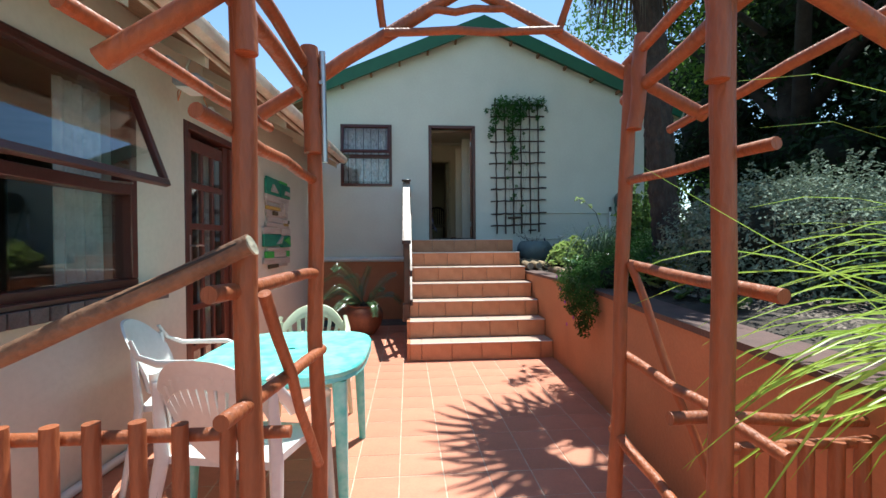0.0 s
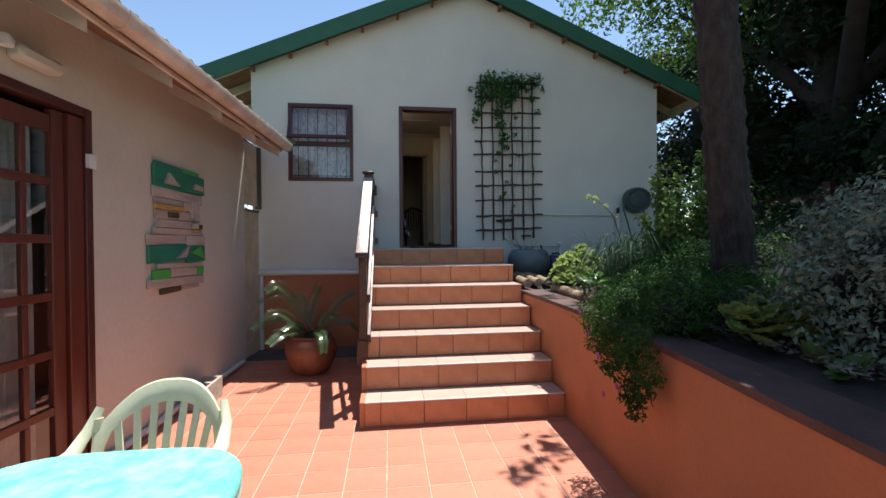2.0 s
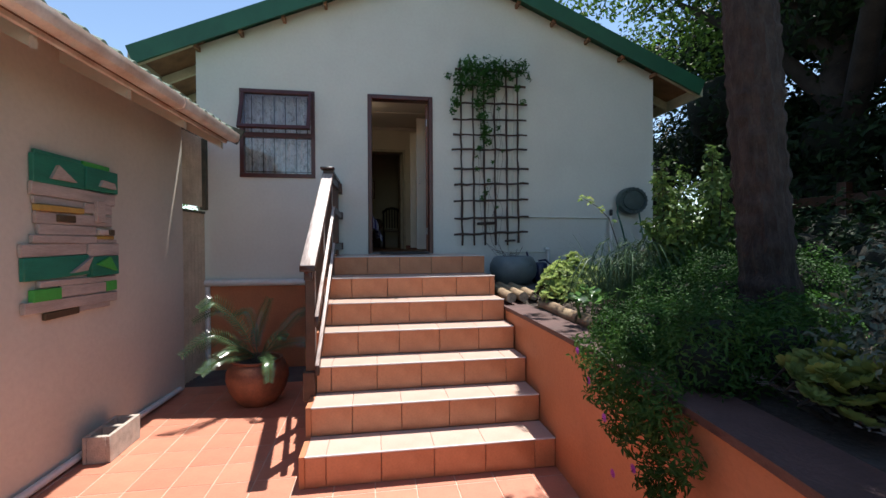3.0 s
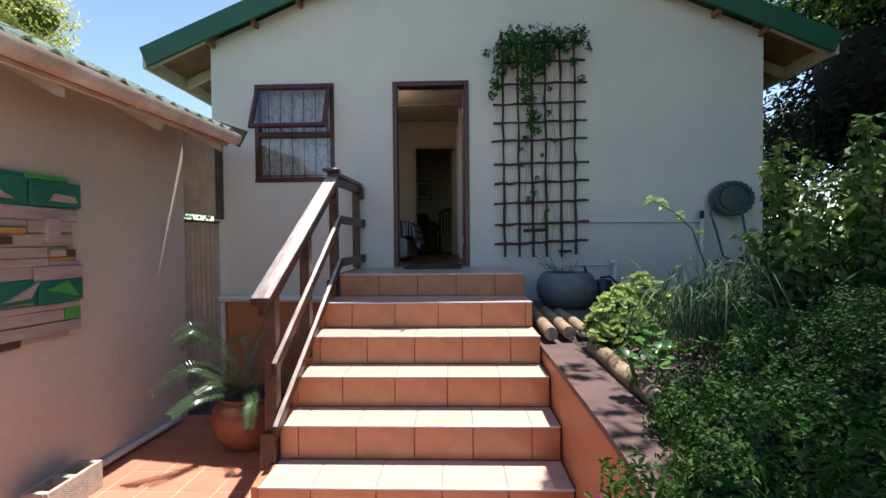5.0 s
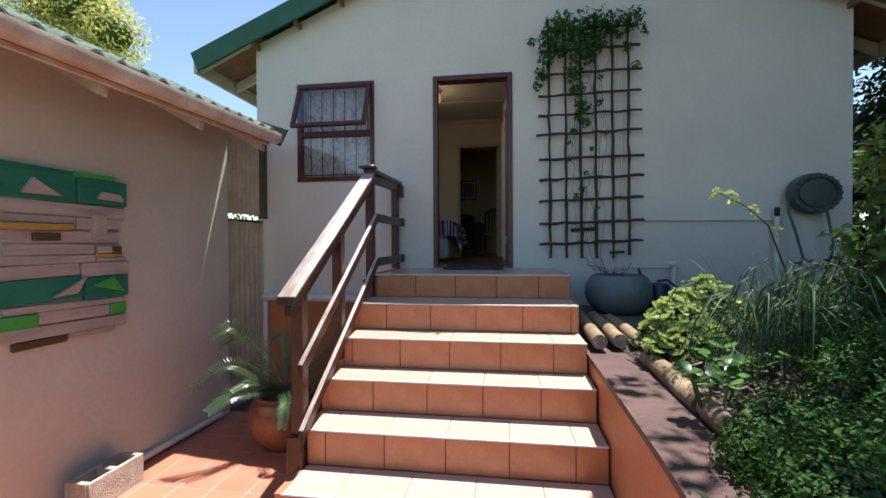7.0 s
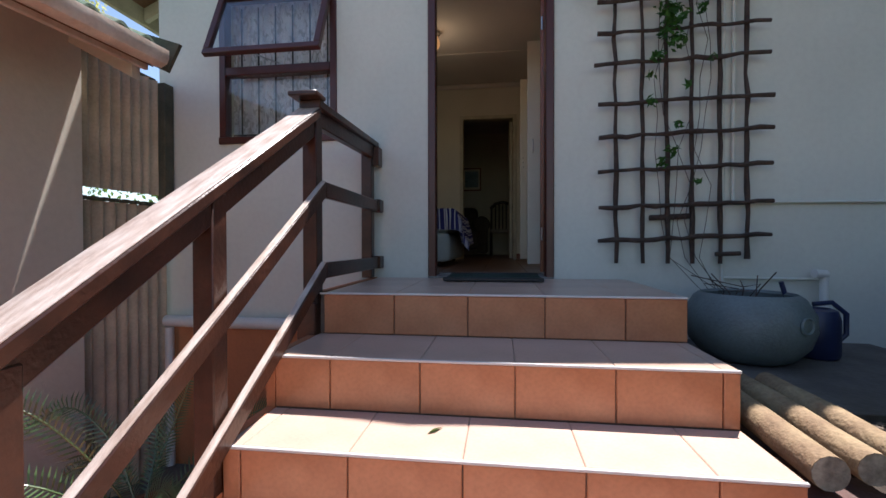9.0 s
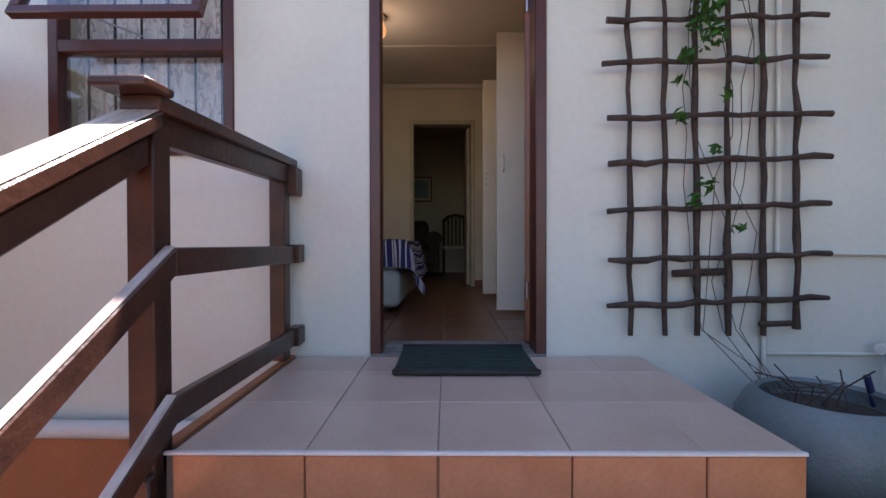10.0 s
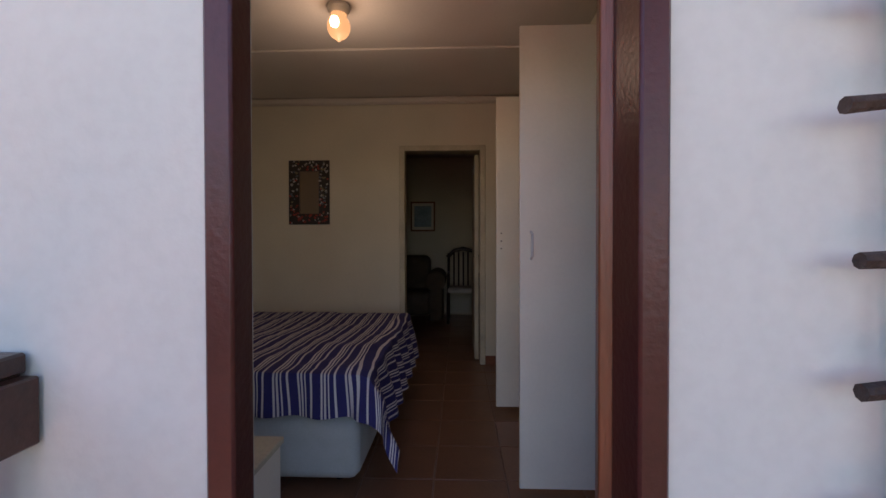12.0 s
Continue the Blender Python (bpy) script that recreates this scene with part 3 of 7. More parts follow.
for y0, y1, z0, z1 in ((LD1, LEND, -0.06, LTOP), (LD0, LD1, LDZ, LTOP), (LN1, LD0, -0.06, LTOP), (LN0, LN1, LNZ1, LTOP), (LN0, LN1, -0.06, LNZ0), (LBEG, LN0, -0.06, LTOP)):
    part("wall_field", lbox(-LW, 0, y0, y1, z0, z1), LEFTWALL, lw, smooth=False)
part("gable_end", lbox(-4.0, -LW, LEND - LW, LEND, -0.06, LTOP), LEFTWALL, lw, smooth=False)
room = root("low_building_room", ML @ Vector((-2, -3, 0)), "dim room behind the glazed door", kind="structure")
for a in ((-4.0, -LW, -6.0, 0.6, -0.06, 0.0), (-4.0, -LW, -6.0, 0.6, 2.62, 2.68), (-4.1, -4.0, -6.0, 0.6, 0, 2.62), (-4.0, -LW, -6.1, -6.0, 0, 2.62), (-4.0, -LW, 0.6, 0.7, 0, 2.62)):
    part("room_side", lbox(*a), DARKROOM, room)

# glazed door
ld = root("door_glazed", ML @ Vector((-0.05, (LD0 + LD1) / 2, 0)), "dark brown fifteen-pane glazed door with white curtain behind", kind="structure")
for y in (LD0, LD1 - 0.06):
    part("frame_post", lbox(-0.13, 0.006, y, y + 0.06, 0, LDZ, bevel=0.005), BROWN, ld)
part("frame_head", lbox(-0.13, 0.006, LD0 + 0.06, LD1 - 0.06, LDZ - 0.06, LDZ, bevel=0.005), BROWN, ld)
REDWOOD = mat("reddish varnished hardwood", (0.13, 0.032, 0.02), 0.35, 0.15, 5, 60, 0.2, stretch=(3, 3, 0.3))
a0, a1 = LD0 + 0.07, LD1 - 0.19
for y0, y1 in ((a0, a0 + 0.09), (a1 - 0.09, a1)):
    part("stile", lbox(-0.07, -0.03, y0, y1, 0.03, LDZ - 0.07, bevel=0.004), REDWOOD, ld)
part("side_post", lbox(-0.09, -0.01, a1 + 0.01, LD1 - 0.06, 0.03, LDZ - 0.07, bevel=0.004), REDWOOD, ld)
zs = [0.14 + k * (LDZ - 0.16 - 0.14) / 6 for k in range(7)]
for k, z in enumerate(zs):
    w = 0.05 if 0 < k < 6 else 0.1
    part("glazing_bar", lbox(-0.066, -0.034, a0 + 0.09, a1 - 0.09, z - w / 2, z + w / 2, bevel=0.003), REDWOOD, ld)
for k in (1, 2):
    y = a0 + 0.09 + k * (a1 - a0 - 0.18) / 3
    for i in range(6):
        part("glazing_bar", lbox(-0.066, -0.034, y - 0.018, y + 0.018, zs[i] + 0.027, zs[i + 1] - 0.027, bevel=0.003), REDWOOD, ld)
for i in range(6):
    for k in range(3):
        w = (a1 - a0 - 0.18) / 3
        y = a0 + 0.09 + k * w
        p = part("pane", lbox(-0.052, -0.048, y + 0.01, y + w - 0.01, zs[i] + 0.02, zs[i + 1] - 0.02), GLASS, ld)
        p.visible_shadow = False
hp = part("handle_plate", lbox(-0.03, -0.022, a0 + 0.02, a0 + 0.06, 1.15, 1.42, bevel=0.003), STEEL, ld, "steel handle plate")
hb = tube([ML @ Vector(p) for p in ((-0.022, a0 + 0.04, 1.33), (0.025, a0 + 0.04, 1.33), (0.03, a0 + 0.09, 1.335), (0.028, a0 + 0.15, 1.33))], 0.008, 8)
part("lever", hb, STEEL, hp)
part("hook_box", lbox(0.0, 0.03, LD1 - 0.06, LD1 - 0.0, 1.95, 2.04, bevel=0.003), WHITEPIPE, ld, "small white alarm contact")
curtain("door_curtain", 0, 0.22, 0, 0.15, 2.2, SHEER, "plain white curtain drawn aside behind the glazed door", 0.018, 5, m=ML @ Matrix.Translation((-0.16, a1 - 0.30, 0)) @ Matrix.Rotation(radians(90), 4, "Z"))

# wide window with a top-hung light
lwn = root("window_low_building", ML @ Vector((0, (LN0 + LN1) / 2, LNZ0)), "wide dark brown window with an open top-hung light", kind="structure")
for a in ((-0.12, 0.01, LN0, LN1, LNZ1 - 0.06, LNZ1), (-0.12, 0.01, LN0, LN1, LNZ0, LNZ0 + 0.07), (-0.12, 0.01, LN1 - 0.06, LN1, LNZ0 + 0.07, LNZ1 - 0.06), (-0.12, 0.01, LN0, LN0 + 0.06, LNZ0 + 0.07, LNZ1 - 0.06), (-0.1, 0.01, LN0 + 0.06, LN1 - 0.06, 1.66, 1.73)):
    part("window_frame", lbox(*a, bevel=0.005), BROWN, lwn)
for y0, y1 in ((LN0 + 0.06, LN0 + 0.82), (LN0 + 0.85, LN1 - 0.06)):
    p = part("pane", lbox(-0.05, -0.045, y0, y1, LNZ0 + 0.07, 1.66), GLASS, lwn)
    p.visible_shadow = False
hingeL = ML @ Matrix.Translation((0.01, 0, LNZ1 - 0.03)) @ Matrix.Rotation(radians(-20), 4, "Y") @ Matrix.Rotation(radians(90), 4, "Z") @ Matrix.Translation((0, 0, -(LNZ1 - 0.03)))
for y0, y1 in ((LN0 + 0.03, LN1 - 0.03),):
    sash("open_sash", lwn, y0, y1, 1.68, LNZ1 - 0.03, 0.0, m=hingeL)
part("stay", tube([ML @ Vector(p) for p in ((0.01, -3.0, 1.72), (0.2, -3.0, 1.70))], 0.006, 6), STEEL, lwn)
for k in range(9):
    p = part("sill_brick", lbox(-0.0, 0.09, LN1 + 0.2 - 0.105 * (k + 1), LN1 + 0.2 - 0.105 * k - 0.01, LNZ0 - 0.085, LNZ0 - 0.01, bevel=0.004, m=None), BRICKM, lwn, "dark brick of the window sill")
for k in range(9, 19):
    part("sill_brick", lbox(-0.0, 0.09, LN1 + 0.2 - 0.105 * (k + 1), LN1 + 0.2 - 0.105 * k - 0.01, LNZ0 - 0.085, LNZ0 - 0.01, bevel=0.004), BRICKM, lwn)
part("sill_board", lbox(-0.1, 0.07, LN0, LN1, LNZ0 - 0.008, LNZ0 + 0.02, bevel=0.004), BROWN, lwn)
curtain("window_curtain", 0, 0.34, 0, 1.1, 2.3, SHEER, "plain white curtain drawn to the side of the wide window", 0.02, 5, m=ML @ Matrix.Translation((-0.17, LN1 - 0.42, 0)) @ Matrix.Rotation(radians(90), 4, "Z"))

# roof edge, gutter and tiles
lroof = root("roof_low_building", ML @ Vector((0.3, -2, 2.6)), "low roof of weathered green tiles with a cream gutter", kind="structure")
GX = 0.485
SL = math.tan(radians(25.5))


def roof_z(x):
    return 2.70 + (GX - x) * SL


part("underlay", (lambda b: (b.transform(ML), b)[1])(prism([(GX - 0.02, roof_z(GX) - 0.03), (-4.2, roof_z(-4.2) - 0.03), (-4.2, roof_z(-4.2) - 0.07), (GX - 0.02, roof_z(GX) - 0.07)], LBEG, LEND + 0.025)), EAVEWOOD, lroof, smooth=False)
part("fascia", lbox(GX - 0.05, GX - 0.025, LBEG, LEND + 0.0, 2.605, 2.68, bevel=0.003), GUTTER, lroof)
gp = [(0.0, 0.0), (0.005, -0.045), (0.03, -0.075), (0.075, -0.085), (0.11, -0.07), (0.125, -0.04), (0.125, 0.005), (0.118, 0.005), (0.115, -0.035), (0.1, -0.062), (0.072, -0.075), (0.035, -0.066), (0.013, -0.04), (0.008, 0.0)]
g = prism([(GX - 0.024 + a, 2.70 + b) for a, b in gp], LBEG, LEND + 0.01)
g.transform(ML)
part("gutter", g, GUTTER, lroof, "cream painted half-round gutter with stains")
for y in (-5.5, -3.6, -1.7, 0.2):
    j = prism([(GX - 0.028 + a * 1.08, 2.70 + b * 1.08) for a, b in gp], y, y + 0.05)
    j.transform(ML)
    part("gutter_joint", j, GUTTER, lroof)
e = prism([(GX + 0.14, roof_z(GX + 0.14) + 0.12), (GX + 0.055, roof_z(GX + 0.055) - 0.07), (-4.2, roof_z(-4.2) - 0.07), (-4.2, roof_z(-4.2) + 0.05), (GX - 0.35, roof_z(GX - 0.35) + 0.06)], LEND + 0.04, LEND + 0.062)
e.transform(ML)
part("verge_board", e, VERGE, lroof, "weathered olive brown verge board", smooth=False)
for k in range(11):
    y = LEND - 0.02 - k * 0.78
    part("rafter_end", (lambda b: (b.transform(ML), b)[1])(prism([(0.0, roof_z(0.0) - 0.16), (GX - 0.06, roof_z(GX) - 0.16), (GX - 0.06, roof_z(GX) - 0.075), (0.0, roof_z(0) - 0.075)], y - 0.05, y)), LEFTWALL, lroof, "plastered rafter end", smooth=False)


def roof_tile_mesh():
    bm = bmesh.new()
    n = 20
    rows = []
    for j in (0, 1):
        for t in (0.0, -0.016):
            rows.append([bm.verts.new((0.36 * (-j) + 0.0, 0.30 * i / n, 0.36 * j * SL + 0.022 * math.sin(4 * math.pi * i / n) + 0.02 + t + (0.012 if j == 0 else 0))) for i in range(n + 1)])
    a, b, c, d = rows
    for i in range(n):
        bm.faces.new((a[i], a[i + 1], c[i + 1], c[i]))
        bm.faces.new((b[i], d[i], d[i + 1], b[i + 1]))
        bm.faces.new((a[i], b[i], b[i + 1], a[i + 1]))
    return finish(bm, "roof_tile", ROOFTILE)


rt = roof_tile_mesh()
for i in range(26):
    for j in range(6):
        o = new("roof_tile", rt)
        o.parent = lroof
        p = ML @ Vector((GX + 0.06 - j * 0.33, LEND - 0.275 - i * 0.30 + random.uniform(-.004, .004), 0))
        o.matrix_basis = world_of(lroof).inverted() @ Matrix.Translation((p.x, p.y, roof_z(GX + 0.06 - j * 0.33) + 0.024 + random.uniform(0, .006))) @ Matrix.Rotation(-math.atan(0.06), 4, "Z")

# lamps under the eave
fl = root("flood_lamp", ML @ Vector((0.3, -2.5, 2.4)), "grey floodlight with sensor hanging from the eave", "lamp")
part("lamp_head", lbox(0.2, 0.38, -2.62, -2.40, 2.42, 2.50, bevel=0.015), GREYLAMP, fl)
part("lamp_glass", lbox(0.22, 0.36, -2.6, -2.42, 2.405, 2.417, bevel=0.003), WHITEPIPE, fl)
part("bracket", tube([ML @ Vector(p) for p in ((0.28, -2.52, 2.5), (0.26, -2.54, 2.56), (0.3, -2.54, 2.64))], 0.01, 8), STEEL, fl)
part("sensor", lbox(0.16, 0.3, -2.80, -2.68, 2.49, 2.54, bevel=0.012), GREYLAMP, fl)
part("cable", tube([ML @ Vector(p) for p in ((0.25, -2.6, 2.5), (0.2, -2.5, 2.42), (0.12, -2.4, 2.38), (0.06, -2.3, 2.48), (0.03, -2.1, 2.66))], 0.004, 6), TERRA, fl, "thin orange cable")
bk = root("bulkhead_lamp", ML @ Vector((0.0, -1.63, 2.4)), "small plaster-coloured bulkhead lamp above the glazed door", "lamp")
part("lamp_body", lbox(0.0, 0.09, -1.76, -1.48, 2.42, 2.50, bevel=0.02), LEFTWALL, bk)
part("lamp_knob", lathe([(0.0, 0), (0.03, 0.0), (0.035, 0.03), (0.02, 0.06), (0.0, 0.06)], ML @ Vector((0.05, -1.80, 2.46)), 12), WHITEPIPE, bk)
part("cable", tube([ML @ Vector(p) for p in ((0.03, -1.8, 2.5), (0.012, -1.84, 2.58), (0.012, -1.82, 2.7))], 0.004, 6), TERRA, bk)

# screens in the gap between the buildings
sc = root("corrugated_screen", (-2.0, 7.3, 0), "brown corrugated screen panels between the two buildings", "fence")
for z0, z1, y1 in ((1.98, 2.80, 7.46), (-0.05, 1.90, 7.53)):
    bm = bmesh.new()
    n = 60
    rows = [[bm.verts.new((-1.84 + 0.06 * i / n + 0.014 * math.sin(i * 0.9) + dx, 6.86 + (y1 - 6.86) * i / n, z)) for i in range(n + 1)] for z in (z0, z1) for dx in (0, 0.006)]
    a, b, c, d = rows
    for i in range(n):
        bm.faces.new((a[i], a[i + 1], c[i + 1], c[i]))
        bm.faces.new((b[i + 1], b[i], d[i], d[i + 1]))
        bm.faces.new((c[i], c[i + 1], d[i + 1], d[i]))
    part("panel", bm, SHADECLOTH, sc)
part("post", box(-1.80, -1.735, 7.47, 7.56, 1.95, 2.80, 0.004), VERGE, sc)
part("rail", box(-1.85, -1.80, 6.86, 7.47, 2.80, 2.825, 0.004), VERGE, sc)
for k in range(9):
    y = 6.89 + 0.07 * k
    part("cap_strip", box(-1.85 + 0.09 * (y - 6.86), -1.80 + 0.09 * (y - 6.86), y, y + 0.045, 1.90, 1.925, 0.004), VERGE, sc)
dp = thing("down_pipe", tube([(-1.735, 7.50, 0.0), (-1.735, 7.50, 1.02)], 0.03, 14), WHITEPIPE, "short white plastic downpipe under the waste pipe", "pipe")
gpipe = thing("drain_pipe", tube(between((HX0 + 0.10, 7.50, 1.065), (-0.2, 7.50, 1.055), 8), 0.042, 16), WHITEPIPE, "white plastic waste pipe along the wall above the terracotta base", "pipe")
lp = [ML @ Vector((0.03, -6 + k * 0.6, 0.03 + (0.02 if k > 9 else 0))) for k in range(13)]
thing("floor_pipe", tube(lp, 0.026, 12), WHITEPIPE, "white plastic pipe lying along the foot of the wall", "pipe")

# ---- stairs ----
SX0, SX1 = -0.18, 1.475
FRONT = [4.69, 4.98, 5.275, 5.57, 5.86, 6.18, 6.595]
TOPZ = [0.2, 0.4, 0.6, 0.8, 1.0, 1.2, 1.395]
stairs = root("stairs", (0.65, 4.69, 0), "tiled steps of glazed terracotta with white edge trim", kind="structure")
core = bmesh.new()
for i in range(7):
    box(SX0, SX1, FRONT[i] + 0.012, (FRONT[i + 1] if i < 6 else YW), -0.05 if i < 1 else TOPZ[i - 1] - 0.02, TOPZ[i] - 0.012, bm=core)
box(SX0, SX1 - 0.001, FRONT[1] + 0.02, YW, -0.05, TOPZ[0] - 0.02, bm=core)
for i in range(1, 6):
    box(SX0, SX1 - 0.001, FRONT[i + 1] + 0.02, YW, TOPZ[i - 1] - 0.02, TOPZ[i] - 0.02, bm=core)
part("stair_core", core, GROUT_D, stairs, "dark grouted body of the steps", smooth=False)
for i in range(7):
    part("edge_trim", box(SX0, SX1, FRONT[i] - 0.004, FRONT[i] + 0.008, TOPZ[i] - 0.009, TOPZ[i] + 0.001, 0.002), NOSE, stairs, "thin white edge strip" if i == 0 else "")
side_wall = thing("stair_side_wall", prism([(4.69, -0.05)] + sum([[(FRONT[i], (TOPZ[i - 1] if i else -0.05)), (FRONT[i], TOPZ[i])] for i in range(7)], [])[1:] + [(YW, TOPZ[6]), (YW, -0.05)], SX0 - 0.035, SX0, "yz"), TERRA, "terracotta painted side of the steps", kind="structure", smooth=False)

# ---- railing ----
rail = root("stair_railing", (-0.22, 6.0, 0), "dark timber handrail beside the steps, top paled by bleaching and painted sun", "railing")
RXC = -0.215


def plank(a, b, w, h, bev=0.005):
    """A sawn board from a to b, w across and h high, its ends cut upright."""
    a, b = Vector(a), Vector(b)
    bm = bmesh.new()
    r = []
    for p in (a, b):
        r.append([bm.verts.new(p + Vector((sx * w / 2, 0, sz * h / 2))) for sx, sz in ((-1, -1), (1, -1), (1, 1), (-1, 1))])
    bm.faces.new(r[0][::-1])
    bm.faces.new(r[1])
    for k in range(4):
        bm.faces.new((r[0][k], r[0][(k + 1) % 4], r[1][(k + 1) % 4], r[1][k]))
    bmesh.ops.bevel(bm, geom=bm.edges[:], offset=bev, segments=1, affect="EDGES")
    return bm


for y, z0, z1 in ((5.27, 0.42, 1.41), (5.86, 0.85, 1.785), (6.60, 1.1, 2.24), (7.47, 1.40, 2.25)):
    part("post", box(RXC - 0.035, RXC + 0.035, y - 0.035, y + 0.035, z0, z1, 0.004), RAILWOOD, rail, "square dark timber post")
part("top_rail", plank((RXC, 5.12, 1.350), (RXC, 6.58, 2.248), 0.112, 0.045), RAILWOOD, rail, "brown sloping handrail")
# thin pale skin: part weathering, part sunlight painted on the upper face
part("rail_face", plank((RXC, 5.122, 1.3755), (RXC, 6.578, 2.2735), 0.104, 0.006, 0.002), RAILTOP, rail, "pale top face of the handrail, bleaching and sun gloss in its colour")
part("top_rail_under", plank((RXC, 5.15, 1.30), (RXC, 6.56, 2.165), 0.06, 0.075), RAILWOOD, rail)
part("level_rail", plank((RXC + 0.005, 6.56, 2.285), (RXC + 0.0, 7.56, 2.315), 0.105, 0.04), RAILWOOD, rail, "dark level handrail to the wall")
part("level_rail_under", plank((RXC + 0.005, 6.60, 2.235), (RXC + 0.02, 7.56, 2.255), 0.045, 0.085), RAILWOOD, rail)
part("cap_block", box(RXC - 0.07, RXC + 0.07, 6.49, 6.60, 2.304, 2.326, 0.005), RAILWOOD, rail)
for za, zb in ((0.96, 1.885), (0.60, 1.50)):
    part("rail_face", plank((RXC + 0.055, 5.162, za + 0.040), (RXC + 0.055, 6.598, zb + 0.040), 0.027, 0.006, 0.002), RAILTOP, rail, "pale top face of the rail, bleaching and sunlight in its colour")
    part("middle_rail", plank((RXC + 0.055, 5.16, za), (RXC + 0.055, 6.60, zb), 0.032, 0.075), RAILWOOD, rail)
    part("middle_rail", plank((RXC + 0.055, 6.60, zb), (RXC + 0.055, 7.47, zb + 0.0), 0.032, 0.075), RAILWOOD, rail)
for z in (1.5, 1.885):
    part("wall_block", box(RXC + 0.03, RXC + 0.085, 7.47, 7.56, z - 0.04, z + 0.045, 0.004), RAILWOOD, rail)
part("wall_block", box(RXC + 0.02, RXC + 0.075, 7.47, 7.562, 2.16, 2.29, 0.004), RAILWOOD, rail)
for y, z in ((5.27, 0.48), (6.6, 1.25)):
    part("foot_block", box(SX0 - 0.09, SX0 + 0.0, y - 0.06, y + 0.06, z - 0.12, z + 0.1, 0.005), RAILWOOD, rail)

# ---- garden bed and its wall ----
LINE = [(-1.5, 1.02), (0.0, 1.05), (1.0, 1.09), (1.5, 1.14), (2.0, 1.20), (2.5, 1.27), (3.0, 1.35), (3.5, 1.41), (4.0, 1.45), (4.5, 1.475), (5.2, 1.485), (6.15, 1.49)]


def wall_x(y):
    for (a, b), (c, d) in zip(LINE, LINE[1:]):
        if y <= c:
            return b + (d - b) * max(0, (y - a)) / (c - a)
    return LINE[-1][1]


def ribbon(y0, y1, n, off0, off1, z0, z1):
    """A bar that follows the curved garden wall."""
    bm = bmesh.new()
    rows = []
    for k in range(n + 1):
        y = y0 + (y1 - y0) * k / n
        x = wall_x(y)
        rows.append([bm.verts.new(p) for p in ((x + off0, y, z0), (x + off1, y, z0), (x + off1, y, z1), (x + off0, y, z1))])
    bm.faces.new(rows[0])
    bm.faces.new(rows[-1][::-1])
    for a, b in zip(rows, rows[1:]):
        for i in range(4):
            bm.faces.new((a[i], b[i], b[(i + 1) % 4], a[(i + 1) % 4]))
    return bm


thing("garden_wall", ribbon(-1.5, 6.15, 60, 0.0, 0.2, -0.06, 0.90), TERRA, "curving terracotta painted retaining wall", kind="structure")
capb = ribbon(-1.5, 6.15, 60, -0.012, 0.24, 0.90, 0.932)
bmesh.ops.bevel(capb, geom=[e for e in capb.edges if e.calc_length() > 0.05 and abs(e.verts[0].co.y - e.verts[1].co.y) > 0.01], offset=0.008, segments=2, affect="EDGES")
thing("wall_coping", capb, TERRA_D, "dark red polished coping on the garden wall", kind="structure")
bm = bmesh.new()
n, mm = 70, 40
rng = np.random.default_rng(5)
grid = []
for i in range(n + 1):
    y = -1.6 + (YW - 0.0 + 1.6) * i / n
    row = []
    for j in range(mm + 1):
        u = j / mm
        x0 = wall_x(y) + 0.2
        x = x0 + (7.2 - x0) * u ** 1.5
        z = 0.90 + 0.10 * min(1, u * 3) + 0.05 * noise.noise(Vector((x * 2, y * 2, 0))) + 0.02 * noise.noise(Vector((x * 9, y * 9, 3))) - (0.03 if j == 0 else 0)
        if y > 6.0:
            z = 0.985 + 0.012 * noise.noise(Vector((x * 5, y * 5, 3)))
        row.append(bm.verts.new((x, y, z)))
    grid.append(row)
for i in range(n):
    for j in range(mm):
        bm.faces.new((grid[i][j], grid[i][j + 1], grid[i + 1][j + 1], grid[i + 1][j]))
thing("garden_soil", bm, SOIL, "dark garden soil with leaf litter", kind="structure")
thing("upper_paving", box(SX1 + 0.002, 2.9, 6.35, YW - 0.002, 0.3, 1.015, 0.004), PAVING, "paving beside the top step, darkened for shade", kind="structure")
thing("bed_base", box(1.75, 8.2, -1.6, 14, -0.06, 0.86), SOIL, "earth under the garden bed", kind="structure")

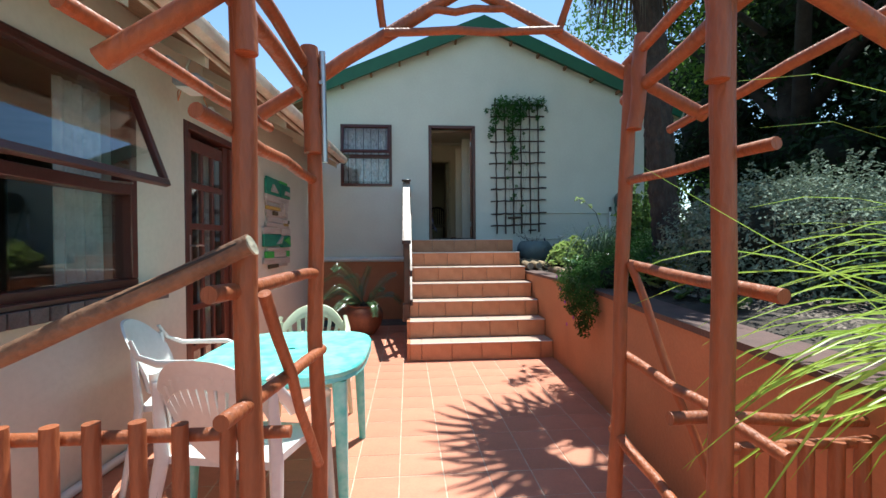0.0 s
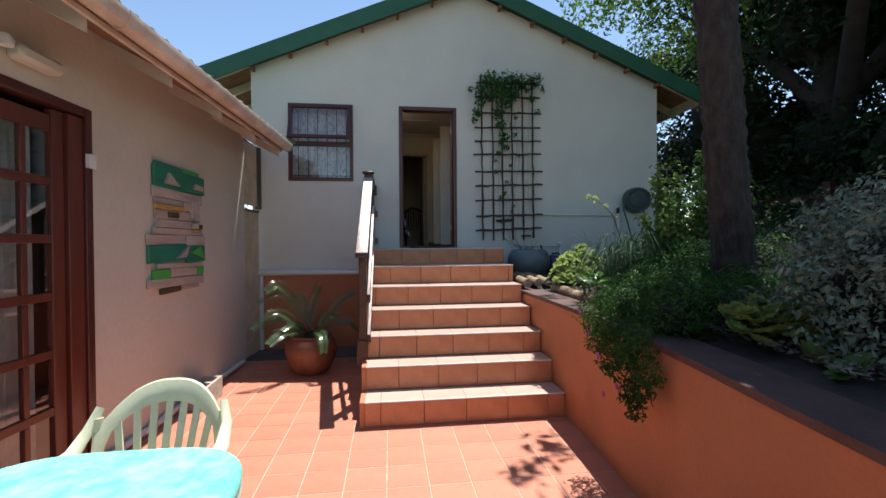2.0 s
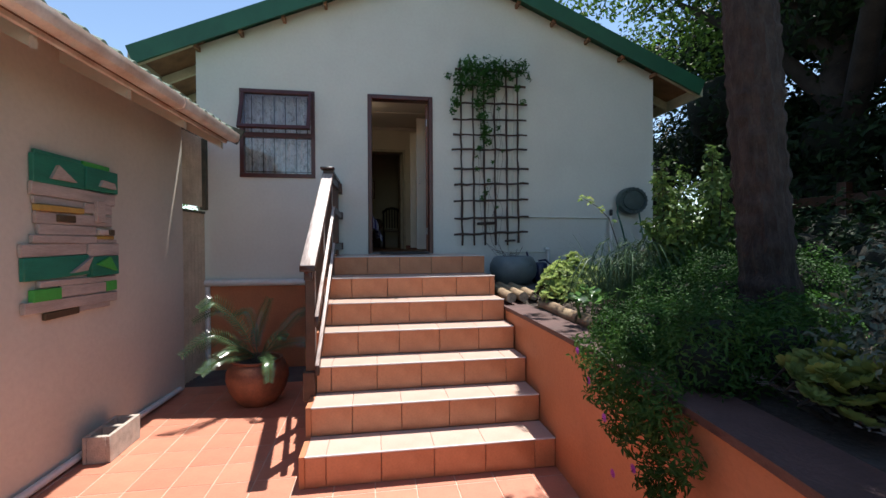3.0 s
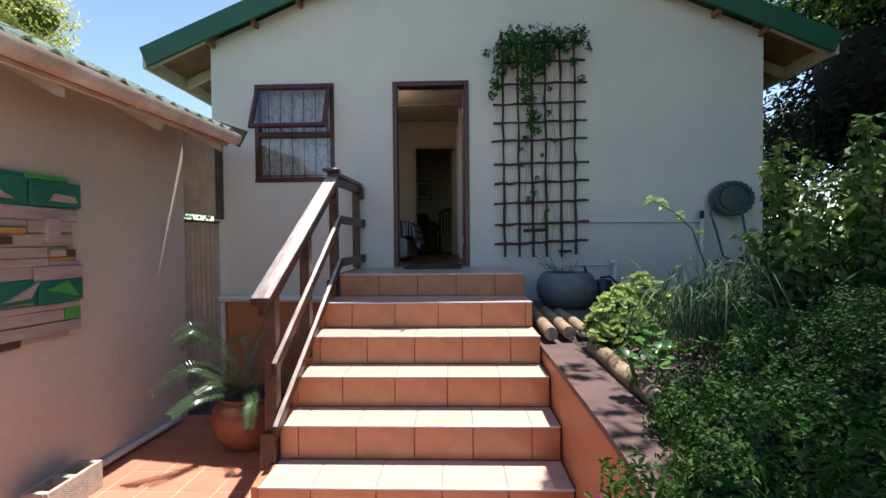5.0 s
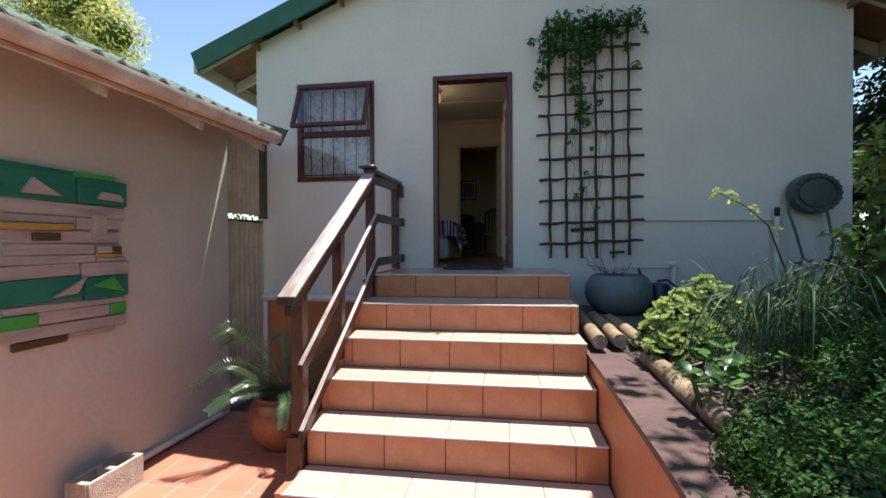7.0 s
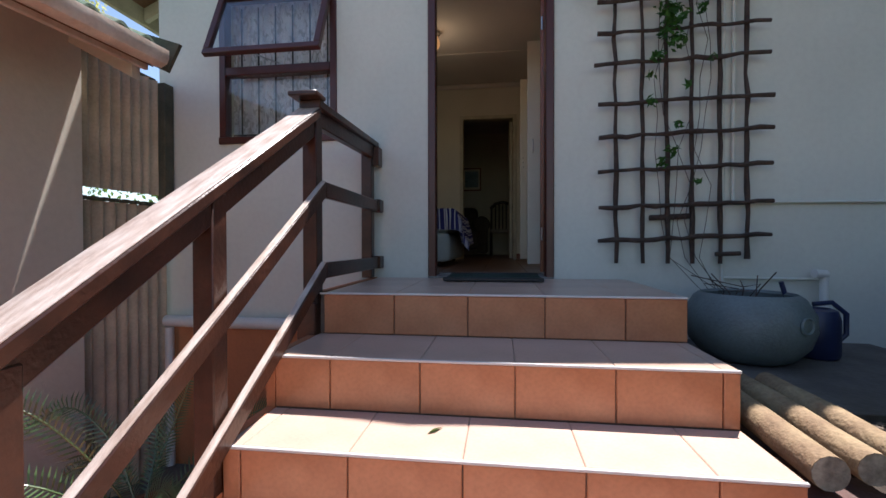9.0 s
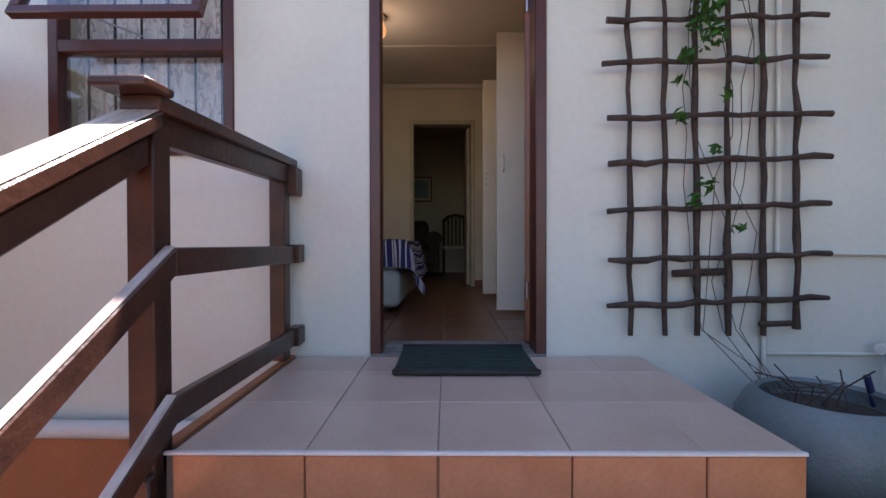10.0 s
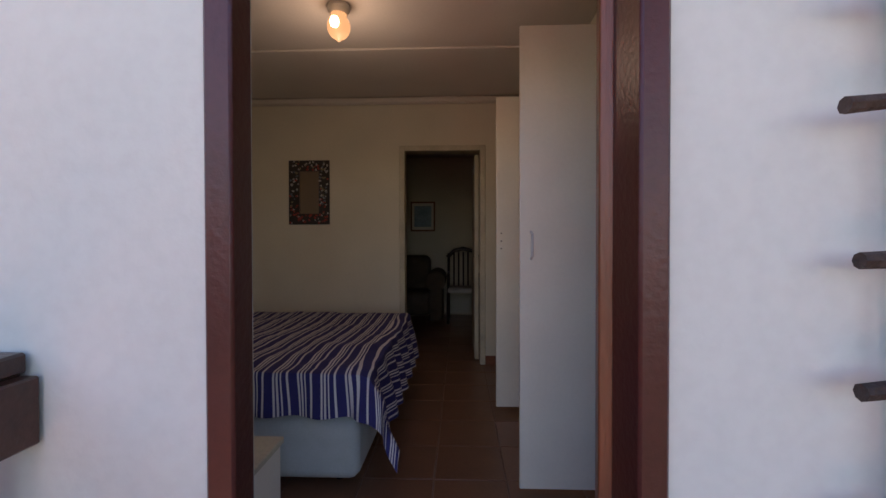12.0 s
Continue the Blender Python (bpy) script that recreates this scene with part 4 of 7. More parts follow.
# ---- pole arch, gate rail and picket fences ----
arch = root("pole_arch", (0, 1.03, 0), "rustic garden arch of orange-brown stained poles", "garden arch")
PR = 0.027
for name, a, b, r in (
    ("front_post", (-0.545, 0.81, 0), (-0.565, 0.81, 2.02), 0.028), ("front_post", (0.53, 0.78, 0), (0.55, 0.78, 2.1), 0.029),
    ("back_post", (-0.50, 1.28, 0), (-0.505, 1.28, 1.72), 0.026), ("back_post", (0.50, 1.27, 0), (0.585, 1.27, 1.95), 0.026),
    ("post_sleeve", (-0.50, 1.245, 1.63), (-0.51, 1.245, 1.97), 0.030), ("post_sleeve", (0.575, 1.235, 1.72), (0.605, 1.235, 2.04), 0.026),
    ("post_sleeve", (-0.535, 0.765, 1.74), (-0.54, 0.765, 2.1), 0.024), ("post_sleeve", (0.505, 0.745, 1.70), (0.51, 0.745, 2.1), 0.026),
    ("front_rafter", (-0.82, 0.755, 1.715), (0.05, 0.755, 2.26), 0.024), ("front_rafter", (0.97, 0.74, 1.79), (-0.02, 0.72, 2.28), 0.024),
    ("back_rafter", (-0.69, 1.31, 1.77), (0.06, 1.31, 2.25), 0.023), ("back_rafter", (0.88, 1.30, 1.79), (-0.04, 1.30, 2.25), 0.023),
    ("tie_beam", (-0.27, 1.275, 2.04), (0.34, 1.275, 2.07), 0.014), ("tie_beam", (-0.15, 1.30, 2.13), (0.16, 1.30, 2.15), 0.013),
    ("eave_pole", (-0.83, 0.66, 1.785), (-0.69, 1.42, 1.755), 0.017), ("eave_pole", (0.98, 0.70, 1.90), (0.82, 1.42, 1.77), 0.018),
    ("side_pole", (-0.60, 0.50, 2.0), (-0.51, 1.36, 1.90), 0.020), ("side_pole", (-0.60, 0.45, 1.90), (-0.515, 1.36, 1.83), 0.024),
    ("side_pole", (0.60, 0.55, 2.06), (0.60, 1.34, 1.98), 0.018), ("side_pole", (0.62, 0.50, 1.96), (0.60, 1.34, 1.85), 0.024),
    ("rung", (-0.61, 0.70, 1.60), (-0.50, 1.30, 1.545), 0.017), ("rung", (-0.59, 0.70, 1.236), (-0.50, 1.30, 1.24), 0.019),
    ("rung", (-0.57, 0.70, 0.98), (-0.49, 1.30, 0.98), 0.018), ("brace", (-0.535, 0.86, 1.22), (-0.49, 1.24, 0.62), 0.015),
    ("rung", (0.61, 0.70, 1.55), (0.565, 1.30, 1.548), 0.015), ("rung", (0.61, 0.68, 1.215), (0.575, 1.30, 1.26), 0.018),
    ("rung", (0.56, 1.30, 0.94), (0.66, 0.72, 0.84), 0.018), ("rung", (0.53, 1.30, 0.67), (0.60, 0.74, 0.50), 0.018),
    ("brace", (0.565, 1.24, 1.265), (0.70, 1.02, 0.60), 0.014),
    ("ridge_stub", (-0.275, 1.30, 2.07), (-0.31, 1.22, 2.26), 0.013), ("ridge_stub", (0.34, 1.30, 2.09), (0.38, 1.22, 2.26), 0.013),
):
    part(name, pole(a, b, r), POLE, arch)
part("metal_tube", tube(between((-0.463, 1.24, 1.60), (-0.468, 1.24, 1.955), 3), 0.010, 10), STEEL, arch, "grey metal tube with a bolt")
part("bolt", tube(between((-0.47, 1.22, 1.85), (-0.47, 1.245, 1.85), 2), 0.006, 8), STEEL, arch)
grl = root("sloping_rail", (-1.0, 0.73, 1.1), "sloping weathered brown pole rail with a pale split end", "rail")
part("rail", pole((-1.62, 0.735, 0.835), (-0.520, 0.735, 1.338), 0.0185, 0.006, 8, 1.2), POLE_W, grl)
crack = bmesh.new()
for k, (s0, s1, w) in enumerate(((0.02, 0.30, .0022), (0.34, 0.62, .0014), (0.05, 0.5, .0011))):
    a, c = Vector((-0.520, 0.735, 1.338)), Vector((-1.62, 0.735, 0.835))
    off = Vector((0, -0.0185 + .004 * (k == 2), 0.009 - 0.012 * (k == 2)))
    blade_strip(crack, [a.lerp(c, s0 + (s1 - s0) * t / 6) + off * 1.06 + Vector((0, 0, random.uniform(-.002, .002))) for t in range(7)], w * 1.5, (0, 1, 0))
part("drying_crack", crack, BLACK, grl, "dark drying cracks along the rail", smooth=False)
d = (Vector((-0.520, 0.735, 1.333)) - Vector((-1.62, 0.735, 0.83))).normalized()
part("cut_end", tube([Vector((-0.520, 0.735, 1.333)) + d * 0.0, Vector((-0.520, 0.735, 1.333)) + d * 0.004], 0.0222, 14), CUTWOOD, grl, "pale split end grain")


def picket_fence(at, label, xs, y, ztops, rails):
    f = root("picket_fence", at, label, "fence")
    for x, z in zip(xs, ztops):
        p = tube(between((x, y - 0.03, 0.0), (x + random.uniform(-.008, .008), y - 0.03, z), 4), 0.0185, 12, wob=0.003)
        part("picket", p, POLE, f)
    for a, b, r in rails:
        part("fence_rail", pole(a, b, r), POLE, f)
    return f


xs = [-0.63 - 0.099 * k for k in range(13)]
picket_fence((-1.2, 0.88, 0), "low fence of orange-brown round pickets beside the arch", xs, 0.90, [0.918 + 0.0015 * k + random.uniform(-.006, .006) for k in range(13)], [((-1.85, 0.905, 0.885), (-0.49, 0.905, 0.872), 0.017), ((-1.85, 0.905, 0.3), (-0.49, 0.905, 0.3), 0.017)])
xs = [0.68 + 0.085 * k for k in range(5)]
picket_fence((0.85, 0.88, 0), "low fence of orange-brown round pickets against the garden wall", xs, 0.90, [0.80] * 5, [((0.50, 0.915, 0.86), (1.07, 0.915, 0.83), 0.018), ((0.60, 0.885, 0.785), (1.07, 0.885, 0.79), 0.016), ((0.60, 0.915, 0.3), (1.07, 0.915, 0.3), 0.016)])

# ---- table and chairs ----
table = root("garden_table", (-0.885, 2.35, 0), "turquoise plastic garden table, pale mottling painted in for gloss", "table")
TCX, TCY, TA, TB = -0.885, 2.385, 0.455, 0.53


def super_ring(cx, cy, a, b, z, n=64, e=3.6):
    pts = []
    for k in range(n):
        t = 2 * math.pi * k / n
        c, s = math.cos(t), math.sin(t)
        pts.append((cx + a * math.copysign(abs(c) ** (2 / e), c), cy + b * math.copysign(abs(s) ** (2 / e), s), z))
    return pts


def ring_solid(rings, close=True):
    bm = bmesh.new()
    rs = [[bm.verts.new(p) for p in r] for r in rings]
    for a, b in zip(rs, rs[1:]):
        for k in range(len(a)):
            bm.faces.new((a[k], a[(k + 1) % len(a)], b[(k + 1) % len(a)], b[k]))
    if close:
        bm.faces.new(rs[0])
        bm.faces.new(rs[-1][::-1])
    return bm


top = []
for sc_, z in ((0.90, 0.662), (0.97, 0.662), (0.998, 0.670), (0.99, 0.690), (1.0, 0.698), (1.0, 0.712), (0.985, 0.722), (0.95, 0.722)):
    top.append(super_ring(TCX, TCY, TA * sc_, TB * sc_, z))
hole = [(TCX + 0.022 * math.cos(2 * math.pi * k / 64), TCY + 0.03 + 0.022 * math.sin(2 * math.pi * k / 64), 0.7215) for k in range(64)]
top.append(hole)
top.append([(x, y, 0.662) for x, y, z in hole])
top.append(top[0])
part("tabletop", ring_solid(top, False), TEAL, table)
for sx in (-1, 1):
    for sy in (-1, 1):
        x, y = TCX + sx * 0.345, TCY + sy * 0.405
        lg = ring_solid([super_ring(x + sx * o, y + sy * o, w, w, z, 16, 4) for o, w, z in ((0.02, 0.022, 0.0), (0.0, 0.036, 0.662))])
        part("leg", lg, TEAL, table, "turquoise tapering leg")


def monobloc(name, m, material, label, back_kind="slats", drop=0.0):
    """A stacking plastic armchair; it faces +y in its own space. Its back is of slats, a fan of slats or a plain shell."""
    c = new(name)
    c.empty_display_size = 0.1
    c.matrix_basis = m
    tagged(c, label, "chair", "garden chairs round the table")
    W = world_of(c)

    def put(n, bm):
        bm.transform(W)
        return part(n, bm, material, c)
    # seat: a dished sheet
    bm = bmesh.new()
    n = 12
    tp, bt = [], []
    for i in range(n + 1):
        u = i / n * 2 - 1
        ra, rb = [], []
        for j in range(n + 1):
            v = j / n * 2 - 1
            w = 0.22 + 0.035 * (v + 1) / 2
            z = 0.435 - 0.018 * (1 - u * u) * (1 - v * v) - (0.03 * max(0, v - 0.6) / 0.4)
            ra.append(bm.verts.new((u * w, v * 0.215 + 0.01, z)))
            rb.append(bm.verts.new((u * w, v * 0.215 + 0.01, z - 0.012 - (0.02 if abs(u) == 1 or abs(v) == 1 else 0))))
        tp.append(ra)
        bt.append(rb)
    for i in range(n):
        for j in range(n):
            bm.faces.new((tp[i][j], tp[i + 1][j], tp[i + 1][j + 1], tp[i][j + 1]))
            bm.faces.new((bt[i][j], bt[i][j + 1], bt[i + 1][j + 1], bt[i + 1][j]))
    for i in range(n):
        for A, B in (((i, 0), (i + 1, 0)), ((i, n), (i + 1, n)), ((0, i), (0, i + 1)), ((n, i), (n, i + 1))):
            bm.faces.new((tp[A[0]][A[1]], tp[B[0]][B[1]], bt[B[0]][B[1]], bt[A[0]][A[1]]))
    put("seat", bm)

    # back: a leaning arch, bulging backward
    def back(u, z):
        lean = -0.205 - (z - 0.42) * 0.30
        return Vector((u * (0.235 + 0.03 * (z - 0.42)), lean + 0.07 * u * u, z))
    def top_z(u):
        return 0.855 - 0.16 * abs(u) ** 2.6
    n = 22
    bm = bmesh.new()
    prev = None
    for i in range(n + 1):
        u = (i / n * 2 - 1)
        zt = top_z(u)
        zb = 0.50 if back_kind == "shell" else zt - (0.085 if back_kind == "slats" else 0.11) - 0.05 * (abs(u) > 0.86)
        row = [bm.verts.new(back(u, z) + Vector((0, o, 0))) for z, o in ((zb, 0.006), ((zb + zt) / 2, 0.012), (zt, 0.0), (zt + 0.004, -0.012), ((zb + zt) / 2, -0.004), (zb, -0.008))]
        if prev:
            for k in range(6):
                bm.faces.new((prev[k], row[k], row[(k + 1) % 6], prev[(k + 1) % 6]))
        else:
            bm.faces.new(row)
        prev = row
    bm.faces.new(prev[::-1])
    frame_ = put("backrest", bm)
    count, low, wide = {"slats": (7, 0.50, 0.74), "fan": (11, 0.10, 0.84), "shell": (0, 0, 0)}[back_kind]
    for k in range(count):
        u0 = (k - (count - 1) / 2) / ((count - 1) / 2)
        pts = [back(u0 * (low + (wide - low) * s ** 0.7), 0.425 + (top_z(u0 * wide) - 0.06 - 0.425) * s) for s in (0, .25, .5, .75, 1)]
        bm = bmesh.new()
        pr = None
        for q in pts:
            w, t = 0.014, 0.005
            row = [bm.verts.new(q + Vector(o)) for o in ((-w, -t, 0), (w, -t, 0), (w, t, 0), (-w, t, 0))]
            if pr:
                for e in range(4):
                    bm.faces.new((pr[e], pr[(e + 1) % 4], row[(e + 1) % 4], row[e]))
            else:
                bm.faces.new(row[::-1])
            pr = row
        bm.faces.new(pr)
        put("slat", bm)
    for s in (-1, 1):
        pts = [back(s * 0.97, 0.78), back(s * 1.02, 0.70) + Vector((s * 0.015, 0.01, 0)), Vector((s * 0.272, -0.12, 0.66 - drop)), Vector((s * 0.282, 0.02, 0.65 - drop)), Vector((s * 0.28, 0.13, 0.645 - drop)), Vector((s * 0.275, 0.19, 0.615 - drop)), Vector((s * 0.265, 0.215, 0.55)), Vector((s * 0.26, 0.22, 0.43))]
        put("armrest", tube(pts, [0.018, 0.022, 0.028, 0.03, 0.03, 0.028, 0.024, 0.022], 12, flat=0.45))
        put("leg", tube([(s * 0.25, 0.215, 0.44), (s * 0.265, 0.235, 0.2), (s * 0.275, 0.25, 0.0)], [0.028, 0.022, 0.018], 10, flat=0.7))
        put("leg", tube([back(s * 0.98, 0.74), (s * 0.24, -0.21, 0.43), (s * 0.262, -0.25, 0.2), (s * 0.275, -0.28, 0.0)], [0.018, 0.028, 0.022, 0.018], 10, flat=0.7))
    return c


monobloc("garden_chair", pose(-0.92, 2.96, 0, 0, 0, 182), CREAMPLASTIC, "faded cream plastic armchair beyond the turquoise table", "slats", 0.02)
monobloc("garden_chair", pose(-0.93, 1.85, 0, 0, 0, -12) @ Matrix.Scale(1.05, 4), WHITEPLASTIC, "white plastic armchair with fan-slatted back beside the picket fence", "fan", 0.05)
monobloc("garden_chair", pose(-1.50, 2.56, 0, 0, 0, -76) @ Matrix.Scale(1.05, 4), WHITEPLASTIC, "white plastic armchair with a plain shell back, against the cream wall", "shell")

# ---- painted driftwood panel on the wall ----
mural = root("plank_artwork", ML @ Vector((0.03, -0.15, 1.0)), "wall art of green and whitewashed offcut planks", "wall art")
for y0, y1, z0, z1, m_, t in (
    (-.54, -.10, 1.93, 2.11, MURAL_G, .035), (-.10, .25, 1.935, 2.10, MURAL_G, .045), (-.52, -.12, 2.108, 2.135, MURAL_G, .03), (-.12, .17, 2.10, 2.135, MURAL_L, .035),
    (-.55, .24, 1.845, 1.928, MURAL_W, .03), (-.53, -.1, 1.795, 1.842, MURAL_W, .025), (-.1, .2, 1.765, 1.842, MURAL_W, .03), (-.52, -.12, 1.752, 1.792, MURAL_Y, .045),
    (-.52, .2, 1.672, 1.75, MURAL_W, .028), (.0, .095, 1.70, 1.86, MURAL_W, .05), (-.36, -.2, 1.688, 1.735, MURAL_D, .045),
    (-.5, .02, 1.60, 1.668, MURAL_W, .03), (.03, .13, 1.605, 1.65, MURAL_W, .05), (.13, .2, 1.605, 1.65, MURAL_D, .05), (.02, .22, 1.575, 1.602, MURAL_Y, .03), (-.55, .02, 1.545, 1.597, MURAL_W, .035), (.02, .25, 1.545, 1.573, MURAL_W, .03),
    (-.63, -.08, 1.462, 1.542, MURAL_W, .03), (-.08, .26, 1.45, 1.542, MURAL_W, .04), (-.62, -.06, 1.315, 1.459, MURAL_G, .035), (-.06, .25, 1.30, 1.447, MURAL_G, .045),
    (-.5, .24, 1.256, 1.297, MURAL_W, .03), (-.56, -.33, 1.175, 1.253, MURAL_L, .04), (-.33, .12, 1.178, 1.253, MURAL_W, .03), (.12, .24, 1.178, 1.253, MURAL_L, .035),
    (-.62, .24, 1.10, 1.173, MURAL_W, .035), (-.46, -.16, 1.05, 1.097, MURAL_D, .03), (-.16, .16, 1.06, 1.097, MURAL_W, .03),
):
    part("plank", lbox(0.004, t, y0 + 0.003, y1 - 0.003, z0, z1, bevel=0.004, m=Matrix.Translation((0, (y0 + y1) / 2, (z0 + z1) / 2)) @ Matrix.Rotation(random.uniform(-0.02, 0.02), 4, "X") @ Matrix.Translation((0, -(y0 + y1) / 2, -(z0 + z1) / 2))), m_, mural)
for tri_, m_, t in ((((-.42, 1.965), (-.2, 1.965), (-.36, 2.06)), MURAL_W, .055), (((.02, 1.97), (.2, 1.965), (.18, 2.01), (.05, 2.02)), MURAL_W, .065), (((-.26, 1.34), (-.06, 1.45), (-.12, 1.35)), MURAL_W, .06), (((-.02, 1.39), (.2, 1.33), (.12, 1.44)), MURAL_L, .065)):
    b = prism(tri_, 0.02, t, "yz")
    b.transform(ML)
    part("offcut", b, m_, mural, smooth=False)

# ---- pots and small things outside ----
block = root("concrete_block", ML @ Vector((0.16, 0.0, 0)), "rough hollow concrete block on the patio by the wall", "building block")
bm = bmesh.new()
BL = ((0.075, 0.10), (0.215, 0.24))
for a in ((-0.088, -0.06, -0.205, 0.205), (0.06, 0.088, -0.205, 0.205), (-0.06, 0.06, -0.205, -0.17), (-0.06, 0.06, -0.02, 0.02), (-0.06, 0.06, 0.17, 0.205)):
    box(a[0], a[1], a[2], a[3], 0, 0.19, 0.004, bm=bm)
bm.transform(Matrix.Translation((-1.672, 5.455, 0)) @ Matrix.Rotation(radians(1), 4, "Z"))
part("block_body", bm, CONCRETE, block)

CY = (-0.93, 6.30, 0.0)
cp = root("potted_cycad", CY, "round terracotta pot with an arching cycad", "potted plant")
part("pot", lathe([(0.0, 0.0), (0.15, 0.0), (0.20, 0.05), (0.255, 0.14), (0.285, 0.25), (0.28, 0.32), (0.25, 0.385), (0.222, 0.41), (0.232, 0.425), (0.228, 0.435), (0.205, 0.43), (0.20, 0.39), (0.0, 0.375)], CY, 44), CLAY, cp, "round terracotta pot with a wide belly")
part("plant_soil", lathe([(0.0, 0.36), (0.20, 0.36), (0.19, 0.39), (0.0, 0.40)], CY, 24), SOIL, cp)
part("trunk", lathe([(0.0, 0.37), (0.06, 0.37), (0.07, 0.42), (0.05, 0.46), (0.0, 0.48)], CY, 16), BARK, cp)


def frond(bm, pts, w=0.075, first=0.16, n=34, lean=Vector((0, -0.75, 0.66))):
    """An arching feather leaf through the given points."""
    pts = [Vector(p) for p in pts]
    e_ = [pts[0] * 2 - pts[1]] + pts + [pts[-1] * 2 - pts[-2]]
    line = []
    for i in range(1, len(e_) - 2):
        p0, p1, p2, p3 = e_[i - 1:i + 3]
        for k in range(14):
            t = k / 14
            line.append(0.5 * (2 * p1 + (p2 - p0) * t + (2 * p0 - 5 * p1 + 4 * p2 - p3) * t * t + (3 * p1 - p0 - 3 * p2 + p3) * t ** 3))
    line.append(pts[-1])
    tube(line[::3] + [line[-1]], 0.0042, 5, bm)
    for i in range(n):
        s = first + (1 - first) * (i + 0.5) / n
        k = s * (len(line) - 1)
        a0 = line[int(k)].lerp(line[min(len(line) - 1, int(k) + 1)], k % 1)
        f = (line[min(len(line) - 1, int(k) + 1)] - line[int(k)]).normalized() if int(k) < len(line) - 1 else (line[-1] - line[-2]).normalized()
        side = f.cross(lean)
        side = side.normalized() if side.length > .05 else Vector((1, 0, 0))
        up = side.cross(f)
        u = (s - first) / (1 - first)
        ll = w * (0.35 + 0.65 * math.sin(math.pi * min(1, 0.12 + u * 0.8)) ** 0.7) * random.uniform(.9, 1.08)
        for sg in (-1, 1):
            tip = a0 + side * sg * ll + f * ll * 0.5 + up * ll * 0.10
            mid = a0 + side * sg * ll * 0.5 + f * ll * 0.28 + up * ll * 0.16
            q = [bm.verts.new(v_) for v_ in (a0 - f * 0.003, a0 + f * 0.003, mid + f * 0.0042, tip, mid - f * 0.0042)]
            bm.faces.new((q[0], q[1], q[2], q[4]))
            bm.faces.new((q[4], q[2], q[3]))


B0 = (-0.925, 6.28, 0.44)
for line_, w in (
    ([B0, (-1.045, 6.13, 0.80), (-1.21, 6.02, 1.01), (-1.32, 5.95, 0.965)], .075),
    ([B0, (-1.069, 6.15, 0.592), (-1.235, 6.0, 0.72), (-1.43, 5.85, 0.585)], .07),
    ([B0, (-1.053, 6.12, 0.50), (-1.17, 5.95, 0.52), (-1.26, 5.8, 0.44)], .075),
    ([B0, (-1.02, 6.2, 0.52), (-1.10, 6.05, 0.58), (-1.16, 5.93, 0.55)], .04),
    ([B0, (-0.85, 6.12, 0.50), (-0.765, 6.0, 0.475), (-0.745, 5.93, 0.42), (-0.735, 5.88, 0.32)], .062),
    ([B0, (-0.84, 6.2, 0.51), (-0.72, 6.15, 0.66), (-0.62, 6.1, 0.66)], .06),
    ([B0, (-0.97, 6.42, 0.60), (-0.93, 6.5, 0.80), (-0.86, 6.5, 0.98)], .07),
    ([B0, (-0.75, 6.42, 0.635), (-0.6, 6.5, 0.80), (-0.45, 6.52, 0.87)], .07),
    ([B0, (-1.0, 6.45, 0.66), (-1.09, 6.55, 0.84), (-1.25, 6.6, 0.80)], .06),
    ([B0, (-1.1, 6.4, 0.52), (-1.3, 6.45, 0.60), (-1.5, 6.45, 0.5)], .07),
    ([B0, (-0.7, 6.3, 0.55), (-0.5, 6.3, 0.56), (-0.38, 6.3, 0.45)], .06),
    ([B0, (-1.08, 6.32, 0.72), (-1.28, 6.3, 0.90), (-1.50, 6.28, 0.80)], .065),
):
    bm = bmesh.new()
    frond(bm, line_, w * 1.12)
    part("frond", bm, FROND, cp, smooth=False)

cp.location.x += 0.07

bp = root("bowl_pot", (1.98, 7.12, 1.015), "large blue-grey round planter with dry stems", "plant pot")
part("pot", lathe([(0.0, 0.0), (0.17, 0.0), (0.21, 0.02), (0.27, 0.09), (0.295, 0.17), (0.29, 0.25), (0.25, 0.325), (0.225, 0.345), (0.215, 0.35), (0.205, 0.335), (0.225, 0.29), (0.22, 0.27), (0.0, 0.265)], (1.98, 7.12, 1.015), 48), BLUEPOT, bp)
part("pot_soil", lathe([(0.0, 0.27), (0.215, 0.27), (0.2, 0.285), (0.0, 0.295)], (1.98, 7.12, 1.015), 24), SOIL, bp)
mk = lathe([(0.0, 0.0), (0.04, 0.0), (0.045, 0.008), (0.038, 0.014), (0.03, 0.008), (0.0, 0.012)], (0, 0, 0), 20, m=Matrix.Rotation(radians(90), 4, "X"))
mk.transform(Matrix.Translation((2.10, 6.855, 1.235)) @ Matrix.Rotation(radians(24), 4, "Z"))
part("round_seal", mk, BLUEPOT, bp, "raised round ornament")
for k in range(9):
    a = random.uniform(0, 6.28)
    p0 = Vector((1.93 + 0.06 * math.cos(a), 7.12 + 0.06 * math.sin(a), 1.29))
    part("dry_stem", tube([p0, p0 + Vector((random.uniform(-.08, .08), random.uniform(-.06, .06), random.uniform(.05, .13))), p0 + Vector((random.uniform(-.18, .18), random.uniform(-.12, .1), random.uniform(.05, .2)))], 0.003, 5), TWIG, bp)

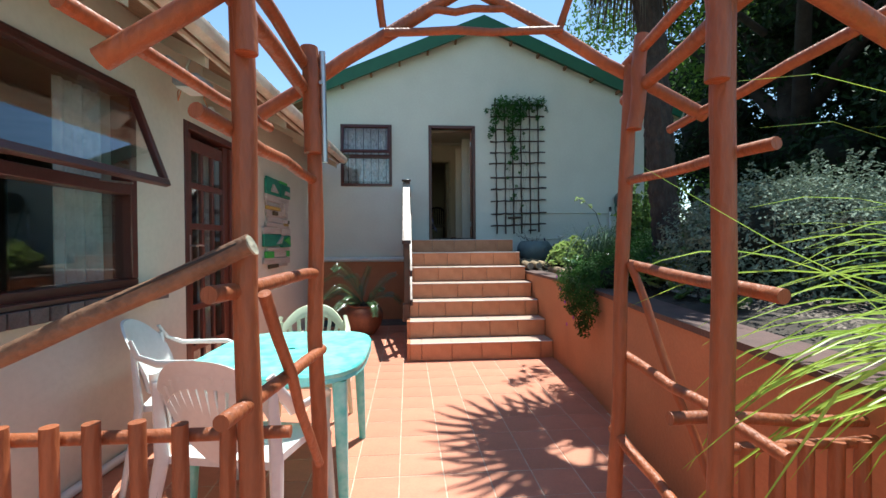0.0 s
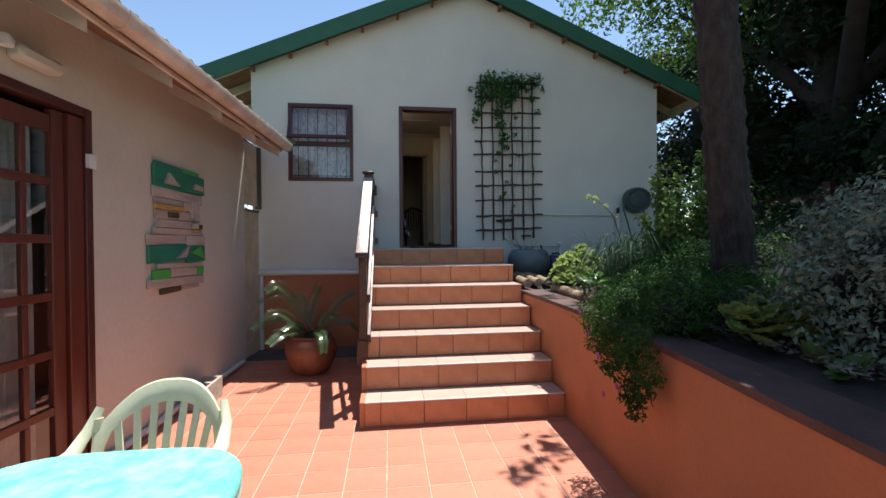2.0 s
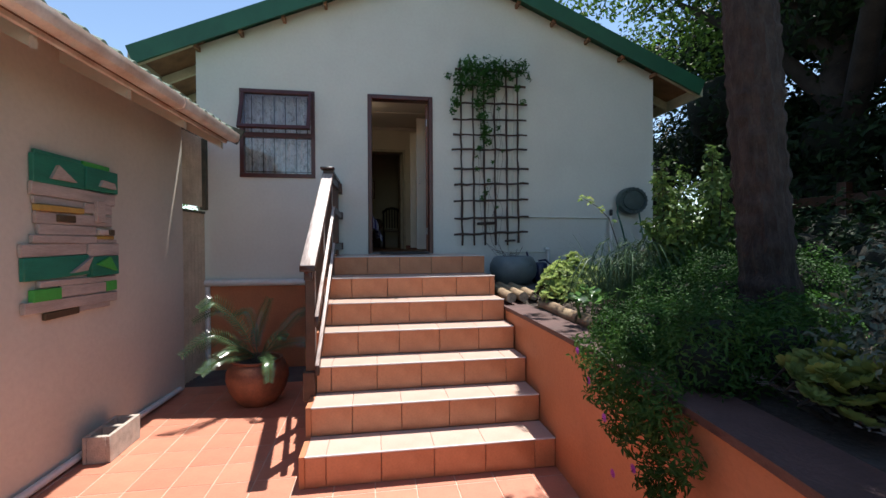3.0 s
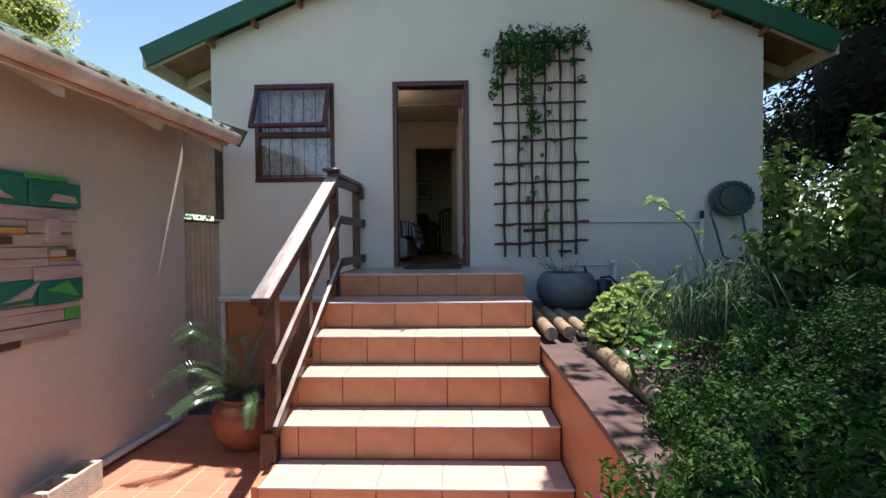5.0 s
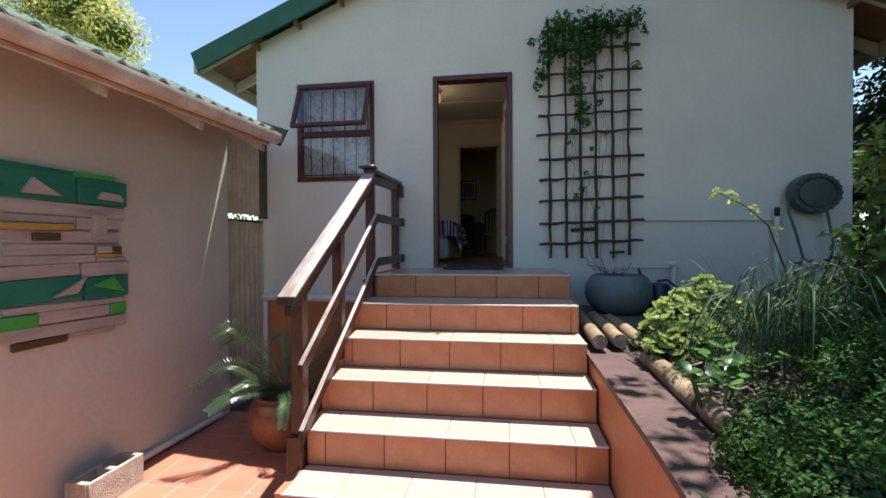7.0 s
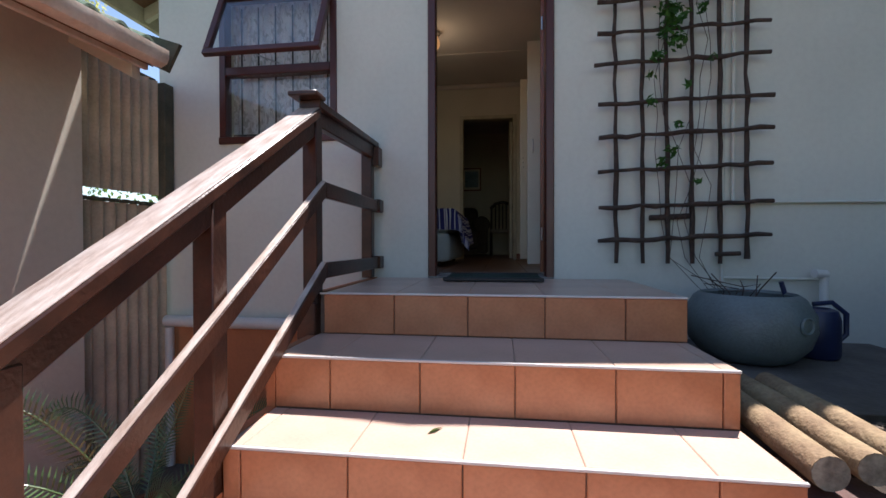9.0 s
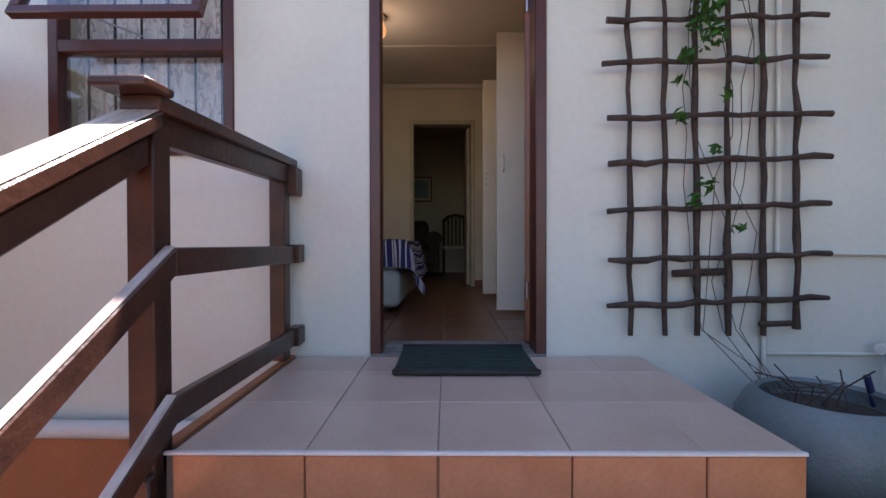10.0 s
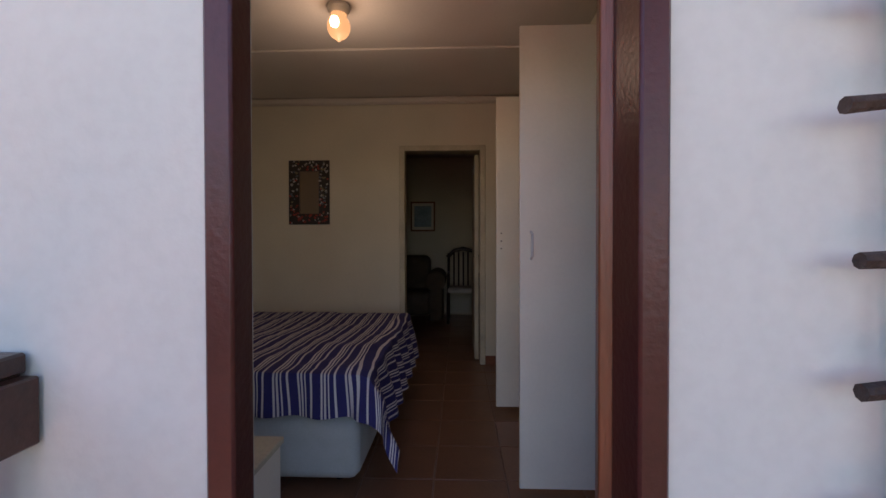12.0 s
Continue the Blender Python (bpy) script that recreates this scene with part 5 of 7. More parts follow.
wc = root("watering_can", (2.36, 7.18, 1.015), "dark blue plastic watering can beside the planter", "watering can")
part("can_body", lathe([(0.0, 0), (0.09, 0), (0.10, 0.02), (0.10, 0.2), (0.085, 0.25), (0.06, 0.26), (0.055, 0.24), (0.0, 0.235)], (2.36, 7.18, 1.02), 24), DARKBLUE, wc)
part("handle", tube([(2.44, 7.18, 1.08), (2.50, 7.18, 1.14), (2.50, 7.18, 1.25), (2.43, 7.18, 1.31), (2.34, 7.18, 1.30)], 0.013, 8), DARKBLUE, wc)
part("spout", tube([(2.28, 7.18, 1.08), (2.23, 7.17, 1.24), (2.17, 7.16, 1.42)], [0.018, 0.014, 0.012], 10), DARKBLUE, wc)

pipes = root("water_pipes", (2.3, 7.5, 1.0), "thin white-painted water pipes with taps on the gable wall", "pipe")
for pts, r in (([(2.06, 7.548, 1.18), (2.06, 7.548, 4.02)], 0.011), ([(2.12, 7.548, 1.89), (2.12, 7.548, 4.05)], 0.011), ([(2.12, 7.548, 1.885), (3.55, 7.548, 1.872)], 0.009), ([(2.06, 7.548, 1.41), (2.62, 7.548, 1.405)], 0.009), ([(2.06, 7.548, 1.56), (2.06, 7.49, 1.56)], 0.01)):
    part("pipe_run", tube(between(pts[0], pts[1], 4), r, 10), PLASTER if r < 0.012 else WHITEPIPE, pipes)
part("stand_pipe", tube([(2.60, 7.49, 1.0), (2.60, 7.49, 1.36), (2.60, 7.49, 1.42), (2.59, 7.49, 1.445)], 0.022, 12), WHITEPIPE, pipes, "white plastic standpipe")
part("elbow", tube([(2.61, 7.49, 1.44), (2.54, 7.48, 1.445)], 0.026, 12), WHITEPIPE, pipes)
part("tap", tube([(1.99, 7.48, 1.56), (2.13, 7.48, 1.565)], 0.014, 8), TWIG, pipes, "dark old tap")
part("stand_pipe", tube([(3.53, 7.5, 1.0), (3.53, 7.5, 1.90)], 0.022, 12), WHITEPIPE, pipes)
part("pipe_tap", box(3.51, 3.55, 7.48, 7.52, 1.90, 1.99, 0.01), BLACK, pipes, "black tap head")

hr = root("hose_reel", (3.82, 7.5, 1.9), "dark green oval hose reel hung on the gable wall", "hose reel")
n = 40
rings = []
for r, y in ((1.0, 7.50), (1.0, 7.44), (0.94, 7.41), (0.80, 7.41), (0.76, 7.43), (0.70, 7.43), (0.66, 7.415), (0.3, 7.41), (0.02, 7.41)):
    rings.append([(3.82 + 0.22 * r * math.cos(2 * math.pi * k / n), y, 2.11 + 0.19 * r * math.sin(2 * math.pi * k / n)) for k in range(n)])
part("reel_cover", ring_solid(rings), HOSEGREEN, hr)
for k in range(20):
    a = 2 * math.pi * k / 20
    part("rib", box(-0.012, 0.012, -0.008, 0.008, -0.022, 0.022, 0.003, m=Matrix.Translation((3.82 + 0.188 * math.cos(a), 7.407, 2.11 + 0.163 * math.sin(a))) @ Matrix.Rotation(-a + math.pi / 2, 4, "Y")), HOSEGREEN, hr)
HOSE = mat("green garden hose", (0.03, 0.13, 0.09), 0.45, 0.1, 10, 60, 0.1)
part("hose", tube([(3.62, 7.47, 2.1), (3.60, 7.46, 1.95), (3.66, 7.45, 1.75), (3.72, 7.44, 1.5), (3.9, 7.43, 1.4), (3.98, 7.44, 1.6), (3.93, 7.46, 1.95)], 0.012, 8), HOSE, hr, "green garden hose")

# ---- branch trellis with creeper ----
tr = root("branch_trellis", (1.8, 7.5, 1.5), "lattice of crooked dark branches fixed to the wall", "trellis")
TY = 7.50
for x, z0, z1 in ((1.415, 1.50, 3.95), (1.578, 1.50, 3.82), (1.727, 1.50, 3.93), (1.873, 1.50, 3.96), (2.035, 1.50, 3.99), (2.19, 1.53, 3.95)):
    part("upright", tube(between((x, TY + 0.02, z0), (x - 0.02, TY + 0.02, z1), 18), [0.0150 * random.uniform(.74, 1.22) * (1 - 0.015 * i) for i in range(18)], 8, wob=0.0065), TWIG, tr)
for z0, z1, x0, x1 in ((1.643, 1.68, 1.295, 2.31), (1.856, 1.885, 1.30, 2.32), (2.08, 2.115, 1.295, 2.315), (2.298, 2.33, 1.30, 2.32), (2.51, 2.525, 1.295, 2.32), (2.758, 2.785, 1.27, 2.30), (2.958, 2.975, 1.29, 2.30), (3.157, 3.175, 1.29, 2.29), (3.374, 3.385, 1.29, 2.30), (3.608, 3.62, 1.30, 2.28), (3.813, 3.82, 1.32, 2.26)):
    part("crossbar", tube(between((x0, TY - 0.012, z0), (x1, TY - 0.012, z1), 13), [0.0140 * random.uniform(.74, 1.22) for _ in range(13)], 8, wob=0.007), TWIG, tr)
part("fixing_block", tube(between((1.62, TY + 0.03, 1.79), (1.88, TY + 0.03, 1.80), 3), 0.018, 8), TWIG, tr)

vine = root("creeper", (1.75, 7.45, 1.3), "green creeper with thin dry stems hanging over the trellis", "climbing plant")
for k in range(5):
    x = random.uniform(1.65, 1.9)
    pts = [(1.88 + 0.03 * k, 7.3, 1.30)]
    z = 1.32
    while z < 3.6:
        z += 0.22
        x = min(2.2, max(1.45, x + random.uniform(-0.09, 0.09)))
        pts.append((x, 7.455 + random.uniform(-.02, .03), z))
    part("stem", tube(pts, 0.002, 5), TWIG, vine)
cl = [(1.72, 7.42, 3.0, .09), (1.74, 7.42, 2.86, .07), (1.40, 7.44, 3.70, .15), (1.5, 7.42, 3.84, .15), (1.66, 7.42, 3.80, .19), (1.85, 7.42, 3.84, .16), (2.02, 7.42, 3.80, .15), (2.2, 7.42, 3.86, .13), (1.72, 7.40, 3.56, .17), (1.62, 7.42, 3.36, .11), (1.66, 7.42, 3.2, .10), (1.68, 7.42, 3.05, .07), (1.68, 7.44, 2.92, .05), (1.36, 7.44, 3.52, .10), (1.32, 7.44, 3.36, .09), (1.28, 7.44, 3.24, .05), (1.85, 7.41, 3.62, .12), (2.14, 7.42, 3.58, .06), (2.22, 7.42, 3.4, .05), (1.22, 7.44, 3.7, .06), (2.3, 7.42, 3.72, .05), (1.52, 7.42, 3.6, .1), (1.64, 7.43, 2.78, .05), (1.60, 7.43, 2.5, .04), (1.72, 7.43, 2.2, .04), (1.66, 7.43, 2.12, .035)]
v, f = cloud([(x_, y_, z_, r_ * .92) for x_, y_, z_, r_ in cl] + [(1.9, 7.43, 3.3, .03), (1.88, 7.43, 3.05, .04), (1.95, 7.43, 2.75, .025), (1.8, 7.43, 2.6, .025), (1.75, 7.43, 2.35, .03), (1.86, 7.43, 2.0, .03), (1.6, 7.43, 2.66, .03)], 9000, 0.055, 0.42, 3, 0.25)
raw_mesh("foliage", v, f, LEAF_VINE, vine)
v, f = cloud([(2.03, 7.36, 3.86, .05), (1.96, 7.36, 3.80, .03)], 3000, 0.035, 0.8, 4, 0.3)
raw_mesh("blossom", v, f, WHITEFLOWER, vine, "small white flowers")

# ---- doormat ----
dm = root("doormat", (0.64, 7.4, 1.397), "dark green ribbed woven doormat", "doormat")
bm = bmesh.new()
for k in range(17):
    y = 7.245 + 0.195 * k / 8
    box(0.335, 0.93, y + 0.002, y + 0.0225, 1.4, 1.416 + 0.002 * (k % 2), 0.004, bm=bm)
part("weave", bm, MATGREEN, dm)
for y in (7.225, 7.66):
    part("hem", box(0.33, 0.935, y, y + 0.022, 1.40, 1.424, 0.006), BLACK, dm, "black cloth edging")

# ---- round logs beside the steps ----
for k, (x, y0, y1, r) in enumerate(((1.565, 5.92, 6.75, 0.05), (1.675, 5.96, 6.7, 0.048), (1.78, 6.02, 6.6, 0.046))):
    lg = root("round_log", (x, 6.2, 0.95), "weathered round log laid beside the top step", "log", "logs beside the steps")
    a, b = Vector((x + 0.03 * k, y0, 1.0)), Vector((x, y1, 1.04))
    part("log_body", tube(between(a, b, 6), r, 14, wob=0.004), LOGWOOD, lg)
    part("cut_end", tube([a - Vector((0, 0.003, 0)), a + Vector((0, 0.002, 0))], r * 0.96, 14), CUTWOOD, lg, "cracked cut end")
for k, (y0, y1) in enumerate(((4.95, 5.7), (4.15, 4.9))):
    lg = root("edging_log", (1.8, y0, 0.93), "low round edging log between coping and soil", "log", "logs edging the bed")
    part("log_body", tube(between((wall_x(y0) + 0.31, y0, 0.95), (wall_x(y1) + 0.31, y1, 0.96), 6), 0.052, 12, wob=0.008), LOGWOOD, lg)

# ---- bedroom and lounge ----
lampo = root("ceiling_lamp", (-0.03, 9.23, 3.72), "round frosted glass ceiling lamp, lit", "lamp")
part("lamp_base", lathe([(0.0, 0.0), (0.06, 0.0), (0.065, -0.02), (0.05, -0.05), (0.0, -0.05)], (-0.03, 9.23, 3.898), 24), WHITEPIPE, lampo)
GLOW = bpy.data.materials.new("glowing lamp glass")
GLOW.use_nodes = True
gb = GLOW.node_tree.nodes["Principled BSDF"]
gb.inputs["Base Color"].default_value = (0.12, 0.08, 0.05, 1)
gb.inputs["Emission Color"].default_value = (1.0, 0.50, 0.2, 1)
gb.inputs["Emission Strength"].default_value = 0.24
part("globe", lathe([(0.0, -0.075)] + [(0.066 * math.sin(a), 0.012 - 0.066 * math.cos(a) * 1.1) for a in (0.35, 0.7, 1.05, 1.4, 1.75, 2.1, 2.45)] + [(0.045, 0.082)], (-0.03, 9.23, 3.765), 24), GLOW, lampo, "frosted glass globe")
HOT = bpy.data.materials.new("lit bulb")
HOT.use_nodes = True
hb_ = HOT.node_tree.nodes["Principled BSDF"]
hb_.inputs["Emission Color"].default_value = (1.0, 0.62, 0.3, 1)
hb_.inputs["Emission Strength"].default_value = 1.6
part("bulb", lathe([(0.0, -0.03), (0.02, -0.025), (0.028, 0.0), (0.02, 0.025), (0.0, 0.03)], (-0.03, 9.145, 3.765), 16), HOT, lampo)
pl = bpy.data.lights.new("lamp_light", "POINT")
pl.energy, pl.color, pl.shadow_soft_size = 1.2, (1.0, 0.76, 0.52), 0.08
plo = new("lamp_light", pl)
plo.location = (-0.03, 9.23, 3.52)

BX0, BX1, BY0, BY1 = -1.55, 0.20, 8.70, 10.28
bed = root("bed", (-0.7, 9.5, FZ), "double bed with a pale blue-grey base under a striped cover", "bed")
part("bed_base", box(BX0, BX1, BY0, BY1, FZ + 0.045, FZ + 0.33, 0.05, seg=3), BEDBASE, bed)
part("mattress", box(BX0 + 0.01, BX1 - 0.01, BY0 + 0.01, BY1 - 0.01, FZ + 0.33, FZ + 0.53, 0.05, seg=3), BEDBASE, bed)
for x in (BX0 + 0.15, BX1 - 0.12):
    for y in (BY0 + 0.12, BY1 - 0.12):
        part("foot", lathe([(0.0, 0.0), (0.018, 0.0), (0.026, 0.05), (0.0, 0.05)], (x, y, FZ), 12), DARKWOOD, bed)
STRIPE = mat("navy and white striped cloth", (0.03, 0.03, 0.15), 0.9, 0.08, 6, 120, 0.2)
nt = STRIPE.node_tree
bs = nt.nodes["Principled BSDF"]
src = bs.inputs["Base Color"].links[0].from_socket
uvn = nt.nodes.new("ShaderNodeUVMap")
sep = nt.nodes.new("ShaderNodeSeparateXYZ")
nt.links.new(uvn.outputs[0], sep.inputs[0])
mu = nt.nodes.new("ShaderNodeMath")
mu.operation = "MULTIPLY"
mu.inputs[1].default_value = 1.0
nt.links.new(sep.outputs[0], mu.inputs[0])
fr = nt.nodes.new("ShaderNodeMath")
fr.operation = "FRACT"
nt.links.new(mu.outputs[0], fr.inputs[0])
rp = nt.nodes.new("ShaderNodeValToRGB")
rp.color_ramp.interpolation = "CONSTANT"
el = rp.color_ramp.elements
el[0].position, el[0].color = 0.0, (0, 0, 0, 1)
el[1].position, el[1].color = 0.30, (1, 1, 1, 1)
for p, c in ((0.38, 0), (0.44, 1), (0.52, 0), (0.60, 1), (0.66, 0), (0.84, 1), (0.93, 0)):
    e_ = el.new(p)
    e_.color = (c, c, c, 1)
nt.links.new(fr.outputs[0], rp.inputs[0])
mxs = nt.nodes.new("ShaderNodeMix")
mxs.data_type = "RGBA"
nt.links.new(rp.outputs[0], mxs.inputs[0])
nt.links.new(src, mxs.inputs[6])
mxs.inputs[7].default_value = (0.6, 0.6, 0.62, 1)
nt.links.new(mxs.outputs[2], bs.inputs["Base Color"])
# the cover: a cloth laid over the bed, hanging at the foot and side
bm = bmesh.new()
uvl = bm.loops.layers.uv.new("UVMap")
n, mm = 96, 84
zt = FZ + 0.555
g = []
for i in range(n + 1):
    row = []
    for j in range(mm + 1):
        s = BX0 + (BX1 + 0.34 - BX0) * i / n
        t = BY0 - 0.19 - 0.02 * (i / n) ** 2 + (BY1 + 0.04 - BY0 + 0.19 + 0.02 * (i / n) ** 2) * j / mm
        x, y, z = s, t, zt + 0.012 * noise.noise(Vector((s * 4, t * 4, 0))) + 0.008 * noise.noise(Vector((s * 11, t * 9, 2)))
        ox, oy = max(0, s - BX1 + 0.02), max(0, BY0 + 0.02 - t)
        if ox > 0 or oy > 0:
            h = math.hypot(ox, oy) if ox and oy else max(ox, oy)
            z = zt - max(0, h - 0.02)
            fold = 0.022 * math.sin((s if oy else t) * 26 + 2 * noise.noise(Vector((s * 3, t * 3, 5)))) * min(1, h / 0.2)
            x = min(s, BX1 + 0.015) + (0.035 + fold + 0.07 * min(1, ox * 2.5) if ox else 0) + (0.06 * min(1, ox * 4) if ox and oy else 0)
            y = max(t, BY0 - 0.01) - (0.03 + fold if oy else 0) - (0.06 * min(1, oy * 4) if ox and oy else 0)
        row.append((bm.verts.new((x, y, z)), (s * 9.2 + 0.12 * math.sin(t * 5), t)))
    g.append(row)
for i in range(n):
    for j in range(mm):
        q = (g[i][j], g[i + 1][j], g[i + 1][j + 1], g[i][j + 1])
        fc = bm.faces.new([k[0] for k in q])
        for lp_, k in zip(fc.loops, q):
            lp_[uvl].uv = k[1]
thing("bed_cover", bm, STRIPE, "navy cloth with white stripes draped over the bed", "bedspread")

ped = root("bedside_cabinet", (-0.19, 8.2, FZ), "small cream cabinet at the foot of the bed", "cabinet")
part("cabinet_body", box(-0.59, 0.01, 8.02, 8.3, FZ, 1.815, 0.004), WARDROBE, ped)
part("cabinet_top", box(-0.60, 0.02, 8.01, 8.31, 1.815, 1.84, 0.004), CREAMWOOD, ped)

wd = root("wardrobe", (1.7, 9.2, FZ), "tall cream built-in wardrobe with two doors standing open", "wardrobe")
part("body", box(1.44, 1.96, 8.15, 10.75, FZ, 3.52, 0.004), WARDROBE, wd)
part("upper_infill", box(1.46, 1.96, 8.15, 10.75, 3.52, 3.89, 0.004), PLASTER_IN, wd)
for x0, y, z0, z1, hz in ((0.925, 8.70, 1.44, 3.50, 2.53), (0.90, 9.63, 1.455, 3.50, 2.55)):
    dd = part("wardrobe_door", box(x0, 1.435, y, y + 0.018, z0, z1, 0.002), WARDROBE, wd, "cream laminate door")
    if y < 9:
        part("handle", tube([(x0 + 0.05, y - 0.001, hz - 0.06), (x0 + 0.05, y - 0.028, hz - 0.05), (x0 + 0.05, y - 0.028, hz + 0.05), (x0 + 0.05, y - 0.001, hz + 0.06)], 0.006, 8), WHITEPIPE, dd)
    else:
        for q in range(3):
            part("screw_hole", box(x0 + 0.03, x0 + 0.038, y - 0.001, y + 0.001, hz - 0.05 + 0.05 * q, hz - 0.042 + 0.05 * q), BLACK, dd)

mr = root("mosaic_mirror", (-0.75, IY1, 2.8), "small mirror in a wide mosaic frame of dark and red chips", "mirror")
MX0, MX1, MZ0, MZ1 = -0.945, -0.56, 2.72, 3.32
MOS = mat("black mosaic ground", (0.03, 0.025, 0.025), 0.4, 0.1, 10, 80, 0.1)
# brown tint and blur stand in for the warm room seen in the mirror
MIRR = mat("mirror glass tinted for its reflection", (0.34, 0.28, 0.22), 0.25, 0.0, 1, 1, 0.0, metal=1.0)
for a in ((MX0, MX1, MZ1 - 0.1, MZ1), (MX0, MX1, MZ0, MZ0 + 0.1), (MX0, MX0 + 0.1, MZ0 + 0.1, MZ1 - 0.1), (MX1 - 0.1, MX1, MZ0 + 0.1, MZ1 - 0.1)):
    part("frame", box(a[0], a[1], IY1 - 0.02, IY1 - 0.002, a[2], a[3], 0.002), MOS, mr)
part("glass", box(MX0 + 0.1, MX1 - 0.1, IY1 - 0.008, IY1 - 0.002, MZ0 + 0.1, MZ1 - 0.1), MIRR, mr)
CH = [mat("mosaic chip", c, 0.3, 0.1, 20, 90, 0.05, each=0.3) for c in ((0.5, 0.5, 0.47), (0.4, 0.05, 0.035), (0.12, 0.16, 0.2), (0.25, 0.22, 0.12))]
rr = random.Random(8)
for _ in range(230):
    x, z = rr.uniform(MX0 + 0.01, MX1 - 0.01), rr.uniform(MZ0 + 0.01, MZ1 - 0.01)
    if MX0 + 0.09 < x < MX1 - 0.09 and MZ0 + 0.09 < z < MZ1 - 0.09:
        continue
    w = rr.uniform(0.006, 0.011)
    part("chip", box(-w, w, -0.003, 0.001, -w * .7, w * .7, m=Matrix.Translation((x, IY1 - 0.021, z)) @ Matrix.Rotation(rr.uniform(0, 3), 4, "Y")), CH[1] if rr.random() < (0.5 if z < MZ0 + 0.2 else 0.12) else CH[rr.choice((0, 0, 2, 3))], mr, smooth=False)

pf = root("framed_picture", (0.085, 13.59, 2.74), "framed pale blue seascape picture", "picture")
SEA = mat("pale blue seascape print", (0.35, 0.48, 0.55), 0.5, 0.25, 5, 30, 0.0, second=(0.2, 0.33, 0.42))
part("frame", box(-0.11, 0.28, 13.575, 13.598, 2.73, 3.20, 0.004), EAVEWOOD, pf)
part("mount", box(-0.085, 0.255, 13.57, 13.574, 2.755, 3.175), WARDROBE, pf)
part("print", box(-0.05, 0.22, 13.566, 13.569, 2.80, 3.13), SEA, pf)
so = root("armchair", (-0.2, 13.1, FZ), "brown upholstered armchair with rolled arms", "armchair")
part("seat", box(-0.85, 0.25, 12.75, 13.5, FZ + 0.12, FZ + 0.45, 0.06, seg=3), SOFA, so)
part("backrest", box(-0.9, 0.22, 13.25, 13.58, FZ + 0.4, FZ + 0.95, 0.10, seg=3), SOFA, so)
part("armrest", tube([(0.33, 12.72, FZ + 0.60), (0.33, 13.4, FZ + 0.62)], 0.14, 18), SOFA, so)
part("arm_panel", box(0.24, 0.42, 12.75, 13.4, FZ + 0.04, FZ + 0.6, 0.03, seg=2), SOFA, so)
dc = root("dark_chair", (0.72, 12.95, FZ), "dark carved wooden chair with a pale seat pad", "chair")
for x in (0.50, 0.93):
    part("back_leg", tube([(x, 13.25, FZ), (x, 13.2, FZ + 0.45), (x, 13.28, FZ + 0.98)], 0.02, 8), DARKWOOD, dc)
    part("front_leg", tube([(x, 12.80, FZ), (x, 12.80, FZ + 0.44)], 0.02, 8), DARKWOOD, dc)
    part("armrest", tube([(x, 13.25, FZ + 0.70), (x, 12.95, FZ + 0.69), (x, 12.83, FZ + 0.44)], 0.016, 8), DARKWOOD, dc)
part("seat_pad", box(0.5, 0.93, 12.79, 13.22, FZ + 0.43, FZ + 0.50, 0.02, seg=2), SEATPAD, dc)
part("crest_rail", tube([(0.48, 13.27, FZ + 0.92), (0.58, 13.30, FZ + 1.02), (0.715, 13.31, FZ + 1.05), (0.85, 13.30, FZ + 1.02), (0.95, 13.27, FZ + 0.92)], 0.03, 10), DARKWOOD, dc)
for x in (0.58, 0.65, 0.72, 0.79, 0.86):
    part("spindle", tube([(x, 13.21, FZ + 0.5), (x, 13.29, FZ + 1.0)], 0.012, 8), DARKWOOD, dc)

lf = thing("fallen_leaf", (lambda b: ([b.faces.new([b.verts.new(p) for p in ((0.44, 6.02, 1.003), (0.465, 6.035, 1.012), (0.485, 6.075, 1.004), (0.455, 6.06, 1.003))])], b)[1])(bmesh.new()), LEAF_OLIVE, "single yellow-brown fallen leaf on the step", "leaf")

# ---- garden plants ----
def plant(name, at, label, category="plant"):
    return root(name, at, label, category)


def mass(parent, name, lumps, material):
    """Plain lumps that fill dense growth under its leaves and close the gaps."""
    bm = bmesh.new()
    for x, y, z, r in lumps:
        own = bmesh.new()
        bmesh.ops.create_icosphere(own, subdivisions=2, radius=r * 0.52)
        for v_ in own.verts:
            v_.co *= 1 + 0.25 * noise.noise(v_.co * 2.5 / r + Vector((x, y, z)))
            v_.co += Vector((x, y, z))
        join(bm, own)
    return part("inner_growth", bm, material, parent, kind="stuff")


# near-black colour stands in for the deep shade between leaves
SHADE_FILL = mat("near-black fill for leaf shade", (0.018, 0.02, 0.01), 0.95, 0.3, 20, 60, 0.8)

sage = plant("silver_shrub", (2.4, 2.65, 0.95), "dense rounded silver-grey shrub on the garden bed", "shrub")
rs = random.Random(4)
lumps = [(2.12, 2.8, 1.25, .44), (2.15, 2.45, 1.32, .46), (2.45, 2.9, 1.38, .46), (2.55, 2.4, 1.40, .46), (2.85, 2.75, 1.38, .45), (2.35, 2.1, 1.25, .42), (2.8, 2.2, 1.3, .42), (3.15, 2.5, 1.3, .4), (2.1, 2.6, 1.1, .38), (2.12, 3.0, 1.15, .34)]
mass(sage, "shade_core", lumps, SHADE_FILL)
v, f = cloud(lumps, 17000, 0.034, 0.5, 11, 0.6)
raw_mesh("foliage", v, f, LEAF_SAGE, sage)
sp = []
rg = np.random.default_rng(12)
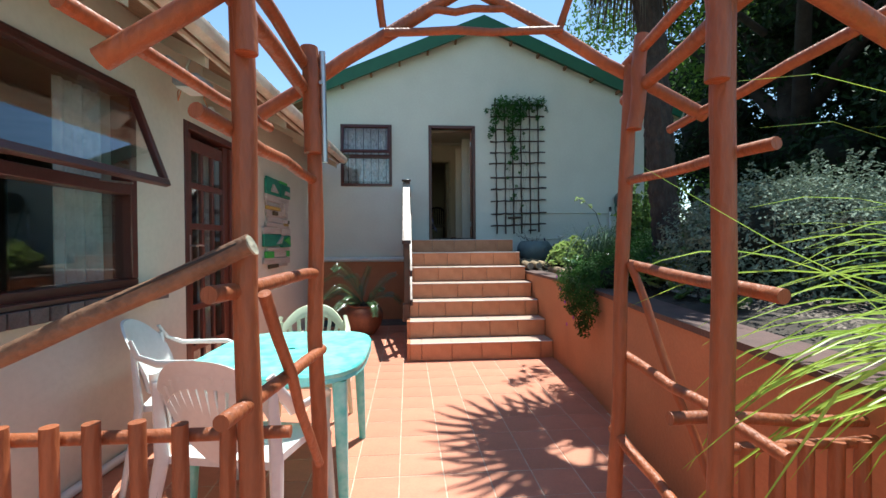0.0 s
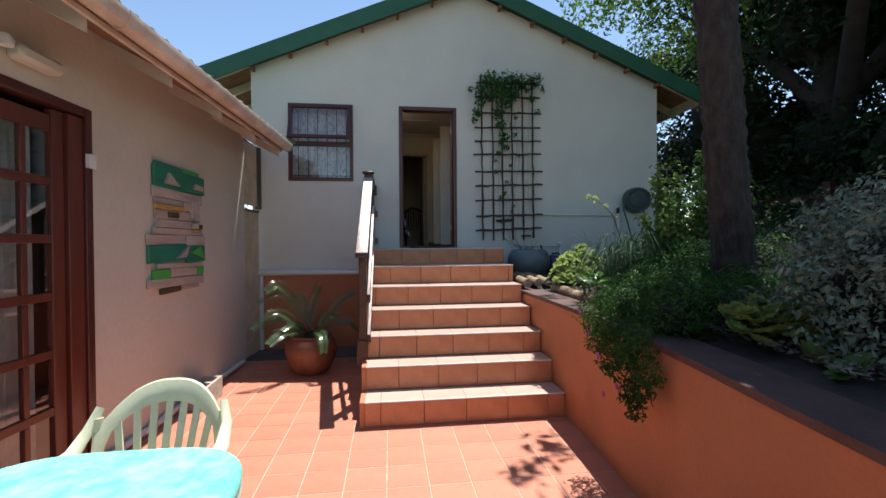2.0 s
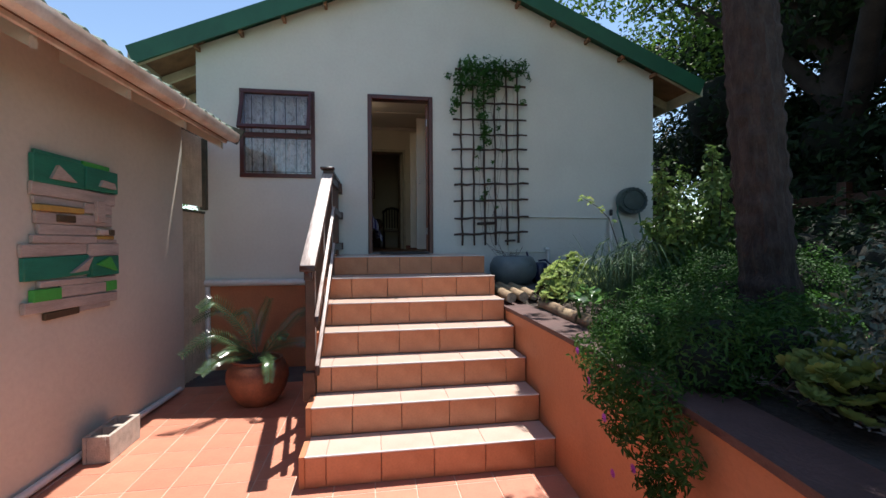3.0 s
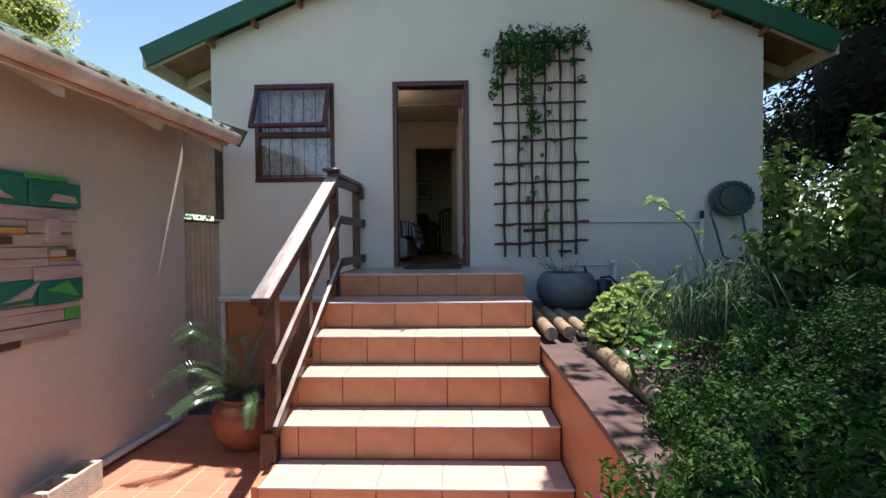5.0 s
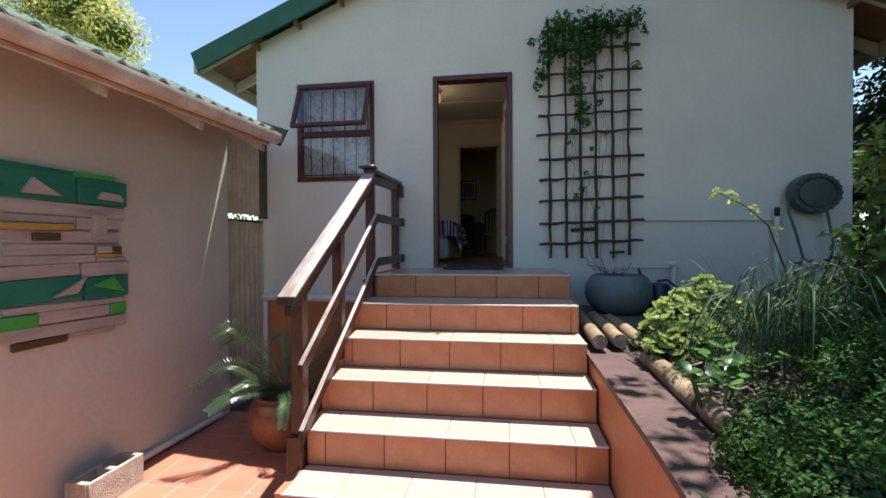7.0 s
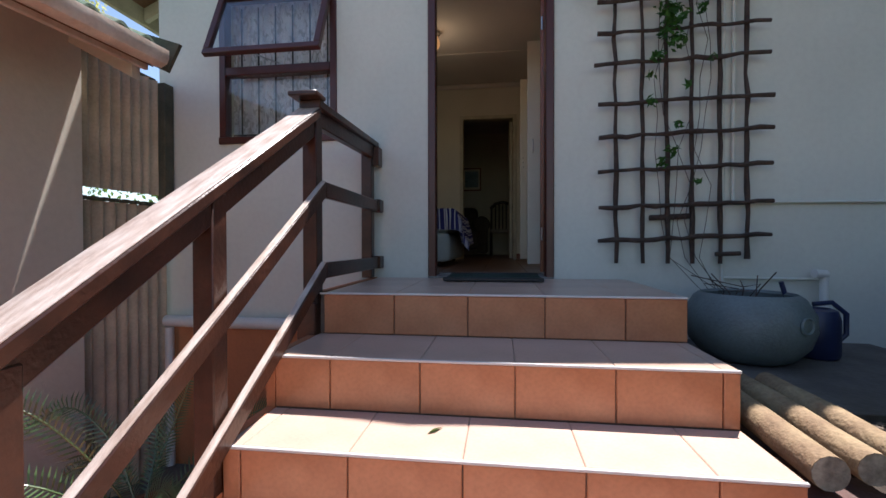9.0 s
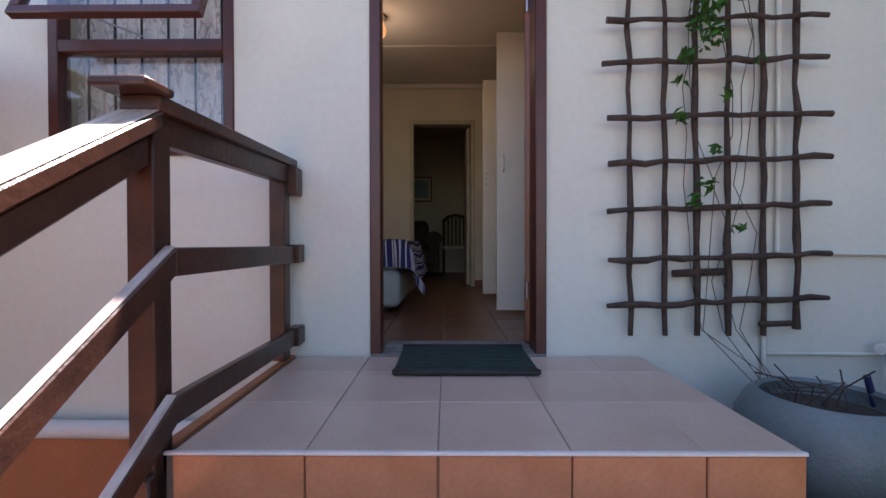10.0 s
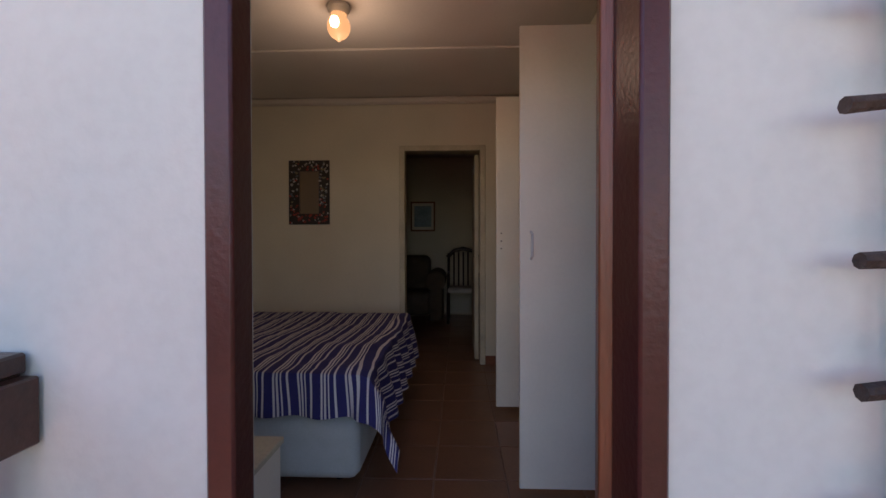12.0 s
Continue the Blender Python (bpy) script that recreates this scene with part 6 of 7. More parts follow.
for x, y, z, r in lumps:
    for _ in range(20):
        d = rg.normal(size=3)
        d[2] = abs(d[2]) * 0.8
        d /= np.linalg.norm(d)
        for s in np.linspace(0.95, 1.15, 5):
            sp.append((x + d[0] * r * s, y + d[1] * r * s, z + d[2] * r * s, 0.022))
v, f = cloud(sp, 9000, 0.032, 0.5, 13, 0.2)
raw_mesh("outer_foliage", v, f, LEAF_SAGE, sage)

hang = plant("trailing_plant", (1.7, 3.8, 0.95), "fleshy green plant spilling over the garden wall with purple daisies", "trailing plant")
lumps = [(1.55, 3.85, 1.0, .16), (1.75, 3.6, 1.06, .25), (1.6, 3.5, 1.02, .21), (1.95, 3.45, 1.05, .24), (2.2, 3.6, 1.08, .2), (1.36, 3.95, .98, .12), (1.33, 3.75, .95, .14), (1.33, 3.6, .86, .13), (1.32, 3.5, .92, .14), (1.29, 3.45, .76, .11), (1.30, 3.35, .88, .12), (1.27, 3.35, .66, .08), (1.26, 3.30, .58, .055), (1.30, 3.62, .75, .08), (1.30, 3.25, .78, .08), (1.28, 3.28, .68, .07), (1.30, 3.78, .84, .08)]
mass(hang, "shade_lumps", [l for l in lumps if l[3] > .19], SHADE_FILL)
v, f = cloud(lumps, 24000, 0.038, 0.3, 21, 0.35)
raw_mesh("foliage", v, f, LEAF_HANG, hang)


def daisy(parent, at, n=14, r=0.022):
    bm = bmesh.new()
    for k in range(n):
        a = 2 * math.pi * k / n
        c = Vector(at)
        d = Vector((-0.35, -math.cos(a), math.sin(a))).normalized()
        s = Vector((0, math.sin(a), math.cos(a))) * 0.003
        v4 = [bm.verts.new(p) for p in (c, c + d * r * .6 + s, c + d * r, c + d * r * .6 - s)]
        bm.faces.new(v4)
    part("daisy", bm, PURPLE, parent, "purple daisy flower", smooth=False)


for p in ((1.21, 3.58, .80), (1.19, 3.48, .62), (1.23, 3.75, .90), (1.20, 3.36, .70), (1.25, 3.9, 1.0)):
    daisy(hang, p)


def rosette(parent, at, r, material, n=11):
    bm = bmesh.new()
    q_ = Matrix.Translation(at) @ Euler((random.uniform(-.8, .8), random.uniform(-.8, .8), random.uniform(0, 3))).to_matrix().to_4x4()
    for ring, (k0, rr_, up) in enumerate(((n, 1.0, 0.35), (n - 3, 0.7, 0.7), (5, 0.4, 1.3))):
        for k in range(k0):
            a = 2 * math.pi * (k + ring * 0.5) / k0 + random.uniform(-.1, .1)
            d = Vector((math.cos(a), math.sin(a), up)).normalized()
            s = Vector((-math.sin(a), math.cos(a), 0))
            c = Vector()
            L = r * rr_
            q = [c, c + d * L * .55 + s * L * .28, c + d * L * .95 + s * L * .16, c + d * L * 1.02, c + d * L * .95 - s * L * .16, c + d * L * .55 - s * L * .28]
            core_v = core_v if (ring or k) else bm.verts.new(c)
            mid = bm.verts.new(c + d * L * .6 - Vector((0, 0, .012)) * r / .06)
            vs = [core_v] + [bm.verts.new(p) for p in q[1:]]
            for i in range(6):
                bm.faces.new((mid, vs[i], vs[(i + 1) % 6]))
    bm.transform(q_)
    return part("rosette", bm, material, parent, smooth=True)


def rosettes(name, at, label, spots, r, material, stem=True):
    p = plant(name, at, label, "succulent")
    for i, (x, y, z) in enumerate(spots):
        rosette(p, (x, y, z), r * random.uniform(.7, 1.25), material)
        if stem and i % 2 == 0:
            part("stem", tube([(x, y, z), (x + random.uniform(-.05, .05), y + .05, (z + at[2]) / 2), (at[0] * .5 + x * .5, at[1] * .5 + y * .5, at[2])], 0.006, 6), BARK2, p)
    return p


rs = random.Random(7)


def dome(rnd, x, y, z, r, h):
    a, q = rnd.uniform(0, 6.28), rnd.random() ** .5
    return (x + r * q * math.cos(a), y + r * q * math.sin(a), z + h * math.sqrt(max(0, 1 - q * q)) * rnd.uniform(.75, 1.05))


def succulent(at, label, lumps, count, seed):
    """Fleshy leaves crowded at the ends of branching stems, with whole rosettes on the outside."""
    rnd_ = random.Random(seed)
    spots = []
    for x, y, z, r in lumps:
        for _ in range(int(count * r)):
            spots.append(dome(rnd_, x, y, z - r * 0.4, r, r * 1.35))
    p = rosettes("pale_succulent", at, label, spots, 0.042, LEAF_SUCC)
    v, f = cloud(lumps, 3300, 0.04, 0.85, seed, 0.75)
    raw_mesh("foliage", v, f, LEAF_SUCC, p)
    return p


succulent((1.92, 5.72, 0.97), "pale green leafy succulent at the corner of the bed", [(1.90, 5.72, 1.08, .16), (2.0, 5.82, 1.14, .17), (1.86, 5.60, 1.03, .11), (2.08, 5.66, 1.08, .12)], 260, 71)
succulent((2.22, 6.1, 1.0), "pale green leafy succulent in front of the planter", [(2.12, 6.0, 1.18, .17), (2.28, 6.12, 1.24, .19), (2.40, 6.0, 1.14, .15), (2.14, 6.2, 1.12, .14)], 240, 72)
OLIVE_PALE = leaf_mat("pale olive succulent leaf", (0.33, 0.38, 0.11), (0.15, 0.20, 0.05), 0.4, 0.3)
rosettes("olive_succulent", (1.78, 3.1, 0.95), "olive green rosette succulent behind the trailing plant", [dome(rs, 1.78 + .3 * (k % 3) / 2, 3.12 - .08 * (k % 3), .98, .17, .17) for k in range(96)], 0.055, OLIVE_PALE)
def paddle_plant(at, label, n, spread, seed):
    """Short fleshy stems, each with a few round leaves held up at its end."""
    rnd_ = random.Random(seed)
    p = plant("broad_leaf_plant", at, label)
    for _ in range(n):
        a, q = rnd_.uniform(0, 6.28), rnd_.random() ** .5 * spread
        tip = Vector((at[0] + q * math.cos(a), at[1] + q * math.sin(a), at[2] + rnd_.uniform(.06, .17)))
        part("stem", tube([(tip.x * .6 + at[0] * .4, tip.y * .6 + at[1] * .4, at[2]), tip], .005, 6), LEAF_PADDLE, p)
        for k in range(rnd_.randint(3, 5)):
            b = rnd_.uniform(0, 6.28)
            d = Vector((math.cos(b), math.sin(b), rnd_.uniform(-.1, .7))).normalized()
            side = d.cross(Vector((0, 0, 1))).normalized()
            up = side.cross(d)
            L = rnd_.uniform(.045, .085)
            bm = bmesh.new()
            rim = [bm.verts.new(tip + d * L * u + side * L * w - up * L * .12 * abs(w)) for u, w in ((0, 0), (.3, .22), (.62, .36), (.9, .28), (1.02, 0), (.9, -.28), (.62, -.36), (.3, -.22))]
            mid = bm.verts.new(tip + d * L * .6 - up * L * .1)
            for i in range(8):
                bm.faces.new((mid, rim[i], rim[(i + 1) % 8]))
            part("leaf", bm, LEAF_PADDLE, p)
    return p


paddle_plant((1.80, 4.88, 0.98), "low plant with round fleshy green leaves beside the coping", 9, .12, 81)
paddle_plant((2.08, 5.12, 0.99), "low plant with round fleshy green leaves among the grass", 9, .17, 82)
paddle_plant((2.42, 4.85, 1.10), "fleshy round-leaved plant growing through the herbs", 10, .22, 83)
paddle_plant((1.98, 5.42, 0.99), "low round-leaved plant under the pale succulent", 6, .1, 84)
rosettes("bromeliad_plant", (1.85, 2.35, 0.95), "small spiky plant by the coping", [(1.72, 2.78, .97), (1.70, 2.62, .97), (1.66, 2.3, .97), (1.69, 2.1, .97)], 0.07, LEAF_OLIVE, False)

herb = plant("curly_herb", (2.3, 4.6, 0.95), "low dense curly dark green herb beside the coping", "herb")
lumps = [(1.72, 4.42, 1.0, .13), (1.88, 4.58, 1.02, .16), (2.15, 4.68, 1.05, .18), (1.75, 4.1, 1.03, .22), (1.62, 3.95, 1.0, .16), (2.05, 3.85, 1.05, .26), (2.35, 3.75, 1.08, .25), (2.02, 4.45, 1.02, .16), (2.15, 4.3, 1.06, .24), (2.0, 4.1, 1.04, .22), (2.4, 4.7, 1.12, .3), (2.45, 4.3, 1.13, .32), (2.42, 4.95, 1.04, .2), (2.7, 4.6, 1.2, .34), (2.8, 4.2, 1.22, .34), (2.6, 5.1, 1.1, .28), (2.95, 4.85, 1.2, .32), (2.9, 5.4, 1.15, .3), (2.75, 5.8, 1.1, .28), (3.0, 6.1, 1.15, .3), (2.6, 6.3, 1.1, .22)]
mass(herb, "shade_lumps", lumps, SHADE_FILL)
v, f = cloud(lumps, 78000, 0.018, 0.75, 31, 0.45, 0.85)
raw_mesh("foliage", v, f, LEAF_HERB, herb)

tall = plant("leafy_shrub", (2.86, 5.32, 0.95), "tall leafy garden shrub with pale edged leaves", "shrub")
st = []
lm = []
rt_ = random.Random(9)
TSX, TSY = 3.04, 5.30
for k in range(34):
    a, l = rt_.uniform(0, 6.28), rt_.uniform(.12, .52)
    b0 = Vector((TSX + .14 * math.cos(a), TSY + .14 * math.sin(a), .95))
    hgt = rt_.uniform(.4, 1.0) if rt_.random() < .7 else rt_.uniform(1.0, 1.38)
    tip = Vector((TSX + l * math.cos(a), TSY + l * math.sin(a), .95 + hgt))
    pts = [b0, b0.lerp(tip, .5) + Vector((rt_.uniform(-.05, .05), 0, .05)), tip]
    part("stem", tube(pts, [.009, .007, .004], 6), BARK2, tall)
    for s in np.linspace(.25, 1, 8):
        q = b0.lerp(tip, s)
        lm.append((q.x, q.y, q.z, .085))
v, f = cloud(lm, 2900, 0.066, 0.62, 41, 0.3)
raw_mesh("foliage", v, f, LEAF_OLIVE, tall)
shr2 = plant("leafy_shrub", (3.6, 4.6, 0.95), "dark green spreading shrub at the back of the bed", "shrub")
lumps = [(3.4, 4.9, 1.25, .38), (3.7, 4.4, 1.3, .42), (3.9, 5.1, 1.35, .45), (3.2, 4.2, 1.15, .3), (4.2, 4.6, 1.4, .45), (3.5, 5.5, 1.25, .38), (4.1, 5.7, 1.4, .45), (3.4, 3.6, 1.15, .35), (3.9, 3.8, 1.25, .4), (4.5, 5.3, 1.5, .5), (3.1, 6.0, 1.2, .3), (3.4, 6.4, 1.3, .33)]
mass(shr2, "shade_lumps", lumps, SHADE_FILL)
v, f = cloud(lumps, 2600, 0.07, 0.5, 43, 0.6)
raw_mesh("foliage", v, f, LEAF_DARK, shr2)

strap = plant("strap_leaf_clump", (2.35, 5.65, 1.0), "clump of long thin grey-green arching leaves", "plant")
bm = bmesh.new()
rb = random.Random(3)
for k in range(300):
    a = rb.uniform(0, 6.28)
    b0 = Vector((2.52 + rb.gauss(0, .17), 5.52 + rb.gauss(0, .13), 1.0))
    L = rb.uniform(.45, .95)
    out = rb.uniform(.2, .75)
    d = Vector((math.cos(a), math.sin(a), 0))
    fall = rb.uniform(.1, .7) if rb.random() < .6 else rb.uniform(0, .12)
    pts = [b0 + d * out * L * s + Vector((0, 0, L * (s * (1 - .25 * s) - fall * s ** 2.6 * 1.25))) for s in (0, .2, .4, .6, .8, 1)]
    blade_strip(bm, pts, rb.uniform(.0022, .0046))
for k in range(90):
    a = rb.uniform(3.2, 5.6)
    d = Vector((math.cos(a), math.sin(a), 0))
    b0 = Vector((2.48 + rb.gauss(0, .16), 5.46 + rb.gauss(0, .11), 1.0))
    up_h, far = rb.uniform(.3, .55), rb.uniform(.22, .72)
    pts = [b0 + d * far * s + Vector((0, 0, up_h * math.sin(math.pi * min(1, s * 1.02)) ** .7 + .05 * (1 - s))) + Vector((.02 * math.sin(s * 7 + k), .02 * math.cos(s * 6 + k), 0)) for s in (0, .12, .28, .45, .62, .8, .92, 1)]
    blade_strip(bm, pts, rb.uniform(.004, .0075), (0.2, -.6, 1))
part("blade", bm, BLADE_G, strap, kind="stuff")
sprig = plant("yellow_sprig", (2.55, 5.6, 1.0), "thin branch with yellow-green new leaves", "plant")
part("stem", tube([(2.6, 5.6, 1.0), (2.5, 5.62, 1.5), (2.4, 5.6, 1.75), (2.28, 5.6, 1.86), (2.15, 5.6, 1.93)], [.006, .005, .004, .003, .002], 6), BARK2, sprig)
v, f = cloud([(2.15, 5.6, 1.93, .05), (2.22, 5.6, 1.9, .04), (2.32, 5.6, 1.83, .035), (2.45, 5.6, 1.72, .04)], 5000, 0.05, 0.5, 44, 0.2)
raw_mesh("foliage", v, f, LEAF_SUCC, sprig)

og = plant("ornamental_grass", (1.45, 0.6, 0.95), "big clump of long arching yellow-green grass blades", "grass")
bm = bmesh.new()
rb = random.Random(15)
for k in range(110):
    b0 = Vector((1.5 + rb.gauss(0, .08), .62 + rb.gauss(0, .16), .95))
    az = math.pi + rb.gauss(-.05, .5)
    if math.cos(az) > .2:
        az = math.pi
    L = rb.uniform(.65, 1.15)
    el = rb.uniform(.15, 1.25)
    d = Vector((math.cos(az), math.sin(az) * .7, 0))
    pts = []
    p, e = b0.copy(), el
    for s in range(9):
        pts.append(p.copy())
        p = p + (d * math.cos(e) + Vector((0, 0, math.sin(e)))) * L / 8
        e -= rb.uniform(.12, .26)
    if min(q.x for q in pts) < .36:
        continue
    blade_strip(bm, pts, rb.uniform(.0035, .0075), (0.2, -.6, 1))
for pts in ([(1.45, .55, .95), (1.0, .47, 1.08), (.6, .4, 1.21), (.30, .36, 1.33), (.09, .34, 1.435)], [(1.5, .6, 1.0), (1.2, .62, 1.4), (.85, .62, 1.62), (.6, .6, 1.66), (.42, .58, 1.635)], [(1.5, .6, 1.0), (1.2, .66, 1.33), (.9, .66, 1.53), (.68, .64, 1.58), (.5, .62, 1.56)],
            [(1.5, .5, 1.0), (1.25, .5, 1.5), (.95, .5, 1.85), (.78, .48, 2.0), (.6, .46, 2.12)], [(1.5, .5, 1.0), (1.1, .5, 1.18), (.8, .5, 1.2), (.52, .48, 1.08), (.34, .47, .86)]):
    sm = []
    for i in range(len(pts) - 1):
        a, b = Vector(pts[i]), Vector(pts[i + 1])
        sm += [a.lerp(b, t) for t in (0, .5)]
    sm.append(Vector(pts[-1]))
    blade_strip(bm, sm, .0052, (0.2, -.6, 1))
part("blade", bm, BLADE, og, kind="stuff")

# litter on the soil
bm = bmesh.new()
for k in range(5000):
    y = rb.uniform(1.0, 6.3)
    x = wall_x(y) + .27 + abs(rb.gauss(0, .42))
    z = .965 + (.06 if x > wall_x(y) + .6 else .04)
    a = rb.uniform(0, 3.14)
    l = rb.uniform(.006, .022)
    d, s = Vector((math.cos(a), math.sin(a), rb.uniform(-.2, .3))) * l, Vector((-math.sin(a), math.cos(a), 0)) * l * .35
    c = Vector((x, y, z))
    bm.faces.new([bm.verts.new(q) for q in (c - d, c + s, c + d, c - s)])
thing("leaf_litter", bm, CHIP, "dry leaf litter on the garden soil", "leaf litter", kind="stuff", smooth=False)

# ---- palm ----
palm = root("fan_palm", (2.45, 4.03, 0.9), "fan palm with rough dark trunk and a dry leaf skirt", "tree")
tp_ = [Vector(p) for p in ((2.50, 4.0, .85), (2.45, 4.02, 1.3), (2.40, 4.03, 1.9), (2.36, 4.04, 2.6), (2.31, 4.06, 3.4), (2.2, 4.1, 4.3), (2.08, 4.15, 5.1))]
sm = []
for i in range(len(tp_) - 1):
    sm += [tp_[i].lerp(tp_[i + 1], k / 22) for k in range(22)]
sm.append(tp_[-1])
bm = tube(sm, [.128 + .072 * max(0, 1 - i / 26) ** 1.2 for i in range(len(sm))], 44)
for i, v_ in enumerate(bm.verts):
    k = min(len(sm) - 1, i // 44)
    th = 2 * math.pi * (i % 44) / 44
    axis = (v_.co - sm[k]).normalized()
    plate = math.sin(7 * th + v_.co.z * 30) * math.sin(7 * th - v_.co.z * 24 + 1.5 * noise.noise(v_.co * 5))
    v_.co += axis * (0.011 * plate + 0.016 * noise.noise(v_.co * 14))
part("trunk", bm, BARK, palm)


def fan(bm, base, d, stalk, blade, n=22):
    d = d.normalized()
    tip = base + d * stalk
    side = d.cross(Vector((0, 0, 1))).normalized()
    up = side.cross(d)
    for k in range(n):
        a = (k / (n - 1) - .5) * 4.3
        b = (d * math.cos(a) + side * math.sin(a)).normalized()
        L = blade * (1 - .25 * abs(a) / 2.15)
        q = [tip, tip + b * L * .35 + up * .03, tip + b * L * .75, tip + b * L - up * L * .22]
        blade_strip(bm, q, .036, up)
    return tip


bm = bmesh.new()
rp_ = random.Random(21)
crown = Vector((2.05, 4.17, 5.15))
stalks = bmesh.new()
for k in range(17):
    a = k * 2.4
    e = rp_.uniform(-.35, 1.2)
    d = Vector((math.cos(a) * math.cos(e), math.sin(a) * math.cos(e), math.sin(e)))
    st_ = rp_.uniform(.5, .75)
    tip = fan(bm, crown, d, st_, rp_.uniform(.6, .78), 17)
    tube([crown, crown.lerp(tip, .5), tip], .012, 5, stalks)
rx_ = random.Random(22)
for k in range(17, 31):
    a = k * 2.4
    e = rx_.uniform(-.2, 1.3)
    d = Vector((math.cos(a) * math.cos(e), math.sin(a) * math.cos(e), math.sin(e)))
    if d.x < -.2:
        continue
    tip = fan(bm, crown, d, rx_.uniform(.35, .6), rx_.uniform(.6, .78), 19)
    tube([crown, crown.lerp(tip, .5), tip], .012, 5, stalks)
part("crown", bm, PALMLEAF, palm)
part("stalk", stalks, BARK2, palm, kind="stuff")
bm = bmesh.new()
for k in range(420):
    z = rp_.uniform(4.2, 4.95)
    c = tp_[4].lerp(tp_[6], (z - 3.4) / 1.7)
    a = rp_.uniform(0, 6.28)
    d = Vector((math.cos(a), math.sin(a), 0))
    L = rp_.uniform(.45, .9)
    r0 = .16
    blade_strip(bm, [c + d * r0, c + d * (r0 + .18) - Vector((0, 0, .08)), c + d * (r0 + .30) - Vector((0, 0, L * .55)), c + d * (r0 + .33) - Vector((0, 0, L))], rp_.uniform(.008, .018), d)
part("dry_skirt", bm, DEADLEAF, palm, "hanging dry grey-brown leaves")


# ---- trees ----
def tree(name, base, h, r, limbs, lumps, material, size, per, label, seed, bark=BARK2):
    t = root(name, base, label, "tree")
    b = Vector(base)
    part("trunk", tube([b, b + Vector((.1, .05, h * .4)), b + Vector((-.05, .1, h * .75)), b + Vector((0, 0, h))], [r * 1.3, r, r * .8, r * .5], 14, wob=.03), bark, t)
    for a, c, r0 in limbs:
        a, c = Vector(a), Vector(c)
        m1 = a.lerp(c, .45) + Vector((0, 0, .25))
        part("limb", tube([a, m1, c], [r0, r0 * .7, r0 * .3], 10, wob=.02), bark, t)
    v, f = cloud(lumps, per, size, .5, seed, .35)
    raw_mesh("crown", v, f, material, t)
    return t


rk = random.Random(31)


def lumpset(n, x, y, z, r):
    return [(rk.uniform(*x), rk.uniform(*y), rk.uniform(*z), rk.uniform(*r)) for _ in range(n)]


big = [(4.75, 9.3, 6.3, .75), (5.2, 8.6, 6.1, .8), (5.6, 9.4, 5.5, .8), (4.5, 10.2, 6.8, .8), (5.5, 7.6, 6.0, .8), (5.9, 8.4, 5.2, .7), (6.3, 7.2, 5.6, .9), (5.0, 7.8, 7.0, .8), (6.6, 8.8, 4.8, .8), (4.3, 9.2, 7.6, .8), (6.2, 6.4, 6.5, .9)]
# lumps after big: unseen canopy, added to dapple the bed and dim the wall
tree("garden_tree", (6.6, 6.8, 0.0), 5.0, .28, [((6.6, 6.8, 3.2), (5.4, 8.6, 5.6), .13), ((6.6, 6.8, 3.6), (5.0, 7.8, 6.6), .12), ((6.6, 6.8, 3.0), (4.6, 4.6, 5.8), .15), ((5.6, 6.4, 4.7), (2.2, 5.8, 5.7), .06), ((6.6, 6.8, 3.4), (6.2, 3.4, 5.6), .14)], big + [(4.4, 5.3, 6.0, .55), (4.1, 4.5, 5.8, .4), (2.3, 5.9, 5.7, .28), (2.0, 5.6, 5.8, .2), (2.7, 6.2, 5.6, .3), (2.8, 5.3, 5.8, .25), (3.3, 6.4, 5.6, .35), (3.1, 4.8, 5.9, .3), (3.7, 5.9, 5.8, .4), (2.5, 6.7, 5.8, .2), (3.0, 5.5, 5.9, .4), (3.4, 5.7, 6.0, .42), (4.2, 5.8, 6.3, .5), (3.1, 6.1, 5.8, .3), (4.5, 6.6, 6.5, .55), (5.0, 6.2, 6.4, .55), (5.2, 7.0, 6.7, .6), (2.7, 5.6, 5.9, .25)], LEAF_TREE, .12, 850, "broad-leaved garden tree with spreading limbs and lit crown", 51)
dark = lumpset(36, (6.0, 8.6), (2.6, 7.5), (1.3, 7.0), (.8, 1.2))
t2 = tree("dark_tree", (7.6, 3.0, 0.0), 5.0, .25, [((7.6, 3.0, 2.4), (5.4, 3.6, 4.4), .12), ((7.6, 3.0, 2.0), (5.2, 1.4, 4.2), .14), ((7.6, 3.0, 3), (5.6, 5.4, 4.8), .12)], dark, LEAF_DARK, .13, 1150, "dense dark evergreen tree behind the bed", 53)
mass(t2, "inner_lumps", dark, SHADE_FILL)
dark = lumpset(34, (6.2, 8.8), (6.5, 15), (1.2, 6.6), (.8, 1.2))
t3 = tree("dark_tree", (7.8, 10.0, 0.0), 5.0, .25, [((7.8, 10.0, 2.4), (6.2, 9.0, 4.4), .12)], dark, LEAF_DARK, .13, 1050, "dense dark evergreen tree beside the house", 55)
mass(t3, "inner_lumps", dark, SHADE_FILL)
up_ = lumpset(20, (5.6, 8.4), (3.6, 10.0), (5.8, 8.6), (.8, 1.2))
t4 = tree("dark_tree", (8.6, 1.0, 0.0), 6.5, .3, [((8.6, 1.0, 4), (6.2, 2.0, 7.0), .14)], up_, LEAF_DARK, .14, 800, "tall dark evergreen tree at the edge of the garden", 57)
bush = plant("vine_bush", (4.7, 7.9, 1.0), "dark ivy-like bush at the corner of the house", "shrub")
